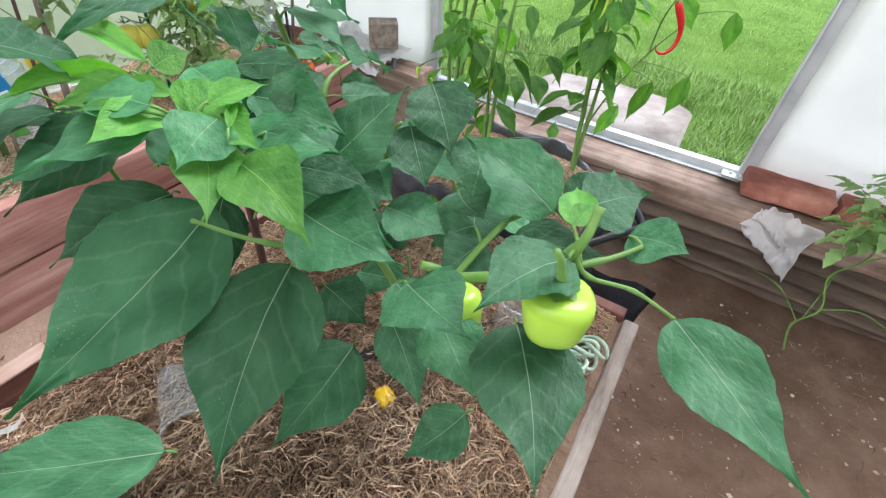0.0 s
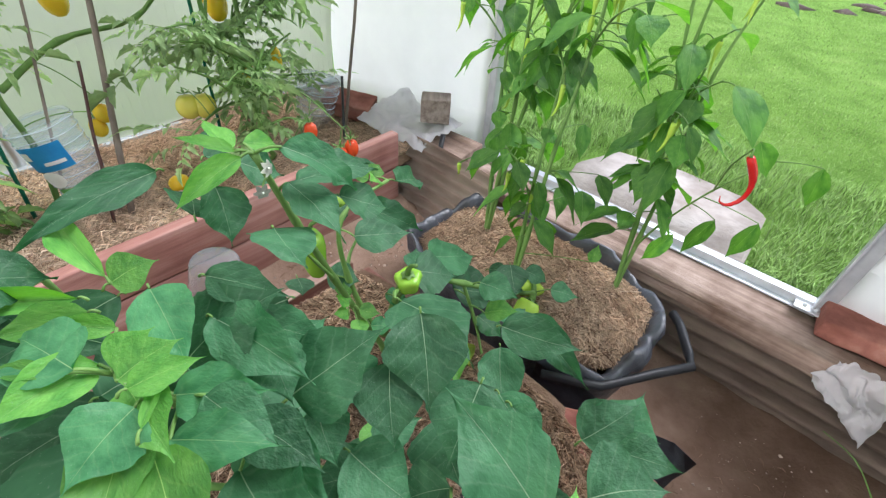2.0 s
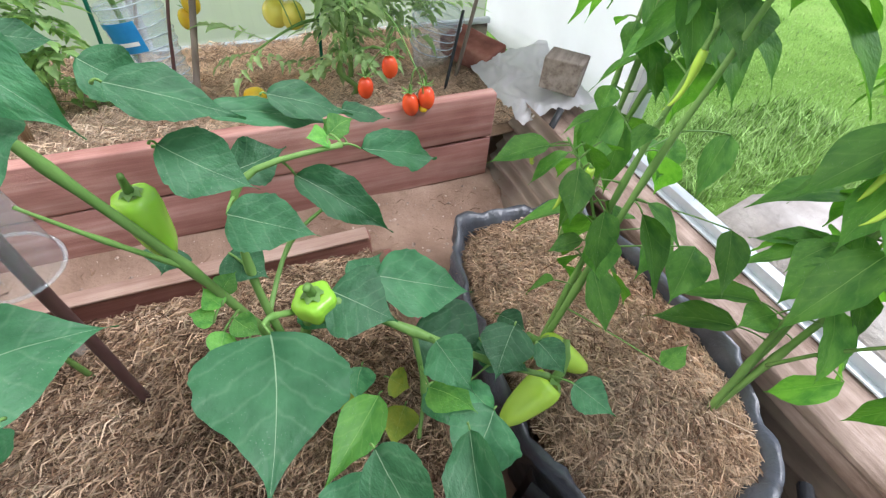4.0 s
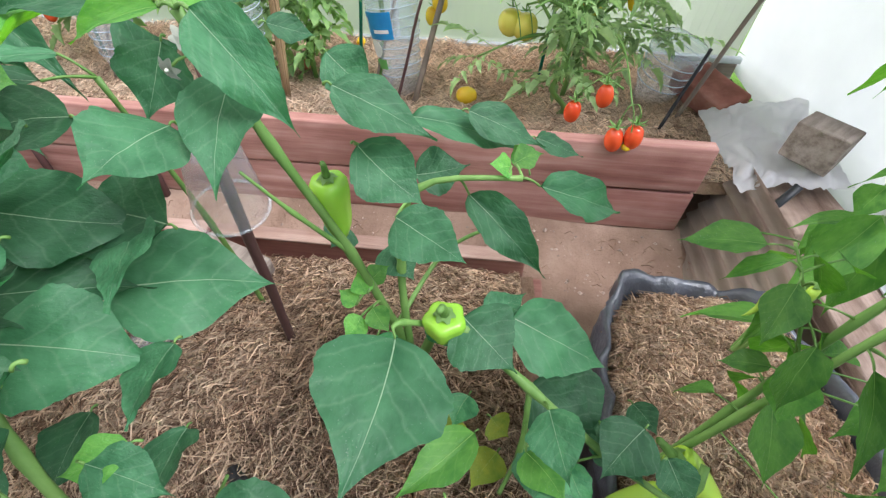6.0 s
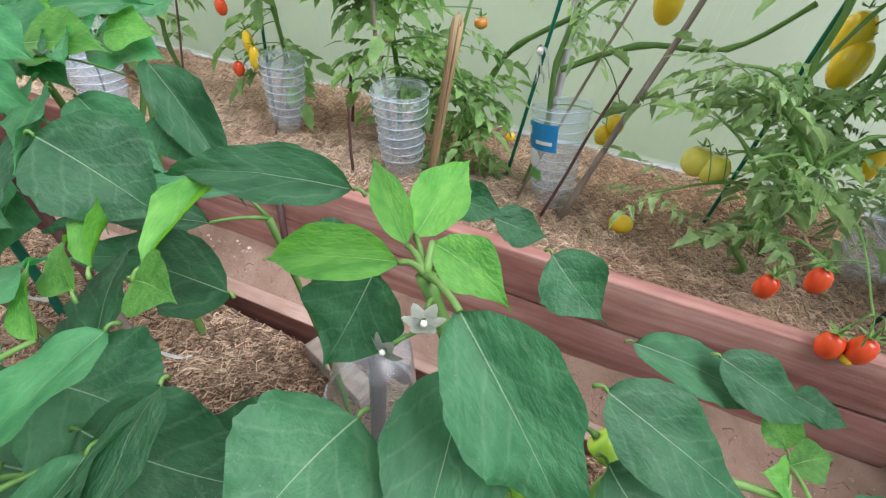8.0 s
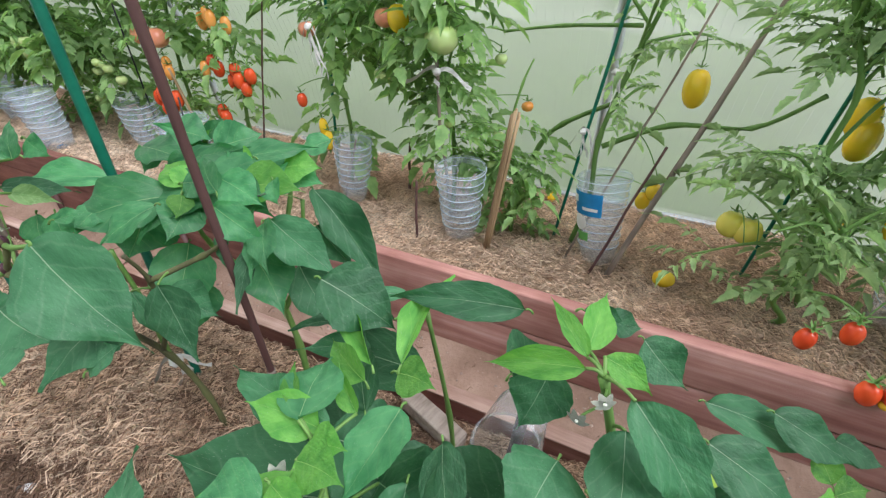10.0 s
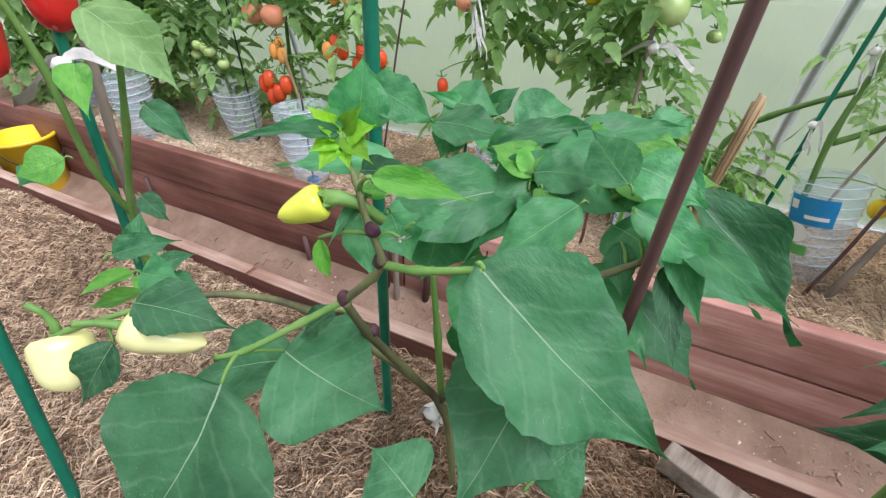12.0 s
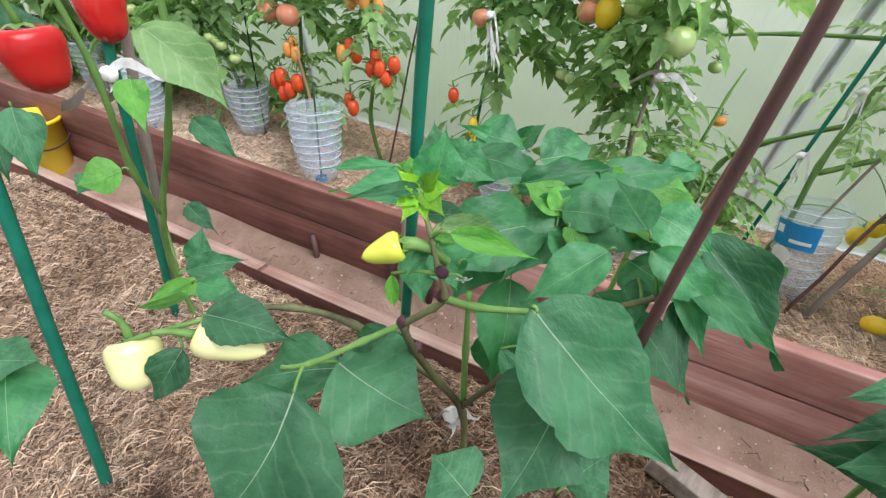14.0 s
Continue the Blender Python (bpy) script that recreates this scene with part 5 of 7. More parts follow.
lf((-0.407, 0.76, 0.816), (-0.435, 0.638, 0.789), 0.088, (0.44, -0.11, 0.89))
lf((-0.219, 0.915, 0.665), (-0.15, 0.797, 0.662), 0.116, (0.14, -0.26, 0.96))
lf((-0.251, 1.014, 0.623), (-0.174, 0.933, 0.587), 0.070, (0.14, -0.32, 0.94))
lf((-0.265, 1.116, 0.602), (-0.114, 1.09, 0.561), 0.057, (0.11, -0.4, 0.91))
lf((-0.177, 0.929, 0.646), (-0.103, 0.911, 0.638), 0.041, (0.09, -0.3, 0.95), MID)
lf((-0.374, 1.119, 0.608), (-0.293, 1.136, 0.609), 0.057, (0.22, -0.41, 0.88))
lf((-0.356, 0.268, 0.832), (-0.389, 0.296, 0.857), 0.044, (0.35, -0.07, 0.93))
lf((-0.453, 1.135, 0.542), (-0.375, 1.201, 0.502), 0.095, (0.29, -0.09, 0.95))
lf((-0.379, 1.235, 0.573), (-0.324, 1.182, 0.55), 0.066, (0.25, -0.14, 0.96))
lf((-0.356, 1.262, 0.554), (-0.306, 1.28, 0.536), 0.044, (0.21, -0.2, 0.96))
lf((-0.289, 1.162, 0.559), (-0.23, 1.079, 0.558), 0.078, (0.15, -0.05, 0.99))
lf((-0.302, 1.3, 0.506), (-0.245, 1.332, 0.497), 0.054, (0.14, -0.23, 0.96))
lf((-0.366, 1.116, 0.518), (-0.303, 1.125, 0.49), 0.054, (0.21, -0.04, 0.98), MID)
lf((-0.352, 1.159, 0.508), (-0.303, 1.186, 0.491), 0.039, (0.2, -0.09, 0.97), MID)
lf((-0.462, 0.89, 0.62), (-0.433, 0.873, 0.608), 0.031, (0.33, 0.16, 0.93), YOUNG)
lf((-0.471, 0.903, 0.627), (-0.445, 0.93, 0.615), 0.031, (0.34, 0.12, 0.93), YOUNG)
lf((-0.483, 0.895, 0.639), (-0.503, 0.88, 0.659), 0.027, (0.39, 0.15, 0.91), YOUNG)
lf((-0.471, 0.882, 0.629), (-0.483, 0.858, 0.642), 0.025, (0.36, 0.17, 0.92), YOUNG)
lf((-0.451, 0.91, 0.595), (-0.426, 0.941, 0.583), 0.035, (0.31, 0.1, 0.95), MID)
lf((-0.5, 0.895, 0.641), (-0.524, 0.916, 0.648), 0.028, (0.4, 0.13, 0.91), YOUNG)
lf((-0.562, 0.851, 0.675), (-0.532, 0.838, 0.662), 0.047, (0.43, 0.2, 0.88))
lf((-0.488, 0.979, 0.596), (-0.453, 1.006, 0.575), 0.039, (0.34, 0.03, 0.94), MID)
lf((-0.419, 0.965, 0.506), (-0.386, 0.939, 0.493), 0.036, (0.24, 0.06, 0.97), MID)
lf((-0.426, 1.033, 0.507), (-0.382, 1.015, 0.496), 0.044, (0.24, -0.01, 0.97), MID)
lf = leaves_of(p4)
lf((-0.595, 0.159, 0.915), (-0.474, 0.039, 0.879), 0.082, (0.28, 0.59, 0.76), MID)
lf((-0.594, 0.189, 0.914), (-0.525, 0.209, 0.884), 0.062, (0.32, 0.55, 0.77), MID)
lf((-0.634, 0.168, 0.943), (-0.633, 0.311, 0.895), 0.102, (0.4, 0.51, 0.76), MID)
lf((-0.721, 0.316, 0.901), (-0.664, 0.483, 0.771), 0.058, (0.45, 0.35, 0.82))
lf((-0.641, 0.294, 0.881), (-0.625, 0.427, 0.821), 0.068, (0.41, 0.4, 0.82))
lf((-0.626, 0.244, 0.821), (-0.58, 0.34, 0.744), 0.088, (0.34, 0.43, 0.84), MID)
lf((-0.669, 0.302, 0.775), (-0.624, 0.406, 0.695), 0.071, (0.37, 0.36, 0.86))
lf((-0.601, 0.137, 0.816), (-0.503, 0.161, 0.712), 0.094, (0.27, 0.51, 0.82), MID)
lf((-0.593, 0.072, 0.875), (-0.523, 0.087, 0.812), 0.108, (0.28, 0.57, 0.77), MID)
lf((-0.582, 0.027, 0.921), (-0.509, -0.081, 0.923), 0.049, (0.26, 0.64, 0.72), MID)
lf((-0.671, 0.193, 0.941), (-0.76, 0.308, 0.956), 0.050, (0.47, 0.49, 0.73), MID)
lf((-0.603, 0.18, 0.931), (-0.619, 0.122, 0.949), 0.054, (0.36, 0.57, 0.74), YOUNG)
lf((-0.599, 0.177, 0.927), (-0.643, 0.168, 0.953), 0.054, (0.38, 0.56, 0.74), YOUNG)
lf((-0.582, 0.194, 0.93), (-0.549, 0.213, 0.911), 0.034, (0.34, 0.55, 0.76), YOUNG)
lf((-0.742, 0.214, 0.916), (-0.747, 0.324, 0.896), 0.081, (0.47, 0.45, 0.75), MID)
lf((-0.717, 0.118, 0.939), (-0.78, 0.177, 0.952), 0.073, (0.45, 0.53, 0.72), MID)
lf((-0.642, 0.043, 0.953), (-0.649, 0.144, 0.941), 0.058, (0.37, 0.59, 0.72), MID)
lf((-0.713, 0.021, 0.954), (-0.735, 0.099, 0.939), 0.074, (0.41, 0.58, 0.71), MID)
lf((-0.635, 0.249, 0.932), (-0.658, 0.357, 0.936), 0.070, (0.44, 0.48, 0.76), YOUNG)
lf((-0.704, 0.324, 0.842), (-0.679, 0.413, 0.794), 0.059, (0.43, 0.37, 0.82))
lf((-0.595, 0.143, 0.736), (-0.526, 0.166, 0.671), 0.083, (0.26, 0.47, 0.84), MID)
lf((-0.717, 0.262, 0.927), (-0.744, 0.321, 0.928), 0.059, (0.48, 0.45, 0.75), YOUNG)
lf = leaves_of(p3)
lf((-0.395, 0.201, 0.967), (-0.395, 0.341, 0.857), 0.099, (0.44, -0.06, 0.9))
lf((-0.479, 0.237, 0.854), (-0.454, 0.299, 0.756), 0.065, (0.4, -0.17, 0.9))
lf((-0.386, 0.133, 1.014), (-0.4, 0.196, 1.007), 0.018, (0.64, 0.02, 0.77), YOUNG)
lf((-0.462, 0.091, 1.014), (-0.492, 0.063, 1.049), 0.033, (0.71, 0.27, 0.65), MID)
lf((-0.486, 0.087, 1.03), (-0.488, 0.124, 1.013), 0.029, (0.72, 0.18, 0.67), MID)
lf((-0.494, 0.019, 0.991), (-0.46, -0.046, 0.983), 0.014, (0.57, 0.43, 0.71), MID)
lf((-0.313, 0.026, 0.842), (-0.215, 0.01, 0.763), 0.135, (0.17, 0.3, 0.94))
lf((-0.398, 0.008, 0.772), (-0.346, -0.101, 0.731), 0.080, (0.21, 0.33, 0.92))
lf((-0.38, 0.021, 0.81), (-0.383, 0.136, 0.785), 0.118, (0.32, 0.21, 0.93))
lf((-0.517, 0.181, 0.797), (-0.537, 0.252, 0.749), 0.066, (0.45, -0.07, 0.89))
lf((-0.476, 0.169, 0.82), (-0.469, 0.221, 0.748), 0.026, (0.4, -0.04, 0.92))
lf((-0.409, 0.066, 0.857), (-0.397, 0.026, 0.813), 0.026, (0.33, 0.25, 0.91))
lf((-0.338, -0.115, 0.848), (-0.371, -0.026, 0.824), 0.053, (0.22, 0.43, 0.87))
lf((-0.314, -0.131, 0.809), (-0.271, -0.141, 0.76), 0.043, (0.09, 0.47, 0.88))
lf((-0.442, -0.291, 0.75), (-0.482, -0.233, 0.771), 0.033, (0.27, 0.51, 0.82))
lf((-0.415, -0.27, 0.739), (-0.37, -0.336, 0.718), 0.022, (0.18, 0.53, 0.83), YOUNG)
lf((-0.414, -0.273, 0.739), (-0.442, -0.291, 0.75), 0.027, (0.22, 0.52, 0.82), YOUNG)
lf((-0.437, -0.274, 0.736), (-0.459, -0.214, 0.731), 0.041, (0.25, 0.48, 0.84))
lf((-0.515, 0.24, 0.959), (-0.458, 0.181, 0.909), 0.045, (0.59, -0.1, 0.8), MID)
lf((-0.583, 0.27, 0.953), (-0.616, 0.223, 0.986), 0.046, (0.7, -0.15, 0.7), MID)
lf((-0.595, 0.27, 0.967), (-0.599, 0.337, 0.937), 0.052, (0.66, -0.24, 0.71), MID)
lf((-0.565, 0.279, 0.942), (-0.574, 0.36, 0.892), 0.048, (0.6, -0.27, 0.76), MID)
lf((-0.629, 0.117, 0.94), (-0.704, 0.223, 0.961), 0.034, (0.72, 0.0, 0.7), MID)
lf((-0.6, 0.179, 0.937), (-0.616, 0.253, 0.935), 0.048, (0.67, -0.08, 0.73), MID)
lf((-0.438, 0.086, 0.986), (-0.503, 0.11, 0.953), 0.033, (0.62, 0.19, 0.76))
lf((-0.474, 0.087, 0.93), (-0.459, 0.117, 0.893), 0.041, (0.53, 0.16, 0.83), MID)
lf((-0.463, 0.063, 0.928), (-0.436, 0.091, 0.879), 0.037, (0.49, 0.21, 0.85), MID)
lf((-0.689, 0.235, 0.953), (-0.682, 0.181, 0.938), 0.033, (0.72, -0.06, 0.7), YOUNG)
lf((-0.572, 0.278, 0.9), (-0.544, 0.293, 0.856), 0.027, (0.56, -0.2, 0.8))
lf((-0.386, 0.084, 0.955), (-0.385, 0.088, 0.918), 0.012, (0.44, 0.24, 0.87), YOUNG)
lf((-0.438, 0.074, 1.027), (-0.434, 0.059, 1.03), 0.010, (0.66, 0.34, 0.68), YOUNG)
lf((-0.427, 0.08, 1.027), (-0.41, 0.077, 1.024), 0.008, (0.64, 0.32, 0.7), YOUNG)
lf((-0.418, 0.087, 1.028), (-0.424, 0.089, 1.035), 0.008, (0.67, 0.29, 0.68), YOUNG)
lf((-0.417, 0.085, 1.028), (-0.401, 0.09, 1.022), 0.007, (0.64, 0.3, 0.71), YOUNG)
lf((-0.418, 0.09, 1.027), (-0.42, 0.101, 1.023), 0.007, (0.66, 0.27, 0.7), YOUNG)
lf((-0.402, 0.113, 0.994), (-0.408, 0.133, 0.991), 0.007, (0.6, 0.17, 0.79), YOUNG)
lf((-0.456, 0.122, 0.939), (-0.484, 0.147, 0.943), 0.022, (0.59, 0.09, 0.81), MID)
lf((-0.792, 0.309, 0.958), (-0.741, 0.263, 0.935), 0.042, (0.73, -0.16, 0.67), MID)
lf((-0.702, 0.262, 0.921), (-0.682, 0.212, 0.922), 0.046, (0.69, -0.1, 0.71), MID)
lf((-0.648, 0.071, 0.954), (-0.617, 0.064, 0.918), 0.040, (0.67, 0.17, 0.72), MID)
lf((-0.64, 0.235, 0.924), (-0.569, 0.191, 0.892), 0.045, (0.64, -0.07, 0.76), MID)
lf((-0.709, 0.15, 0.922), (-0.672, 0.104, 0.9), 0.044, (0.68, 0.06, 0.73), MID)
lf((-0.307, 0.203, 0.84), (-0.321, 0.161, 0.846), 0.057, (0.28, 0.08, 0.96))
lf((-0.434, 0.244, 0.874), (-0.32, 0.223, 0.811), 0.100, (0.36, 0.0, 0.93))
lf((-0.425, 0.082, 1.019), (-0.425, 0.063, 1.029), 0.015, (0.55, 0.32, 0.77), YOUNG)
lf((-0.425, 0.082, 1.019), (-0.407, 0.082, 1.012), 0.013, (0.54, 0.3, 0.79), YOUNG)
lf((-0.429, 0.083, 1.022), (-0.442, 0.091, 1.035), 0.015, (0.57, 0.29, 0.77), YOUNG)
lf((-0.417, 0.089, 1.022), (-0.42, 0.102, 1.017), 0.012, (0.55, 0.28, 0.79), YOUNG)
lf((-0.43, 0.079, 1.026), (-0.436, 0.07, 1.039), 0.013, (0.57, 0.31, 0.76), YOUNG)
lf((-0.421, 0.089, 1.026), (-0.402, 0.098, 1.015), 0.013, (0.55, 0.29, 0.79), YOUNG)
lf((-0.413, 0.086, 1.018), (-0.409, 0.076, 1.019), 0.010, (0.54, 0.31, 0.79), YOUNG)
lf((-0.433, 0.085, 1.027), (-0.438, 0.101, 1.025), 0.012, (0.57, 0.28, 0.77), YOUNG)
lf = leaves_of(p3)
lf((-0.420, 0.098, 1.025), (-0.429, 0.104, 1.074), 0.037, (0.62, 0.46, 0.64), MID)
lf((-0.442, 0.098, 1.050), (-0.442, 0.148, 1.033), 0.031, (0.65, 0.39, 0.65), MID)
lf((-0.413, 0.091, 1.024), (-0.349, 0.066, 1.038), 0.011, (0.51, 0.52, 0.68))
lf((-0.412, 0.091, 1.021), (-0.395, 0.081, 1.047), 0.013, (0.55, 0.48, 0.68), TIP)
lf((-0.412, 0.090, 1.022), (-0.386, 0.078, 1.034), 0.013, (0.54, 0.48, 0.68), TIP)
lf((-0.412, 0.091, 1.020), (-0.386, 0.092, 1.008), 0.014, (0.54, 0.47, 0.70), TIP)
lf((-0.415, 0.093, 1.023), (-0.409, 0.119, 1.010), 0.016, (0.56, 0.44, 0.70), TIP)
lf((-0.414, 0.091, 1.024), (-0.421, 0.087, 1.049), 0.014, (0.57, 0.47, 0.67), TIP)
lf((-0.411, 0.091, 1.020), (-0.386, 0.085, 1.019), 0.013, (0.54, 0.47, 0.70), TIP)
lf((-0.415, 0.094, 1.023), (-0.419, 0.117, 1.033), 0.016, (0.58, 0.44, 0.68), TIP)
lf((-0.413, 0.092, 1.021), (-0.399, 0.108, 1.006), 0.011, (0.55, 0.45, 0.70), TIP)
lf((-0.415, 0.092, 1.024), (-0.418, 0.108, 1.046), 0.013, (0.58, 0.46, 0.67), TIP)
lf((-0.439, 0.101, 0.981), (-0.457, 0.166, 0.973), 0.023, (0.58, 0.32, 0.75), PALE)
lf((-0.412, 0.105, 0.978), (-0.376, 0.100, 0.959), 0.010, (0.48, 0.41, 0.78), MID)
lf((-0.410, 0.114, 0.986), (-0.409, 0.130, 0.988), 0.009, (0.54, 0.38, 0.75), YOUNG)
lf((-0.408, 0.113, 0.985), (-0.398, 0.109, 0.995), 0.008, (0.52, 0.40, 0.75), YOUNG)
lf = leaves_of(p4)
lf((-0.738, 0.064, 0.935), (-0.696, -0.001, 0.969), 0.023, (0.69, 0.32, 0.65), MID)
lf((-0.737, 0.066, 0.930), (-0.663, 0.025, 0.909), 0.048, (0.66, 0.30, 0.69), MID)
lf((-0.740, 0.068, 0.935), (-0.766, 0.109, 0.975), 0.028, (0.72, 0.24, 0.65), MID)
lf((-0.739, 0.064, 0.939), (-0.746, 0.054, 0.972), 0.016, (0.71, 0.28, 0.65), YOUNG)
lf((-0.738, 0.064, 0.935), (-0.735, 0.039, 0.955), 0.013, (0.70, 0.29, 0.66), YOUNG)
lf((-0.739, 0.068, 0.933), (-0.743, 0.088, 0.956), 0.015, (0.71, 0.25, 0.66), YOUNG)
lf((-0.739, 0.073, 0.929), (-0.680, 0.114, 0.892), 0.046, (0.68, 0.24, 0.70), MID)
lf((-0.709, 0.184, 0.943), (-0.677, 0.111, 0.937), 0.030, (0.71, 0.18, 0.68), MID)
lf((-0.706, 0.186, 0.934), (-0.726, 0.201, 0.955), 0.033, (0.73, 0.11, 0.68), MID)
lf((-0.681, 0.183, 0.929), (-0.618, 0.152, 0.906), 0.047, (0.68, 0.16, 0.72), MID)
lf((-0.644, 0.208, 0.934), (-0.524, 0.140, 0.864), 0.076, (0.62, 0.16, 0.76), MID)
lf((-0.659, 0.240, 0.912), (-0.675, 0.199, 0.963), 0.054, (0.71, 0.08, 0.70), MID)
lf((-0.607, 0.266, 0.895), (-0.567, 0.325, 0.892), 0.065, (0.63, -0.03, 0.77), MID)
lf((-0.662, 0.257, 0.915), (-0.690, 0.304, 0.958), 0.038, (0.72, -0.01, 0.70), MID)
lf((-0.642, 0.254, 0.921), (-0.625, 0.309, 0.933), 0.047, (0.69, -0.01, 0.72), MID)
lf((-0.628, 0.253, 0.914), (-0.607, 0.249, 0.897), 0.011, (0.66, 0.04, 0.75), YOUNG)
lf((-0.629, 0.253, 0.917), (-0.622, 0.272, 0.923), 0.012, (0.68, 0.02, 0.73), YOUNG)
lf((-0.630, 0.250, 0.918), (-0.636, 0.239, 0.933), 0.012, (0.69, 0.05, 0.72), YOUNG)
lf((-0.630, 0.253, 0.919), (-0.637, 0.258, 0.933), 0.010, (0.69, 0.03, 0.72), YOUNG)
lf((-0.627, 0.253, 0.913), (-0.611, 0.266, 0.903), 0.011, (0.66, 0.03, 0.75), YOUNG)
lf((-0.530, 0.083, 0.910), (-0.477, 0.088, 0.890), 0.045, (0.53, 0.32, 0.78), MID)
lf((-0.635, 0.180, 0.926), (-0.581, 0.223, 0.897), 0.043, (0.66, 0.12, 0.75), MID)
lf((-0.653, 0.304, 0.946), (-0.619, 0.342, 0.929), 0.034, (0.70, -0.07, 0.71), MID)
lf((-0.601, 0.325, 0.910), (-0.514, 0.411, 0.902), 0.040, (0.62, -0.15, 0.77), MID)
lf((-0.599, 0.321, 0.906), (-0.525, 0.359, 0.861), 0.031, (0.60, -0.10, 0.79), MID)
lf((-0.575, 0.321, 0.886), (-0.499, 0.348, 0.828), 0.025, (0.56, -0.09, 0.82))
lf = leaves_of(p5)
lf((-0.563, -0.374, 0.931), (-0.55, -0.274, 0.895), 0.039, (0.41, 0.55, 0.73))
lf((-0.447, -0.382, 0.893), (-0.398, -0.411, 0.881), 0.048, (0.27, 0.61, 0.74), YOUNG)
lf((-0.494, -0.341, 0.828), (-0.483, -0.271, 0.809), 0.030, (0.33, 0.52, 0.79))
lf((-0.527, -0.432, 0.985), (-0.486, -0.366, 0.932), 0.041, (0.36, 0.62, 0.69), YOUNG)
lf((-0.426, -0.526, 0.945), (-0.378, -0.46, 0.883), 0.048, (0.23, 0.66, 0.71))
lf((-0.464, -0.595, 1.028), (-0.518, -0.557, 1.041), 0.074, (0.31, 0.72, 0.63))
lf((-0.631, -0.677, 1.029), (-0.66, -0.594, 1.019), 0.071, (0.39, 0.68, 0.62), YOUNG)
lf((-0.406, -0.567, 0.942), (-0.361, -0.484, 0.875), 0.048, (0.21, 0.67, 0.71))
lf((-0.192, -0.167, 0.897), (-0.213, -0.111, 0.909), 0.041, (0.08, 0.54, 0.84))
lf((-0.353, -0.145, 0.883), (-0.393, -0.098, 0.89), 0.025, (0.3, 0.47, 0.83))
lf((-0.209, -0.292, 0.801), (-0.189, -0.203, 0.778), 0.047, (0.06, 0.52, 0.85))
lf = leaves_of(p5)
lf((-0.564, -0.431, 1.047), (-0.582, -0.309, 0.946), 0.077, (0.45, 0.63, 0.63), PALE)
lf((-0.575, -0.385, 0.927), (-0.576, -0.305, 0.876), 0.040, (0.43, 0.57, 0.70))
lf((-0.378, -0.416, 0.990), (-0.355, -0.374, 0.917), 0.038, (0.25, 0.69, 0.68))
lf((-0.437, -0.436, 0.869), (-0.401, -0.424, 0.862), 0.033, (0.27, 0.64, 0.72), MID)
lf((-0.203, -0.159, 0.890), (-0.160, -0.087, 0.864), 0.055, (0.06, 0.53, 0.85), MID)
lf = leaves_of(p3)
lf((-0.398, -0.204, 0.835), (-0.421, -0.200, 0.885), 0.029, (0.32, 0.52, 0.79))
lf((-0.384, -0.199, 0.820), (-0.328, -0.203, 0.826), 0.018, (0.25, 0.51, 0.82), YOUNG)
lf((-0.389, -0.195, 0.818), (-0.407, -0.150, 0.815), 0.041, (0.30, 0.48, 0.82), MID)
lf = leaves_of(p6)
lf((-0.533, 0.565, 0.823), (-0.475, 0.465, 0.839), 0.040, (0.42, -0.33, 0.84))
lf((-0.556, 0.557, 0.856), (-0.485, 0.452, 0.858), 0.032, (0.45, -0.33, 0.83))
lf((-0.593, 0.556, 0.869), (-0.529, 0.466, 0.872), 0.025, (0.49, -0.33, 0.81))


hang(p2.ob, "pepper", PEP_BELL, (-0.008, 0.629, 0.862), (0.12, -0.12, -1), CAL_BIG, "light green glossy bell pepper", 0.4, 0.74)
hang(p2.ob, "pepper", PEP_LIMEGREEN, (-0.10, 0.64, 0.79), (0.4, -0.1, -1), CAL_MID, "pale green young pepper")
hang(p1.ob, "pepper", PEP_LONG, (-0.515, 0.862, 0.792), (0, 0.03, -1), CAL_MID, "long light green pepper", 0.4, 0.78)
hang(p1.ob, "pepper", PEP_ROUND, (-0.445, 0.995, 0.665), (0.02, 0.05, -1), CAL_MID, "small round green pepper", 0.3)
hang(p1.ob, "pepper", PEP_GREENLONG, (-0.345, 1.315, 0.42), (0.1, -0.8, -0.6), CAL_MID, "light green long pepper", 0.3, 1.5)
hang(p1.ob, "pepper", PEP_GREENLONG, (-0.40, 1.325, 0.44), (0.35, 0.55, -0.4), CAL_MID, "light green long pepper", 0.9, 1.35)
hang(p1.ob, "pepper", PEP_LIMEGREEN, (-0.522, 0.903, 0.828), (0.2, 0.6, -0.3), CAL_SMALL, "small lime green pepper", 0.2, 0.45)
hang(p3.ob, "pepper", PEP_LIME, (-0.387, 0.093, 0.988), (0.55, -0.75, -0.33), CAL_HOOK, "small yellow-green pepper on a thick stalk", -1.57, 1.1)
hang(p3.ob, "pepper", PEP_IVORY, (-0.326, -0.118, 0.826), (-0.4, 0.85, -0.3), CAL_MID, "ivory tapered pepper", 0.5, 0.88)
hang(p3.ob, "pepper", PEP_IVORY2, (-0.297, -0.192, 0.805), (0.42, 0.5, -0.78), CAL_MID, "ivory blunt pepper", 0.9, 0.88)
hang(p5.ob, "pepper", PEP_RED, (-0.458, -0.507, 1.05), (0.0, 0.1, -1), CAL_BIG, "large glossy red pepper", 0.4, 0.95)
hang(p5.ob, "pepper", PEP_RED, (-0.605, -0.586, 1.075), (0.1, 0.2, -1), CAL_BIG, "large glossy red pepper", 1.2, 0.9)
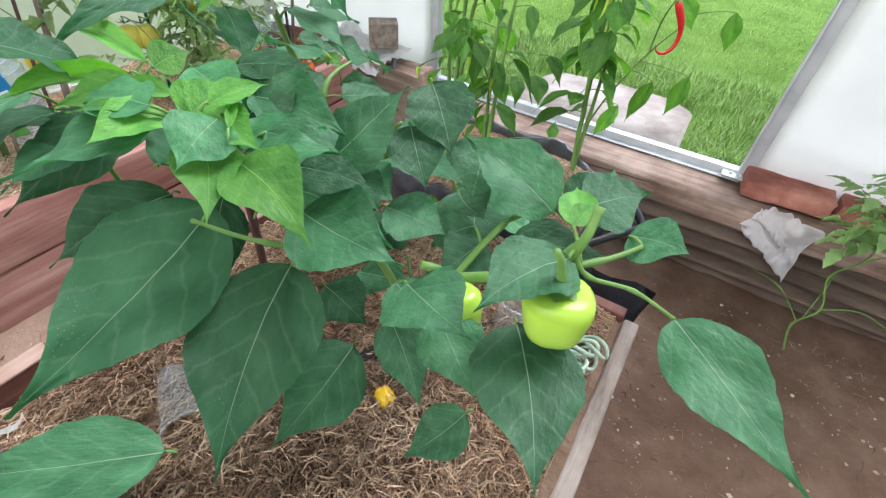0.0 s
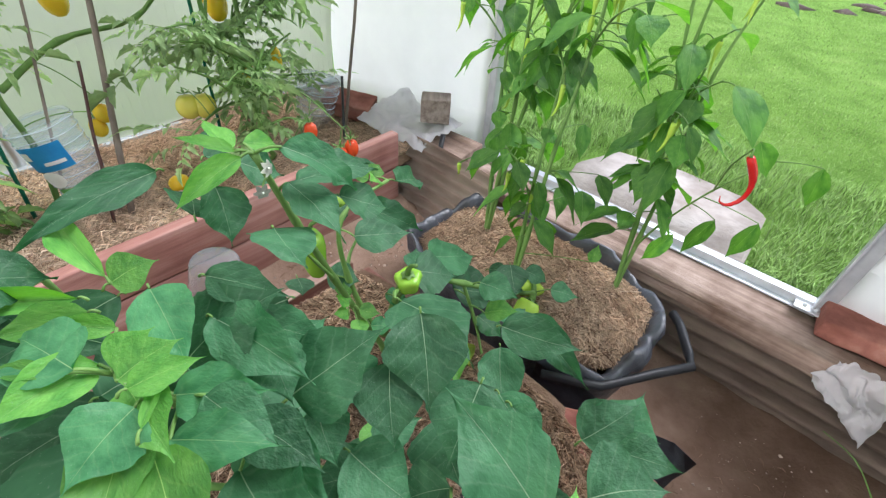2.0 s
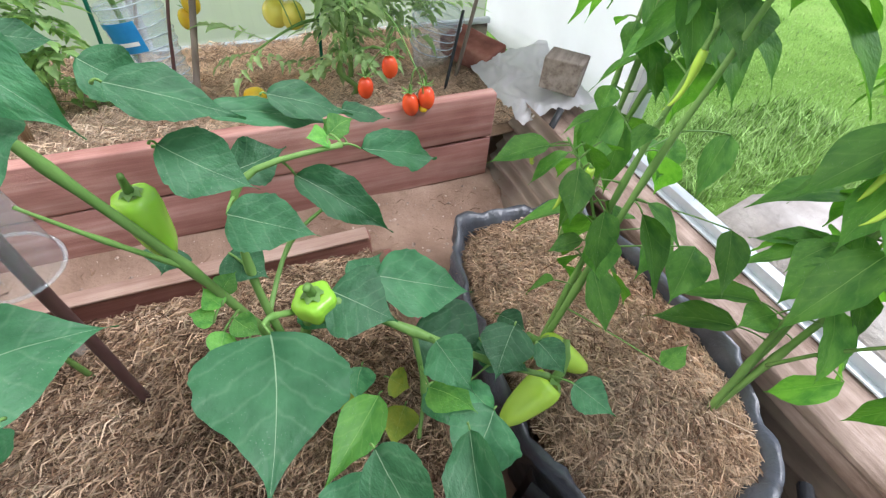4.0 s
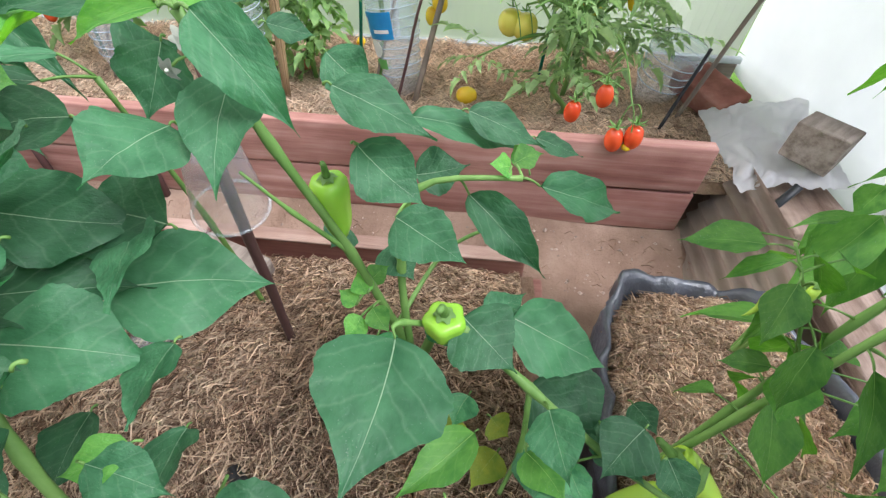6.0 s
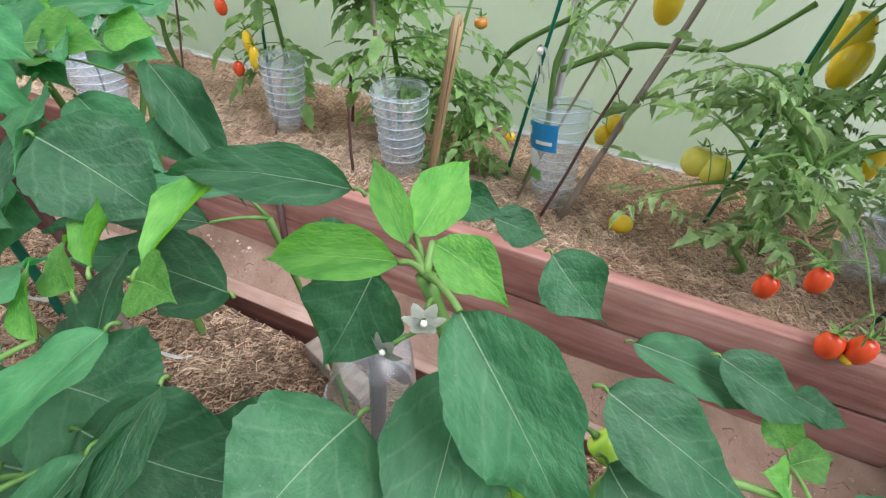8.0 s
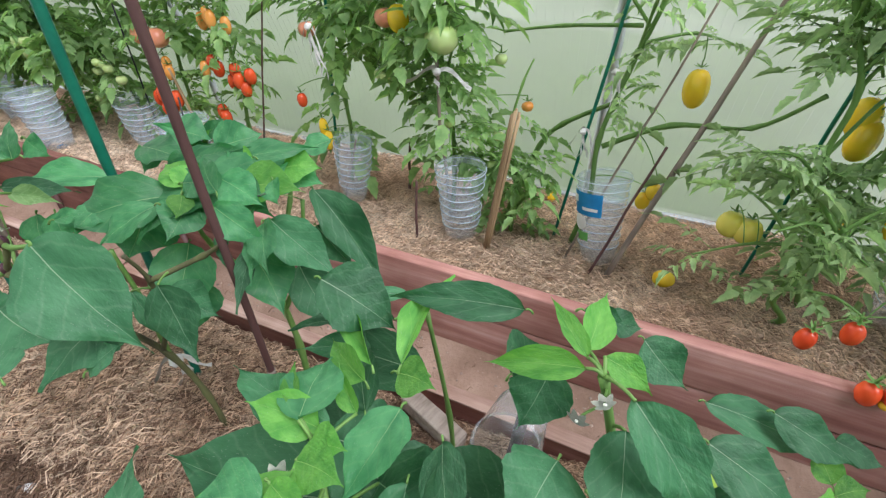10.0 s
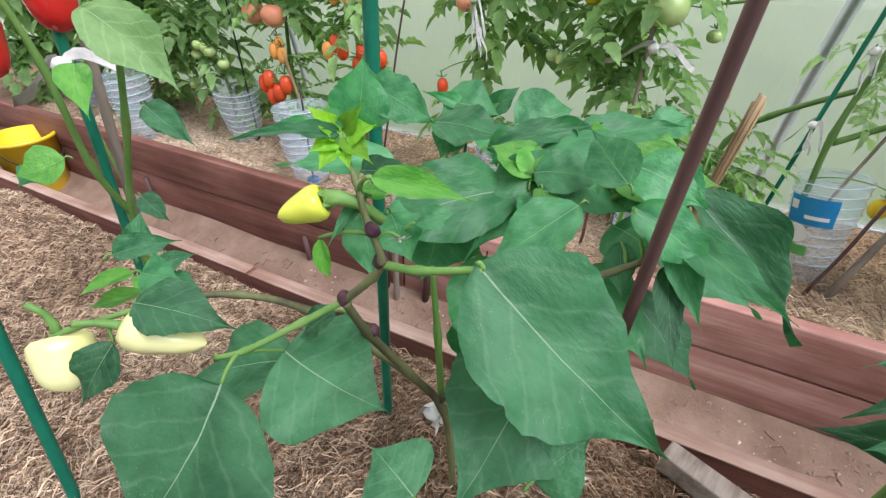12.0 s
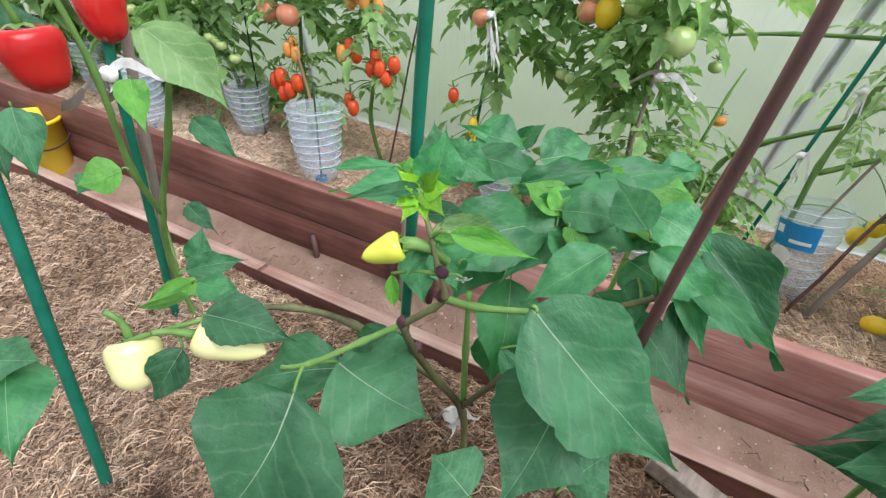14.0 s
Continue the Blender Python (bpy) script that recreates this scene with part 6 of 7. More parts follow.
for q, d in (((-0.466, 0.80, 0.95), (0.7, 0.3, 0.1)), ((-0.458, 0.785, 0.93), (0.8, -0.2, -0.1))):
    flower(p1, q, d, 0.85)
flower(p2, (-0.34, 0.57, 0.87), (0.3, -0.5, -0.6), 1.3)
flower(p3, (-0.40, 0.142, 0.965), (0.4, 0.3, -0.8), 0.7)
flower(p4, (-0.63, 0.30, 0.93), (0.5, 0.3, -0.6), 1.2)


# ---- chili plants in the tub ----
def chili(plant, p, ln, bend, m, yaw, label, r=0.0058, tilt=0.0):
    """A curved chili pod hanging from p."""
    bm = bmesh.new()
    pts, rr = [], []
    for i in range(13):
        u = i / 12
        if i:
            th = tilt + bend * 2.2 * (u - 0.5 / 12) ** 2.6
            pts.append((pts[-1][0] + ln / 12 * math.sin(th), 0, pts[-1][2] - ln / 12 * math.cos(th)))
        else:
            pts.append((0, 0, 0))
        rr.append(max(0.0006, r * (1 - u ** 2.5) * (0.85 + 0.15 * math.sin(u * 9))))
    tube(bm, pts, rr, 10)
    ob = part("chili", bm, m, plant.ob, label)
    ob.matrix_basis = Matrix.Translation(p) @ Matrix.Rotation(yaw, 4, "Z")
    bm = bmesh.new()
    q = plant.node(p)
    tube(bm, curve_pts(q, p, 0.008, 5), [0.0016] * 5 + [0.0035], 6)
    part("chili_stalk", bm, M_STEM, plant.ob)


def chili_plant(base, tops, label, seed, n_leaf):
    pl = Plant("chili_plant", label, "chili plant", "chili plants")
    rnd = random.Random(seed)
    b = Vector(base)
    for tpt in tops:
        tpt = Vector(tpt)
        mid = b.lerp(tpt, 0.45) + Vector((rnd.uniform(-0.02, 0.02), rnd.uniform(-0.02, 0.02), 0.03))
        pl.branch([b, b.lerp(mid, 0.5), mid, mid.lerp(tpt, 0.55) + Vector((rnd.uniform(-0.02, 0.02), rnd.uniform(-0.02, 0.02), 0.01)), tpt], 0.0062, 0.002)
        for _ in range(2):
            s = b.lerp(tpt, rnd.uniform(0.4, 0.85))
            s = min(pl.sk, key=lambda q: (q - s).length)
            e = s + Vector((rnd.uniform(-0.1, 0.1), rnd.uniform(-0.1, 0.07), rnd.uniform(0.05, 0.14)))
            pl.branch([s, s.lerp(e, 0.5) + Vector((0, 0, 0.015)), e], 0.0025, 0.0013)
    zlo = b.z + 0.2
    nodes = [q for q in pl.sk if q.z > zlo]
    for _ in range(n_leaf):
        q = rnd.choice(nodes)
        a = rnd.uniform(0, 2 * math.pi)
        out = Vector((math.cos(a), math.sin(a), 0))
        bs = q + out * rnd.uniform(0.015, 0.045) + Vector((0, 0, rnd.uniform(-0.01, 0.012)))
        ln = rnd.uniform(0.06, 0.14)
        tp = bs + out * ln * rnd.uniform(0.2, 0.85) + Vector((0, 0, -ln * rnd.uniform(0.25, 0.95)))
        leaf(pl.ob, bs, tp, ln * rnd.uniform(0.36, 0.5), (out * 0.8 + Vector((0, 0, 0.5))), CHILI, q, 0.0012)
    for _ in range(max(3, n_leaf // 6)):
        q = rnd.choice([v for v in nodes if v.z > b.z + 0.3] or nodes)
        chili(pl, q + Vector((rnd.uniform(-0.03, 0.03), rnd.uniform(-0.03, 0.03), -0.01)), rnd.uniform(0.05, 0.08), rnd.uniform(-0.5, 0.6), M_PGREEN, rnd.uniform(0, 6), "light green curved chili pod")
    return pl


c1 = chili_plant((-0.625, 1.505, 0.335), [(-0.70, 1.60, 1.15), (-0.60, 1.52, 1.25), (-0.52, 1.60, 1.2)], "tall chili plant with narrow hanging leaves and green pods", 3, 80)
c2 = chili_plant((-0.415, 1.325, 0.34), [(-0.45, 1.5, 1.2), (-0.50, 1.54, 1.1)], "tall chili plant with narrow hanging leaves and green pods", 5, 62)
c3 = chili_plant((-0.23, 1.575, 0.335), [(-0.28, 1.6, 1.15), (-0.2, 1.62, 1.1), (-0.24, 1.56, 0.95), (-0.34, 1.62, 1.2)], "chili plant with narrow leaves and one red pod", 8, 66)
c3.branch([(-0.225, 1.57, 0.52), (-0.19, 1.56, 0.62), (-0.13, 1.55, 0.74), (-0.062, 1.55, 0.835)], 0.003, 0.0013)
c3.branch([(-0.13, 1.55, 0.74), (-0.12, 1.50, 0.82), (-0.10, 1.455, 0.878)], 0.002, 0.0012)
chili(c3, (-0.095, 1.44, 0.872), 0.145, -1.75, M_PRED, 0.7, "glossy red curved chili pod", 0.0075, 0.6)
for bs, tp, w in (((-0.1, 1.55, 0.86), (-0.06, 1.545, 0.80), 0.04), ((0.005, 1.55, 0.85), (0.015, 1.55, 0.77), 0.034), ((-0.03, 1.55, 0.71), (-0.05, 1.54, 0.61), 0.036),
                  ((-0.1, 1.55, 0.68), (-0.13, 1.54, 0.57), 0.036), ((-0.16, 1.56, 0.6), (-0.2, 1.55, 0.5), 0.036)):
    leaf(c3.ob, bs, tp, w, (0.2, -0.9, 0.3), CHILI, c3.node(bs), 0.001)
for bs, tp, w in (((-0.588, 1.486, 0.742), (-0.544, 1.408, 0.638), 0.051),
                  ((-0.530, 1.494, 0.914), (-0.541, 1.429, 0.843), 0.034),
                  ((-0.492, 1.515, 0.742), (-0.462, 1.480, 0.692), 0.039),
                  ((-0.430, 1.513, 0.620), (-0.395, 1.450, 0.563), 0.044),
                  ((-0.374, 1.505, 0.639), (-0.331, 1.449, 0.585), 0.057),
                  ((-0.350, 1.510, 0.693), (-0.292, 1.469, 0.640), 0.040),
                  ((-0.412, 1.499, 0.797), (-0.381, 1.453, 0.731), 0.038),
                  ((-0.274, 1.417, 0.532), (-0.277, 1.448, 0.566), 0.030),
                  ((-0.587, 1.495, 0.848), (-0.551, 1.488, 0.801), 0.035)):
    leaf(c2.ob, bs, tp, w, (0.5, -0.3, 0.7), CHILI, c2.node(bs), 0.0011)
chili(c1, (-0.70, 1.44, 0.60), 0.055, 0.9, M_PGREEN, 2.2, "light green curved chili pod", 0.006)


# ---- tomato plants along the wall ----
def compound_leaf(seed, curl, broad, m):
    """A tomato leaf: a rachis with five to nine curled leaflets, of length 1 along x."""
    rnd = random.Random(seed)
    bm = bmesh.new()
    uvl = bm.loops.layers.uv.new("UVMap")
    tube(bm, [(0, 0, 0), (0.35, 0, 0.03), (0.7, 0, -0.02), (0.9, 0, -0.1)], [0.012, 0.01, 0.008, 0.005], 5)

    def leaflet(p, ang, ln, tilt):
        nl, nw = 8, 4
        grid = []
        c, s = math.cos(ang), math.sin(ang)
        roll = rnd.uniform(0.2, 1.0) * curl
        for i in range(nl + 1):
            u = i / nl
            w = broad * ln * (math.sin(math.pi * u ** 0.75) ** 0.8) + 0.004
            if i % 2:
                w *= 0.74
            row = []
            for j in range(nw + 1):
                t = (j - nw / 2) / (nw / 2)
                x, y, z = u * ln, t * w * (1 - 0.35 * roll), -tilt * u * u * ln + abs(t) ** 1.5 * w * roll * 2.0
                row.append((bm.verts.new((p[0] + x * c - y * s, p[1] + x * s + y * c, p[2] + z)), (u, 0.5 + t * 0.3)))
            grid.append(row)
        for i in range(nl):
            for j in range(nw):
                q = (grid[i][j], grid[i + 1][j], grid[i + 1][j + 1], grid[i][j + 1])
                f = bm.faces.new([v for v, _ in q])
                for lp, (_, uv) in zip(f.loops, q):
                    lp[uvl].uv = uv
    for x in (0.22, 0.4, 0.58, 0.76):
        for sd in (-1, 1):
            leaflet((x + rnd.uniform(-0.03, 0.03), 0, 0.02), sd * rnd.uniform(0.7, 1.3), rnd.uniform(0.16, 0.34) * (0.7 if x < 0.3 else 1), rnd.uniform(0.2, 0.9))
    leaflet((0.88, 0, -0.1), rnd.uniform(-0.2, 0.2), rnd.uniform(0.35, 0.45), rnd.uniform(0.3, 0.9))
    return mesh_of(bm, "tomato_leaf", m)


TLEAF = [compound_leaf(i, 0.3 + 0.3 * (i % 3), 0.33, M_TOMLEAF) for i in range(9)]
TCURLED = [compound_leaf(20 + i, 0.7 + 0.35 * (i % 3), 0.27, M_TOMCURL) for i in range(8)]


FRONT = Vector((1, -0.3, 0.42)).normalized()


def tomato_plant(base, top, seed, n, spread, zlo, zhi, label, size=(0.1, 0.17), drop=-0.65, bare=(), arms=7, thick=0.0085, pool=None):
    """A tied-up tomato plant; bare names the fruits round which no leaf hangs."""
    pl = Plant("tomato_plant", label, "tomato plant", "tomato plants")
    rnd = random.Random(seed)
    b, tp = Vector(base), Vector(top)
    k = 6
    pts = [b.lerp(tp, i / k) + (Vector((rnd.uniform(-1, 1), rnd.uniform(-1, 1), 0)) * 0.03 if 0 < i < k else Vector()) for i in range(k + 1)]
    pl.branch(pts, thick, thick * 0.6)
    for _ in range(arms):
        s = rnd.choice(pl.sk[6:31])
        e = s + Vector((rnd.uniform(-0.16, 0.2), rnd.uniform(-spread, spread), rnd.uniform(-0.02, 0.22)))
        pl.branch([s, s.lerp(e, 0.5) + Vector((0, 0, 0.03)), e], thick * 0.62, thick * 0.28)
    nodes = [q for q in pl.sk if zlo < q.z < zhi] or pl.sk
    for _ in range(int(n * 1.3)):
        q = rnd.choice(nodes)
        a = rnd.uniform(0, 2 * math.pi)
        out = Vector((math.cos(a) * 0.8, math.sin(a), 0))
        ln = rnd.uniform(*size) * 1.3
        e = q + out * ln + Vector((0, 0, rnd.uniform(drop, 0.25) * ln))
        if any((c - Vector(f)).dot(FRONT) > -0.05 and (c - Vector(f)).cross(FRONT).length < 0.1 for f in bare for c in (e, q.lerp(e, 0.6), q.lerp(e, 0.3))):
            continue
        if e.x < -1.86:
            e.x = -1.86 + rnd.uniform(0, 0.06)
        m = leaf_at(q, e, (e - q).length * rnd.uniform(0.8, 1.05), (rnd.uniform(-0.3, 0.3), rnd.uniform(-0.3, 0.3), 1))
        piece("leaf", rnd.choice(pool or TLEAF), m, pl.ob)
    return pl


def fruits(pl, kind, label, spots, s=1.0):
    """Fruits of one kind on their stalks."""
    for i, p in enumerate(spots):
        p = Vector(p)
        ob = hang(pl.ob, "tomato", TOM[kind], p, (0.08 * math.sin(i * 2.1), 0.08 * math.cos(i * 1.7), -1), SEPAL, label, i * 1.1, s)
        q = pl.node(p + Vector((0, 0, 0.05)))
        bm = bmesh.new()
        tube(bm, curve_pts(q, p + Vector((0.006, 0, 0.02)), 0.015, 6), 0.0016, 6)
        part("fruit_stalk", bm, M_STEM, pl.ob)


t1 = tomato_plant((-1.50, 1.26, 0.36), (-1.50, 1.34, 1.4), 11, 300, 0.33, 0.5, 1.3, "tomato plant with curled leaves and yellow fruit by the end wall", (0.08, 0.145), -0.6, ((-1.47, 1.11, 0.59), (-1.59, 1.27, 0.88), (-1.46, 1.38, 0.7)), 20, pool=TCURLED)
fruits(t1, "pale", "large yellowing green tomato", [(-1.47, 1.112, 0.637), (-1.485, 1.075, 0.642)], 1.0)
fruits(t1, "yellow_plum", "large ripe yellow plum tomato", [(-1.60, 1.262, 0.945), (-1.585, 1.28, 0.90)], 0.95)
fruits(t1, "yellow_long", "long yellow tomato", [(-1.46, 1.38, 0.73), (-1.45, 1.27, 0.72)])
fruits(t1, "pale", "green tomato", [(-1.52, 1.3, 0.66)], 0.55)
t1.branch([(-1.46, 1.27, 0.60), (-1.38, 1.28, 0.66), (-1.25, 1.33, 0.65), (-1.066, 1.335, 0.6)], 0.003, 0.0016)
fruits(t1, "red_plum", "small ripe red plum tomato", [(-1.066, 1.318, 0.545), (-1.066, 1.36, 0.557), (-1.2, 1.245, 0.532), (-1.2, 1.308, 0.58)], 1.15)
fruits(t1, "yellow", "small yellowing tomato", [(-1.058, 1.35, 0.513)], 0.5)
fruits(t1, "yellow_plum", "ripe yellow tomato", [(-1.5, 1.15, 1.25), (-1.45, 1.3, 1.2)], 0.9)
t2 = tomato_plant((-1.56, 0.66, 0.36), (-1.62, 0.78, 1.5), 12, 35, 0.3, 0.7, 1.5, "sparse tomato plant with bare stems and yellow fruit", (0.08, 0.13), pool=TCURLED)
t2.branch([(-1.58, 0.69, 0.72), (-1.62, 0.86, 0.80), (-1.6, 1.05, 0.83), (-1.52, 1.15, 0.95)], 0.0085, 0.005)
t2.branch([(-1.60, 0.7, 0.85), (-1.66, 0.55, 0.74), (-1.70, 0.48, 0.64), (-1.6, 0.44, 0.5), (-1.58, 0.42, 0.4)], 0.007, 0.009)
t2.branch([(-1.61, 0.72, 1.05), (-1.7, 0.5, 1.02), (-1.75, 0.3, 0.98)], 0.006, 0.004)
fruits(t2, "yellow_plum", "ripe yellow tomato", [(-1.65, 0.89, 0.955)], 0.95)
fruits(t2, "yellow_pear", "ripe orange-yellow tomato", [(-1.548, 0.865, 0.65), (-1.56, 0.845, 0.61)], 0.75)
t3 = tomato_plant((-1.60, 0.20, 0.36), (-1.50, 0.16, 1.4), 13, 105, 0.24, 0.45, 1.3, "tomato plant with grey-green leaves and a large pale green tomato", (0.1, 0.17))
fruits(t3, "green_big", "large pale green tomato", [(-1.40, 0.23, 1.045)], 0.92)
fruits(t3, "green", "small green tomato", [(-1.5, -0.03, 0.88), (-1.49, 0.0, 0.875), (-1.5, 0.02, 0.865), (-1.52, 0.04, 0.85), (-1.56, 0.37, 0.72), (-1.57, 0.4, 0.63), (-1.55, 0.36, 0.62), (-1.5, 0.22, 0.76), (-1.58, 0.35, 0.95)])
fruits(t3, "orange", "ripening orange tomato", [(-1.682, 0.423, 0.79)])
fruits(t3, "pink", "ripening tomato", [(-1.5, 0.0, 1.06)], 0.8)
fruits(t3, "yellow_pear", "yellow ripening tomato", [(-1.49, 0.05, 1.075)], 1.1)
fruits(t3, "green_big", "olive green tomato", [(-1.5, 0.12, 1.09)], 0.75)
t4 = tomato_plant((-1.62, -0.28, 0.36), (-1.6, -0.28, 1.45), 14, 77, 0.2, 0.5, 1.4, "leafy tomato plant with few red and yellow fruit", (0.1, 0.17))
fruits(t4, "yellow_long", "yellow long tomato", [(-1.5, -0.29, 0.68), (-1.49, -0.26, 0.64)])
fruits(t4, "red_plum", "red plum tomato", [(-1.5, -0.37, 0.76), (-1.51, -0.36, 0.57)])
fruits(t4, "pink", "pink ripening tomato", [(-1.5, -0.3, 1.0)], 0.7)
t5 = tomato_plant((-1.60, -0.72, 0.36), (-1.58, -0.7, 1.45), 15, 80, 0.18, 0.55, 1.4, "tomato plant with hanging red plum tomatoes", (0.09, 0.15))
fruits(t5, "red_plum", "red plum tomato", [(-1.5, -0.78, 0.85), (-1.5, -0.75, 0.83), (-1.5, -0.67, 0.83), (-1.49, -0.65, 0.80), (-1.5, -0.63, 0.77), (-1.5, -0.69, 0.79), (-1.5, -0.79, 0.66), (-1.49, -0.77, 0.64), (-1.5, -0.6, 0.82)], 1.2)
fruits(t5, "orange_plum", "orange plum tomato", [(-1.48, -0.72, 1.02), (-1.47, -0.69, 1.01), (-1.48, -0.75, 1.0), (-1.5, -0.66, 0.99), (-1.48, -0.80, 0.83)], 1.1)
t6 = tomato_plant((-1.58, -1.08, 0.36), (-1.56, -1.05, 1.45), 16, 70, 0.18, 0.5, 1.4, "tomato plant with pink and orange fruit clusters", (0.09, 0.15))
fruits(t6, "pink", "large pink tomato", [(-1.50, -1.137, 0.925), (-1.49, -1.03, 0.925)], 1.05)
fruits(t6, "orange_plum", "orange plum tomato", [(-1.48, -1.05, 0.80), (-1.48, -1.01, 0.79), (-1.49, -1.03, 0.82)], 1.05)
fruits(t6, "red_plum", "red plum tomato", [(-1.48, -1.13, 0.68), (-1.48, -1.09, 0.64), (-1.47, -1.05, 0.66), (-1.48, -1.02, 0.69), (-1.48, -1.10, 0.70)], 1.4)
t7 = tomato_plant((-1.60, -1.5, 0.36), (-1.58, -1.48, 1.45), 17, 190, 0.24, 0.45, 1.4, "dense dark tomato plant with green fruit", (0.12, 0.19))
fruits(t7, "green", "small green tomato", [(-1.45, -1.42, 0.78), (-1.46, -1.39, 0.77), (-1.45, -1.36, 0.76), (-1.46, -1.45, 0.74), (-1.45, -1.5, 0.62), (-1.45, -1.3, 0.72)], 1.2)
t8 = tomato_plant((-1.58, -2.0, 0.36), (-1.55, -2.0, 1.45), 18, 220, 0.28, 0.4, 1.4, "dense dark tomato plant with green fruit", (0.13, 0.2))
fruits(t8, "green", "small green tomato", [(-1.40, -1.85, 0.84), (-1.41, -1.82, 0.83), (-1.4, -1.79, 0.84), (-1.41, -1.88, 0.82), (-1.4, -1.8, 0.79), (-1.4, -1.9, 0.6), (-1.42, -1.84, 0.61)], 1.3)
tomato_plant((-1.5, -2.6, 0.36), (-1.5, -2.6, 1.45), 19, 220, 0.34, 0.38, 1.4, "dense dark tomato plant at the far end", (0.14, 0.22))
tomato_plant((-1.55, 0.45, 0.36), (-1.6, 0.40, 0.75), 20, 38, 0.15, 0.4, 0.8, "low side shoot of a tomato plant", (0.08, 0.14))
tomato_plant((-1.40, 1.22, 0.36), (-1.34, 1.25, 0.72), 23, 34, 0.2, 0.42, 0.8, "low curled side shoot of a tomato plant", (0.07, 0.12), -0.6, ((-1.2, 1.22, 0.51), (-1.22, 1.29, 0.54), (-1.47, 1.11, 0.59)), 9, pool=TCURLED)
tomato_plant((-1.50, 1.33, 0.36), (-1.42, 1.06, 1.3), 29, 125, 0.2, 0.66, 1.35, "tall leafy tomato plant leaning over the label bottle", (0.07, 0.125), -0.6, ((-1.47, 1.11, 0.59), (-1.59, 1.27, 0.88)), 12, pool=TCURLED)
# low seedling by the end wall on the other side
tomato_plant((0.52, 1.62, 0.0), (0.47, 1.60, 0.58), 21, 24, 0.05, 0.44, 0.62, "small tomato plant by the doorway", (0.07, 0.11), -0.4, (), 4, 0.003)


# ---- stakes, canes and sticks ----
def sleeved_stake():
    """A brown stake pushed into a grey sleeve just above the hay."""
    st = thing("brown_stake", "brown painted round stake in a grey sleeve in the bed", "plant stake", "plant stakes")
    a, b = Vector((-0.572, 0.292, 0.30)), Vector((-0.518, 0.317, 1.42))
    for nm, u0, u1, r, m in (("pole", 0.16, 1.0, 0.006, M_BROWN), ("lower_pole", 0.0, 0.24, 0.0048, M_BROWN), ("sleeve", 0.235, 0.29, 0.0075, M_GREYSTK)):
        bm = bmesh.new()
        tube(bm, curve_pts(a.lerp(b, u0), a.lerp(b, u1), 0, 10, 0.003 if nm == "pole" else 0.0, 2.1), r, 10)
        part(nm, bm, m, st)


sleeved_stake()
rod("brown_stake", "brown ribbed stake beside the pepper plant", "plant stake", (-0.553, 0.712, 0.33), (-0.53, 0.735, 0.80), 0.0075, M_BROWN, "plant stakes", wob=0.002)
for a, b in (((-0.606, -0.037, 0.3), (-0.621, -0.01, 1.35)), ((-0.568, -0.65, 0.33), (-0.605, -0.56, 1.2)), ((-0.232, -0.385, 0.33), (-0.40, -0.48, 1.25))):
    rod("green_stake", "dark green plastic garden stake", "plant stake", a, b, 0.0085, M_GREENSTK, "green stakes", wob=0.002)
rod("dark_stake", "dark round stake beside a green stake", "plant stake", (-0.62, -0.72, 0.33), (-0.66, -0.60, 1.15), 0.009, M_GREYSTK, "plant stakes")
rod("green_stake", "thin green stake in the side bed", "plant stake", (-1.56, 0.60, 0.36), (-1.63, 0.70, 1.4), 0.0055, M_GREENSTK, "green stakes", wob=0.004)
rod("green_stake", "thin green stake in the side bed", "plant stake", (-1.60, -0.33, 0.36), (-1.58, -0.25, 1.4), 0.0055, M_GREENSTK, "green stakes", wob=0.004)
rod("green_stake", "thin green stake in the side bed", "plant stake", (-1.61, 1.19, 0.36), (-1.64, 1.26, 1.4), 0.0055, M_GREENSTK, "green stakes", wob=0.004)
rod("stick", "grey weathered leaning stick", "stick", (-1.42, 0.80, 0.36), (-1.66, 1.08, 1.35), 0.0095, M_GREYSTK, "sticks", 0.006, 0.02)
rod("stick", "thin grey weathered leaning stick", "stick", (-1.46, 0.66, 0.36), (-1.72, 0.95, 1.35), 0.0045, M_GREYSTK, "sticks", 0.003, 0.012)
rod("stick", "brown thin stick through the bottle", "stick", (-1.41, 0.75, 0.37), (-1.50, 0.86, 0.78), 0.005, M_BROWN, "sticks", 0.004, 0.008)
rod("stick", "dry cane at the end wall", "stick", (-1.40, 1.58, 0.36), (-1.44, 1.78, 1.15), 0.0065, M_GREYSTK, "sticks", 0.005, 0.008)
rod("stick", "short black rod by the brick", "stick", (-1.30, 1.50, 0.36), (-1.415, 1.605, 0.59), 0.005, M_HOSE, "sticks")
rod("stick", "grey bark stick behind the green tomato", "stick", (-1.5, 0.24, 0.36), (-1.405, 0.21, 1.0), 0.006, M_GREYSTK, "sticks", 0.005, 0.015)
rod("stick", "dark short stick in the side bed", "stick", (-1.35, 0.17, 0.37), (-1.34, 0.18, 0.6), 0.005, M_BROWN, "sticks", 0.004, 0.006)
rod("stick", "dark short stick in the side bed", "stick", (-1.66, -0.02, 0.36), (-1.64, 0.0, 0.6), 0.006, M_BROWN, "sticks", 0.005, 0.006)
rod("stick", "dark rod through the bottle", "stick", (-1.30, -0.79, 0.37), (-1.35, -0.83, 0.72), 0.0035, M_HOSE, "sticks")
rod("stick", "thin dark rod beside the bottle", "stick", (-1.52, -1.28, 0.37), (-1.53, -1.3, 1.1), 0.0035, M_HOSE, "sticks")
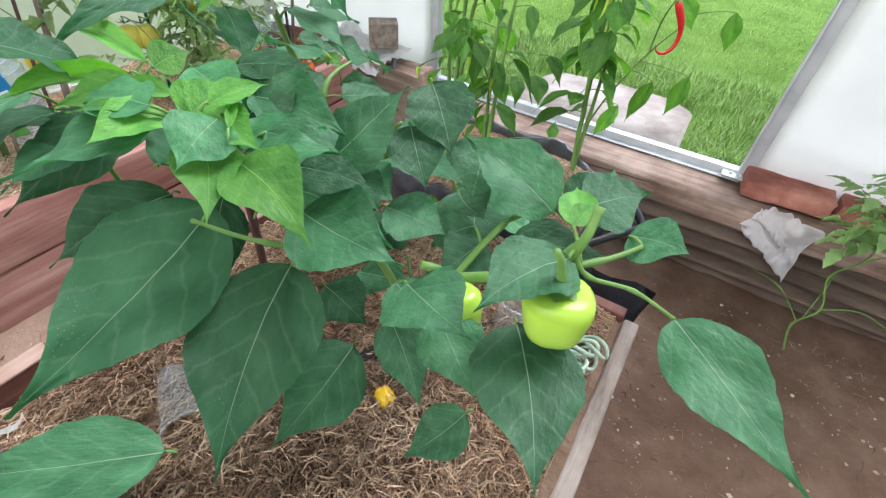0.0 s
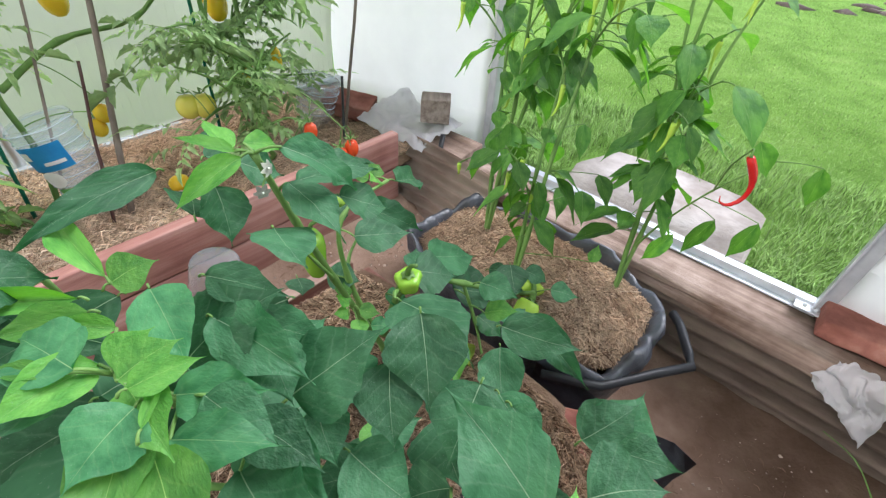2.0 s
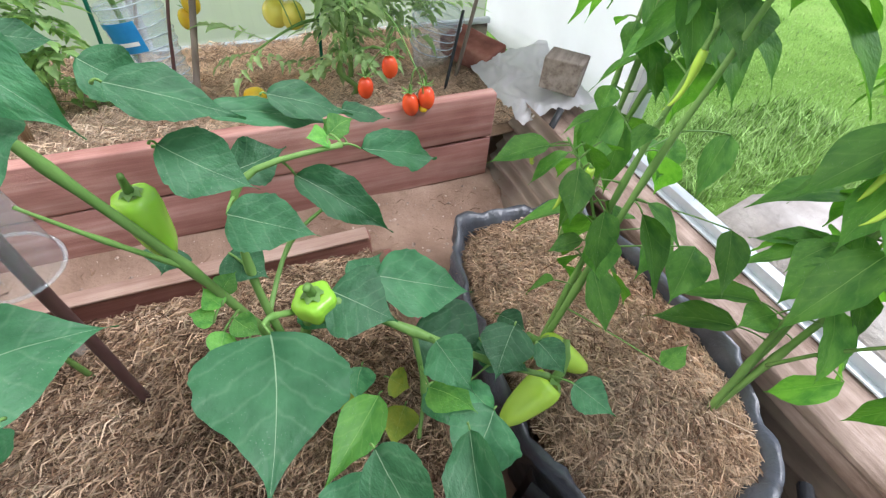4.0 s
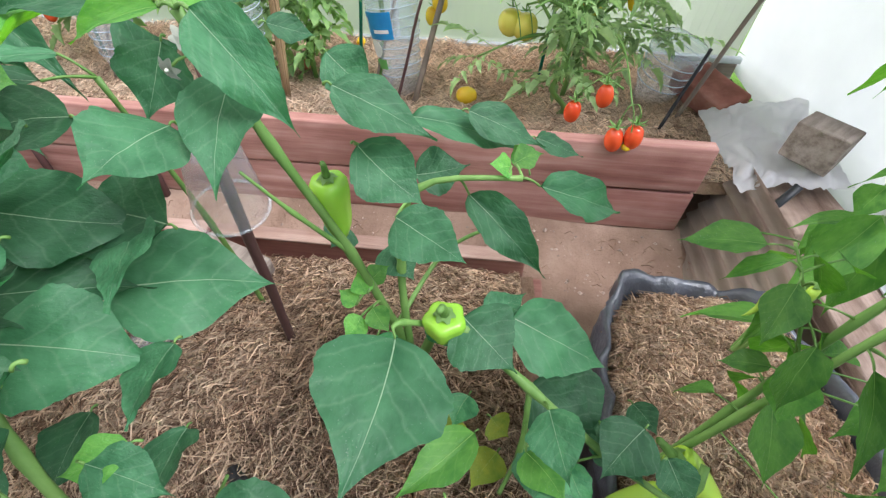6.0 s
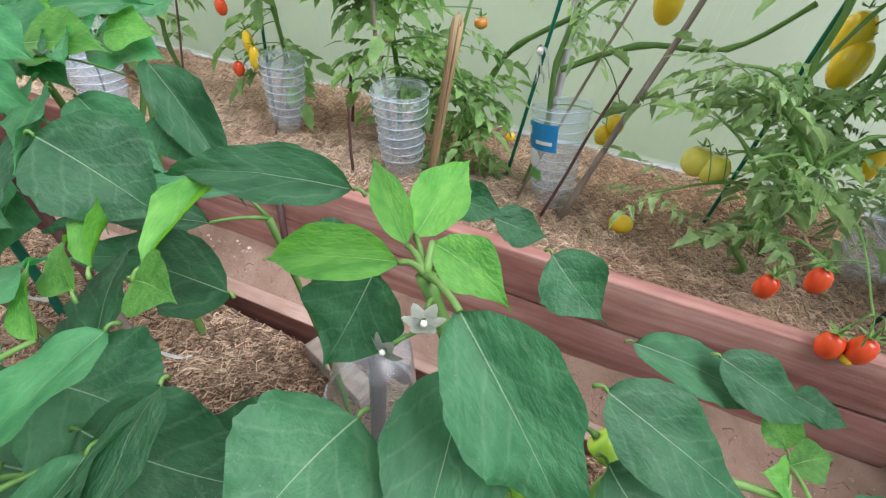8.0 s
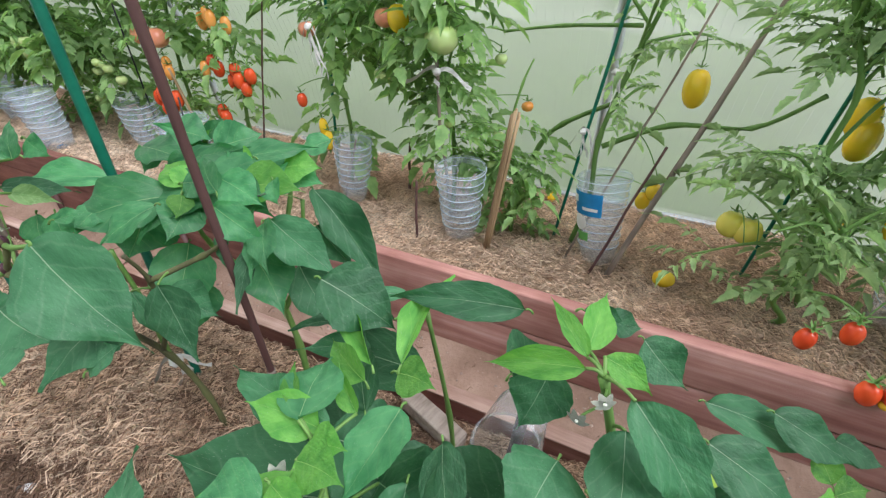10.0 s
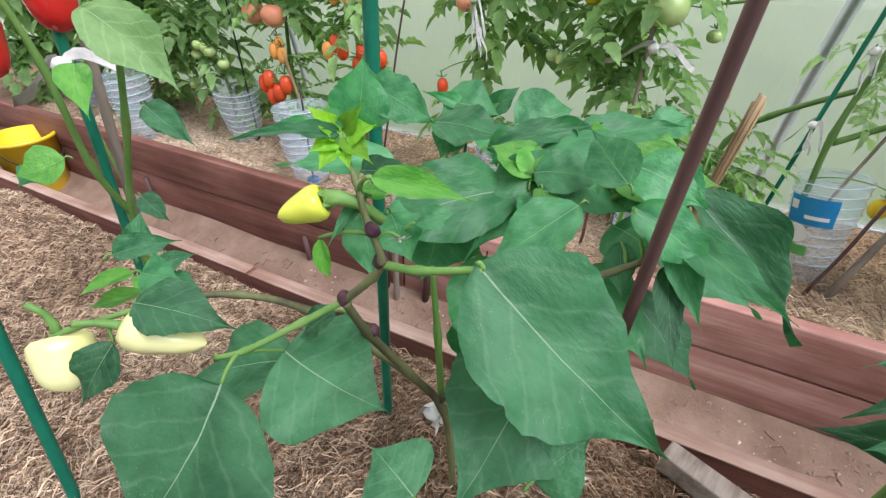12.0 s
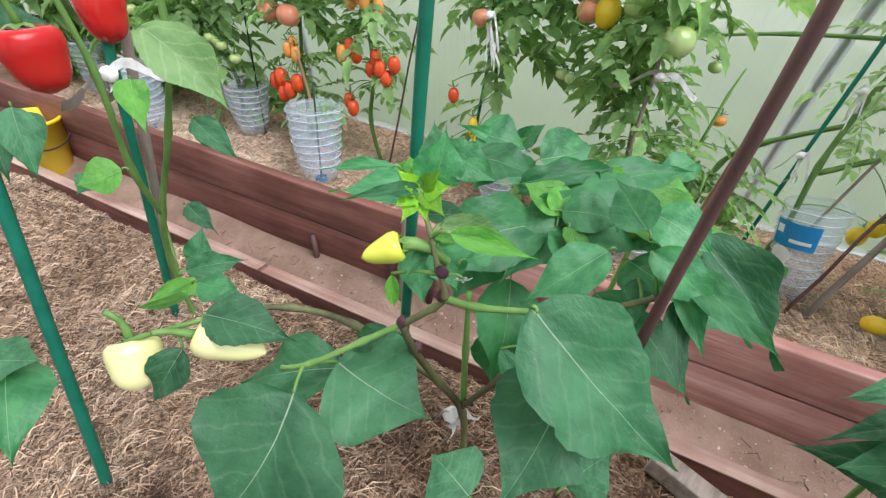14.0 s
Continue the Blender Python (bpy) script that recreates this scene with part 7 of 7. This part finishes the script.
rod("stick", "split pale lath beside the tomatoes", "stick", (-1.50, -0.93, 0.37), (-1.47, -1.0, 0.78), 0.008, M_CANE, "sticks", 0.006, 0.006, 5)
rod("stick", "red-brown thin stick in the bed", "stick", (-1.45, -0.6, 0.37), (-1.55, -0.5, 1.1), 0.004, M_BROWN, "sticks", 0.003, 0.006)
rod("stick", "thin brown twig in the bed", "stick", (-1.45, -0.2, 0.37), (-1.5, -0.15, 0.62), 0.004, M_GREYSTK, "sticks", 0.003, 0.01)
rod("peg", "wooden peg beside the bed edging", "stick", (-1.03, -0.28, 0.2), (-1.03, -0.27, 0.6), 0.009, M_GREYSTK, "sticks", 0.008, 0.004)
cb = thing("cane_bundle", "bundle of dry straw canes standing in the side bed", "canes")
for i in range(9):
    bm = bmesh.new()
    o = Vector((0.008 * math.cos(i * 2.4), 0.008 * math.sin(i * 2.4), 0))
    tube(bm, curve_pts(Vector((-1.37, 0.415, 0.36)) + o, Vector((-1.372, 0.468, 0.86 - 0.008 * (i % 4))) + o * 1.4, 0.004, 5), 0.0035, 6)
    part("cane", bm, M_CANE, cb)


# ---- cut bottles, cups ----
def bottle(p, tilt, r, h, label, lab=False, blue=False, seed=0):
    """A large ribbed bottle, bottom cut off, standing neck down in the soil."""
    ob = thing("cut_bottle", label, "plastic bottle", "cut bottles")
    ob.matrix_basis = Matrix.Translation(p) @ tilt
    prof = [(0.018, -0.02), (0.02, 0.0), (0.05 * r / 0.085, 0.012), (0.66 * r, 0.045)]
    z = 0.075
    while z < h:
        w = r * (0.7 + 0.3 * z / h)
        prof += [(0.985 * w, z), (w, z + 0.006), (w, z + 0.013), (0.98 * w, z + 0.019)]
        z += 0.027
    prof.append((0.98 * r, h))
    bm = lathe(prof, 32)
    for v in bm.verts:
        v.co += noise.noise_vector(v.co * 12 + Vector((seed, 0, 0))) * 0.006
    part("shell", bm, M_BOTTLE, ob)
    # raised ribs of the bottle, their highlights painted in by the whitish haze
    z = 0.0845
    while z < h:
        bm = bmesh.new()
        w = r * (0.7 + 0.3 * z / h) + 0.0006
        tube(bm, [(w * math.cos(a), w * math.sin(a), z) for a in np.linspace(0, 2 * math.pi, 33)], 0.0013, 5, False)
        for v in bm.verts:
            v.co += noise.noise_vector(v.co * 12 + Vector((seed, 0, 0))) * 0.006
        part("rib", bm, M_RIB, ob)
        z += 0.027
    if lab:
        for nm, m, a0, a1, z0, z1 in (("label", M_BLUE, 3.95, 5.35, 0.195, 0.268), ("label_mark", M_WHITE, 4.0, 4.75, 0.142, 0.194), ("label_leaf", M_PRINTGREEN, 4.2, 4.85, 0.108, 0.137), ("label_stripe", M_WHITE, 4.05, 4.3, 0.232, 0.255), ("label_bar", M_WHITE, 4.55, 5.2, 0.212, 0.222)):
            bm = bmesh.new()
            off = 0.0035 if nm in ("label_stripe", "label_bar") else 0.002
            rows = []
            for i in range(9):
                a = a0 + (a1 - a0) * i / 8
                e = math.sqrt(max(0.05, 1 - ((i - 4) / 4.2) ** 2)) if nm == "label_mark" else 1
                zm, hz = (z0 + z1) / 2, (z1 - z0) / 2 * e
                row = []
                for zz in (zm - hz, zm, zm + hz):
                    w = r * (0.7 + 0.3 * zz / h) + off + 0.004
                    row.append(bm.verts.new((w * math.cos(a), w * math.sin(a), zz)))
                rows.append(row)
            for q, w in zip(rows, rows[1:]):
                for j in range(2):
                    bm.faces.new((q[j], q[j + 1], w[j + 1], w[j]))
            part(nm, bm, m, ob)
    if blue:
        bm = lathe([(0.021, -0.005), (0.023, 0.01), (0.021, 0.022)], 16)
        part("cap", bm, M_BLUE, ob)
    return ob


def rot(x, y, z=0):
    return Euler((radians(x), radians(y), radians(z))).to_matrix().to_4x4()


bottle((-1.505, 0.765, 0.345), rot(0, -8) @ rot(8, 0) @ rot(0, 0, 58), 0.08, 0.31, "clear ribbed cut bottle with a blue label", True, seed=1)
bottle((-1.42, 0.31, 0.365), rot(2, 2), 0.08, 0.28, "clear ribbed cut bottle round a tomato stem", seed=2)
bottle((-1.30, -0.79, 0.375), rot(4, -3), 0.097, 0.28, "bluish ribbed cut bottle at the board", False, True, seed=3)
bottle((-1.50, -1.33, 0.365), rot(-8, 6), 0.092, 0.26, "bluish ribbed cut bottle tilted in the soil", seed=4)
bottle((-1.29, -1.68, 0.37), rot(2, 4), 0.09, 0.28, "clear ribbed cut bottle at the board", False, True, seed=5)
bottle((-1.50, -0.18, 0.365), rot(-5, 2), 0.072, 0.26, "clear ribbed cut bottle among tomato leaves", seed=6)
bottle((-1.55, 1.54, 0.36), rot(-10, 8), 0.085, 0.19, "clear ribbed cut bottle near the brick", seed=7)
bottle((-1.45, -2.3, 0.36), rot(3, -3), 0.085, 0.25, "clear ribbed cut bottle at the far end", seed=8)


def cup(p, d, r0, r1, h, label):
    ob = thing("plastic_cup", label, "plastic cup", "plastic cups")
    ob.matrix_basis = aim(p, d)
    bm = lathe([(0.0005, 0.0), (r0 * 0.96, 0.0), (r0, 0.003), (r0 + (r1 - r0) * 0.5, h * 0.5), (r1 * 0.97, h * 0.94)], 28)
    part("wall", bm, M_CUP, ob)
    bm = bmesh.new()
    tube(bm, [(r1 * math.cos(a), r1 * math.sin(a), h * 0.95) for a in np.linspace(0, 2 * math.pi, 29)], 0.0022, 6, False)
    part("rim", bm, M_CUP, ob)
    return ob


cup((-0.53, 0.733, 0.812), (-0.1, -0.12, -1), 0.03, 0.045, 0.105, "clear plastic cup upturned on the brown stake")
cup((-0.555, 0.505, 0.40), (0.85, -0.33, 0.02), 0.024, 0.042, 0.125, "crushed clear plastic cup lying on the hay")
cup((-0.13, 0.93, 0.375), (0.1, 0.2, 1), 0.026, 0.038, 0.09, "clear plastic cup standing on the hay")


# ---- fallen fruit, bricks, rag and block ----
def fallen(kind, p, label, s=1.0, d=(0.3, 0.9, 0.2)):
    ob = new("fallen_tomato", TOM[kind])
    ob.matrix_basis = aim(p, d) @ Matrix.Scale(s, 4)
    return tagged(ob, label, "tomato", "fallen tomatoes")


fallen("yellow_pear", (-1.446, 0.93, 0.395), "ripe yellow tomato fallen on the hay", 0.9, (0.2, -0.9, 0.1))
fallen("yellow", (-1.864, 0.51, 0.365), "small orange-yellow tomato fallen by the wall", 0.95, (0.1, -0.9, 0.2))
fallen("pink", (-1.60, 0.42, 0.39), "pink tomato fallen on the soil", 0.55)
fallen("pink", (-1.50, -0.92, 0.39), "pink tomato fallen on the soil", 0.6)
fallen("yellow", (-0.23, 0.70, 0.38), "yellow fruit lying under the pepper leaves", 1.0)


def brick(p, s, r, label):
    bm = bmesh.new()
    box(bm, (0, 0, 0), s, None, 0.007)
    bmesh.ops.subdivide_edges(bm, edges=[e for e in bm.edges if e.calc_length() > 0.03], cuts=4, use_grid_fill=True)
    for v in bm.verts:
        v.co += noise.noise_vector(v.co * 25 + Vector(p)) * 0.005
    ob = part("brick", bm, M_BRICK)
    ob.matrix_basis = Matrix.Translation(p) @ Euler(r).to_matrix().to_4x4()
    return tagged(ob, label, "brick", "bricks")


brick((0.345, 1.935, 0.325), (0.24, 0.11, 0.06), (0, 0, 0.06), "worn red brick holding down the film")
brick((0.60, 1.95, 0.325), (0.24, 0.11, 0.06), (0, 0.02, -0.03), "worn red brick holding down the film")
brick((0.85, 1.95, 0.325), (0.24, 0.11, 0.06), (0, 0, 0.02), "worn red brick holding down the film")
brick((-1.48, 1.68, 0.44), (0.2, 0.11, 0.065), (0.2, 0.1, 0.5), "red brick leaning on the film at the bed's end")
brick((-0.14, 1.12, 0.335), (0.12, 0.09, 0.06), (0.1, 0.0, 0.5), "broken red brick on the bed's edge")

bm = bmesh.new()
box(bm, (0, 0, 0), (0.105, 0.078, 0.09), None, 0.005)
for v in bm.verts:
    v.co += noise.noise_vector(v.co * 14) * 0.004
ob = part("wood_block", bm, M_GREYWOOD)
ob.matrix_basis = Matrix.Translation((-1.10, 1.78, 0.523)) @ Euler((0.02, 0.03, 0.75)).to_matrix().to_4x4()
tagged(ob, "grey sawn wooden block on the crumpled fleece", "wooden block")
bm = bmesh.new()
box(bm, (-1.03, 1.78, 0.335), (0.22, 0.15, 0.16), Euler((0, 0, 0.1)).to_matrix(), 0.006)
for v in bm.verts:
    v.co += noise.noise_vector(v.co * 9) * 0.006
tagged(part("beam_offcut", bm, M_BEAM), "pale wooden beam offcut on the sill", "beam offcut")

bm = bmesh.new()
box(bm, (0, 0, 0), (0.16, 0.042, 0.05), None, 0.004)
for v in bm.verts:
    v.co += noise.noise_vector(v.co * 14) * 0.003
ob = part("wood_offcut", bm, M_GREYWOOD)
ob.matrix_basis = Matrix.Translation((-0.735, 0.525, 0.372)) @ Euler((0.05, 0.06, 1.25)).to_matrix().to_4x4()
tagged(ob, "pale grey wooden offcut inside the bed's edging", "wooden offcut")


def rope_hank():
    """A loose hank of pale green twine."""
    rnd = random.Random(12)
    ob = thing("twine_hank", "crumpled hank of pale green twine on the bed's edge", "twine")
    for k in range(7):
        a, r1, r2 = rnd.uniform(0, 3.1), rnd.uniform(0.018, 0.04), rnd.uniform(0.012, 0.026)
        c = Vector((0.022 + rnd.uniform(-0.012, 0.012), 0.965 + rnd.uniform(-0.03, 0.03), 0.352 + 0.006 * k))
        bm = bmesh.new()
        pts = []
        for i in range(19):
            th = 2 * math.pi * i / 18
            x, y = r1 * math.cos(th), r2 * math.sin(th)
            pts.append(c + Vector((x * math.cos(a) - y * math.sin(a), x * math.sin(a) + y * math.cos(a), 0.008 * math.sin(2 * th + k))))
        tube(bm, pts, 0.0038, 6)
        part("strand", bm, M_TWINE, ob)


rope_hank()


def pebbles(name, count, seed, label):
    """Small stones and crumbs of earth on the trodden path."""
    rnd = random.Random(seed)
    vs, fs = [], []
    for _ in range(count):
        x, y, r = rnd.uniform(0.11, 0.95), rnd.uniform(-0.6, 1.72), 0.0015 + 0.006 * rnd.random() ** 4
        if rnd.random() < 0.4:
            x = rnd.uniform(-1.05, -0.86)
        z, b = floor_h(x, y), len(vs)
        for dx, dy, dz in ((1, 0, 0), (-1, 0, 0), (0, 1, 0), (0, -1, 0), (0, 0, 1), (0, 0, -1)):
            k = r * rnd.uniform(0.7, 1.3)
            vs.append((x + dx * k, y + dy * k, z + dz * k * 0.8))
        fs += [(b + p, b + q, b + t) for p, q, t in ((0, 2, 4), (2, 1, 4), (1, 3, 4), (3, 0, 4), (2, 0, 5), (1, 2, 5), (3, 1, 5), (0, 3, 5))]
    me = bpy.data.meshes.new(name)
    me.from_pydata(vs, [], fs)
    me.materials.append(M_PEBBLE)
    return tagged(new(name, me), label, "pebbles", kind="stuff")


pebbles("path_pebbles", 2600, 17, "small pale stones and crumbs on the earth path")


def fleece(name, x0, x1, y0, y1, z, sag, label, m, seed):
    bm = bmesh.new()
    nx, ny, rows = 44, 32, []
    for i in range(nx + 1):
        u = i / nx
        row = []
        for j in range(ny + 1):
            v = j / ny
            d = noise.noise_vector(Vector((u * 3.2 + seed, v * 3.2, seed)))
            e = noise.noise_vector(Vector((u * 7 + seed, v * 7 + u * 4, seed + 3)))
            row.append(bm.verts.new((x0 + (x1 - x0) * u + d.x * 0.025, y0 + (y1 - y0) * v + d.y * 0.02, z + sag(u, v) + d.z * 0.016 + (abs(e.z) - 0.2) * 0.026)))
        rows.append(row)
    for q, w in zip(rows, rows[1:]):
        for j in range(ny):
            bm.faces.new((q[j], q[j + 1], w[j + 1], w[j]))
    bmesh.ops.solidify(bm, geom=bm.faces[:], thickness=0.001)
    return tagged(part(name, bm, m), label, "fleece")


fleece("fleece_rag", -1.37, -1.03, 1.63, 1.85, 0.465, lambda u, v: 0.05 * math.exp(-((u - 0.15) / 0.2) ** 2) * v - 0.035 * (1 - v) ** 2, "crumpled white garden fleece on the bed's end", M_FLEECE, 2)
fleece("film_scrap", 0.27, 0.44, 1.74, 1.775, 0.335, lambda u, v: -(0.07 + 0.12 * u) * (1 - v), "torn scrap of white film hanging from the bricks", M_FLEECE, 5)

# hose at the corrugated sheet
bm = bmesh.new()
tube(bm, [(-1.02, 1.74, 0.46), (-1.0, 1.70, 0.40), (-0.97, 1.68, 0.30), (-0.90, 1.69, 0.24), (-0.80, 1.68, 0.22)], 0.010, 8)
tagged(part("hose", bm, M_HOSE), "black hose against the corrugated sheet", "hose")
bm = bmesh.new()
tube(bm, [(-0.33, 0.70, 0.385), (-0.28, 0.76, 0.39), (-0.22, 0.82, 0.385), (-0.17, 0.90, 0.38), (-0.14, 0.98, 0.37)], 0.011, 8)
tagged(part("drip_hose", bm, M_HOSE), "black drip hose lying on the hay", "hose")

# bucket on the path
bk = thing("bucket", "yellow plastic bucket with a dark handle on the path", "bucket")
bk.matrix_basis = Matrix.Translation((-0.98, -2.02, 0.205))
part("body", lathe([(0.0005, 0.0), (0.085, 0.0), (0.09, 0.006), (0.115, 0.22), (0.122, 0.222), (0.122, 0.235), (0.112, 0.235), (0.086, 0.012), (0.0005, 0.012)], 32), M_PYELLOW, bk)
bm = bmesh.new()
tube(bm, [(0.118 * math.cos(a), 0.06 * math.sin(a) + 0.05, 0.225 - 0.1 * math.sin(a)) for a in np.linspace(0, math.pi, 14)], 0.0025, 6)
part("handle", bm, M_HOSE, bk)

# bare twigs on the tub's hay
for i, (a, b) in enumerate((((-0.30, 1.52, 0.365), (-0.17, 1.60, 0.37)), ((-0.33, 1.47, 0.365), (-0.26, 1.40, 0.375)), ((-0.62, 1.42, 0.37), (-0.50, 1.36, 0.36)), ((-0.55, 1.50, 0.38), (-0.60, 1.53, 0.375)))):
    rod('dry_twig', 'dry pale root twig lying on the hay', 'twig', a, b, 0.0022, M_HAY, 'dry twigs', 0.0012, 0.02, 6)

# white cloth ties
tie("plant_tie", (-0.578, -0.575, 0.955), 2, 0.08, 0.02, 1, (-0.88, 0.47, 0.25), 1.8)
tie("plant_tie", (-1.39, 0.225, 0.925), 1, 0.1, 0.03, 2, (-0.2, 1, 0), 1.3)
tie("plant_tie", (-1.46, -0.26, 0.99), 6, 0.04, 0.08, 3, (-0.2, 1, 0), 1.3)
tie("plant_tie", (-1.60, 0.68, 0.93), 4, 0.025, 0.05, 4, (0.2, 1, 0))
tie("plant_tie", (-1.57, 0.63, 0.76), 3, 0.04, 0.05, 5, (0.2, 1, 0))
tie("plant_tie", (-0.56, 0.298, 0.50), 1, 0.06, 0.02, 6, (0.7, -0.7, 0), 0.9)
tie("plant_tie", (-0.515, 0.11, 0.60), 3, 0.05, 0.03, 7, (0.7, -0.7, 0), 1.5)
tie("plant_tie", (-0.28, -0.1, 0.385), 3, 0.035, 0.01, 8, (0.7, -0.7, 0), 0.9)

# ---- outside the doorway ----
bm = bmesh.new()
ring = [(-0.66, 2.06), (0.01, 2.07), (0.0, 2.42), (-0.1, 2.50), (-0.35, 2.52), (-0.62, 2.47), (-0.7, 2.25)]
lo = [bm.verts.new((x, y, 0.2)) for x, y in ring]
hi = [bm.verts.new((x, y, 0.288)) for x, y in ring]
bm.faces.new(hi)
for k in range(len(ring)):
    bm.faces.new((lo[k], lo[(k + 1) % len(ring)], hi[(k + 1) % len(ring)], hi[k]))
bmesh.ops.bevel(bm, geom=[e for e in bm.edges if all(v in hi for v in e.verts)], offset=0.012, segments=2, affect="EDGES")
tagged(part("paving_stone", bm, M_STONE), "pale rough flagstone set in the lawn before the doorway", "paving stone")


def tufts(name, count, seed, spot, lo, hi, label):
    rnd = random.Random(seed)
    vs, fs = [], []
    for _ in range(count):
        x, y = spot(rnd)
        a, ln, w = rnd.uniform(0, 6.28), rnd.uniform(lo, hi), rnd.uniform(0.0012, 0.003)
        dx, dy = math.cos(a), math.sin(a)
        lean = rnd.uniform(0.2, 1.1)
        b = len(vs)
        for k, u in enumerate((0, 0.5, 1)):
            h = ln * u * (1 - 0.35 * lean * u)
            o = ln * lean * 0.8 * u * u
            ww = w * (1 - 0.8 * u)
            vs += [(x + dx * o - dy * ww, y + dy * o + dx * ww, 0.25 + h), (x + dx * o + dy * ww, y + dy * o - dx * ww, 0.25 + h)]
        fs += [(b, b + 2, b + 3, b + 1), (b + 2, b + 4, b + 5, b + 3)]
    me = bpy.data.meshes.new(name)
    me.from_pydata(vs, [], fs)
    me.materials.append(M_GRASS)
    return tagged(new(name, me), label, "grass", kind="stuff")


def near_spot(r):
    while True:
        x, y = r.uniform(-1.1, 0.75), 2.05 + r.random() ** 1.4 * 0.9
        if not (-0.72 < x < 0.03 and 2.05 < y < 2.5):
            return x, y


tufts("grass_tufts", 9000, 31, near_spot, 0.04, 0.11, "long uncut grass beside the flagstone")
tufts("lawn_grass", 90000, 32, lambda r: (r.uniform(-2.6, 3.2), 2.1 + r.random() ** 1.3 * 5.5), 0.01, 0.03, "short mown lawn grass")
bm = bmesh.new()
for k in range(26):
    rr = random.Random(k)
    bmesh.ops.create_icosphere(bm, subdivisions=1, radius=rr.uniform(0.05, 0.14), matrix=Matrix.Translation((-0.5 + rr.uniform(-0.5, 1.4), 7.4 + rr.uniform(-0.5, 0.9), 0.25)) @ Matrix.Diagonal((1.6, 1.2, 0.35, 1)))
for v in bm.verts:
    v.co += noise.noise_vector(v.co * 6) * 0.05
tagged(part("earth_heap", bm, M_DARKSOIL), "low dark heap of bare earth on the lawn", "earth heap", kind="stuff")

# ---- hay on the beds ----
straw("hay_side_bed", X0 + 0.05, -1.12, -2.6, 1.7, side_soil_h, 150000, M_PALEHAY, 1, "dry pale hay mulch on the side bed")
straw("hay_side_bed_dark", X0 + 0.05, -1.12, -2.6, 1.7, side_soil_h, 9000, M_DARKHAY, 2, "dark rotted hay in the mulch")
straw("hay_middle_bed", -0.79, 0.05, -1.8, 1.13, mid_soil_h, 170000, M_HAY, 3, "dry pale hay mulch on the middle bed", keep=lambda x, y: relief(x, y, 2.2, 6) + 0.6 * relief(x, y, 28, 3) > -0.6)
straw("hay_middle_bed_dark", -0.79, 0.05, -1.8, 1.13, mid_soil_h, 62000, M_DARKHAY, 4, "dark rotted hay in the mulch")
inside = lambda x, y: abs((x + 0.445) / 0.33) ** 3 + abs((y - 1.485) / 0.19) ** 3 < 1
straw("hay_tub", -0.78, -0.10, 1.28, 1.69, tub_h, 44000, M_PALEHAY, 5, "dry hay mulch in the tub", keep=inside)
straw("hay_tub_dark", -0.78, -0.10, 1.28, 1.69, tub_h, 7000, M_DARKHAY, 6, "dark hay in the tub", keep=inside)
straw("path_litter", -1.03, 0.9, -1.5, 1.7, floor_h, 4200, M_DARKHAY, 7, "scattered dry bits on the path", 0.006, 0.03, lambda x, y: x < -0.85 or x > 0.11)

# ---- the whole place at its true size ----
SIZE = 1.17
for ob in list(scene.objects):
    if ob.parent is None and ob.type in {"MESH", "EMPTY"}:
        ob.matrix_basis = Matrix.Scale(SIZE, 4) @ ob.matrix_basis
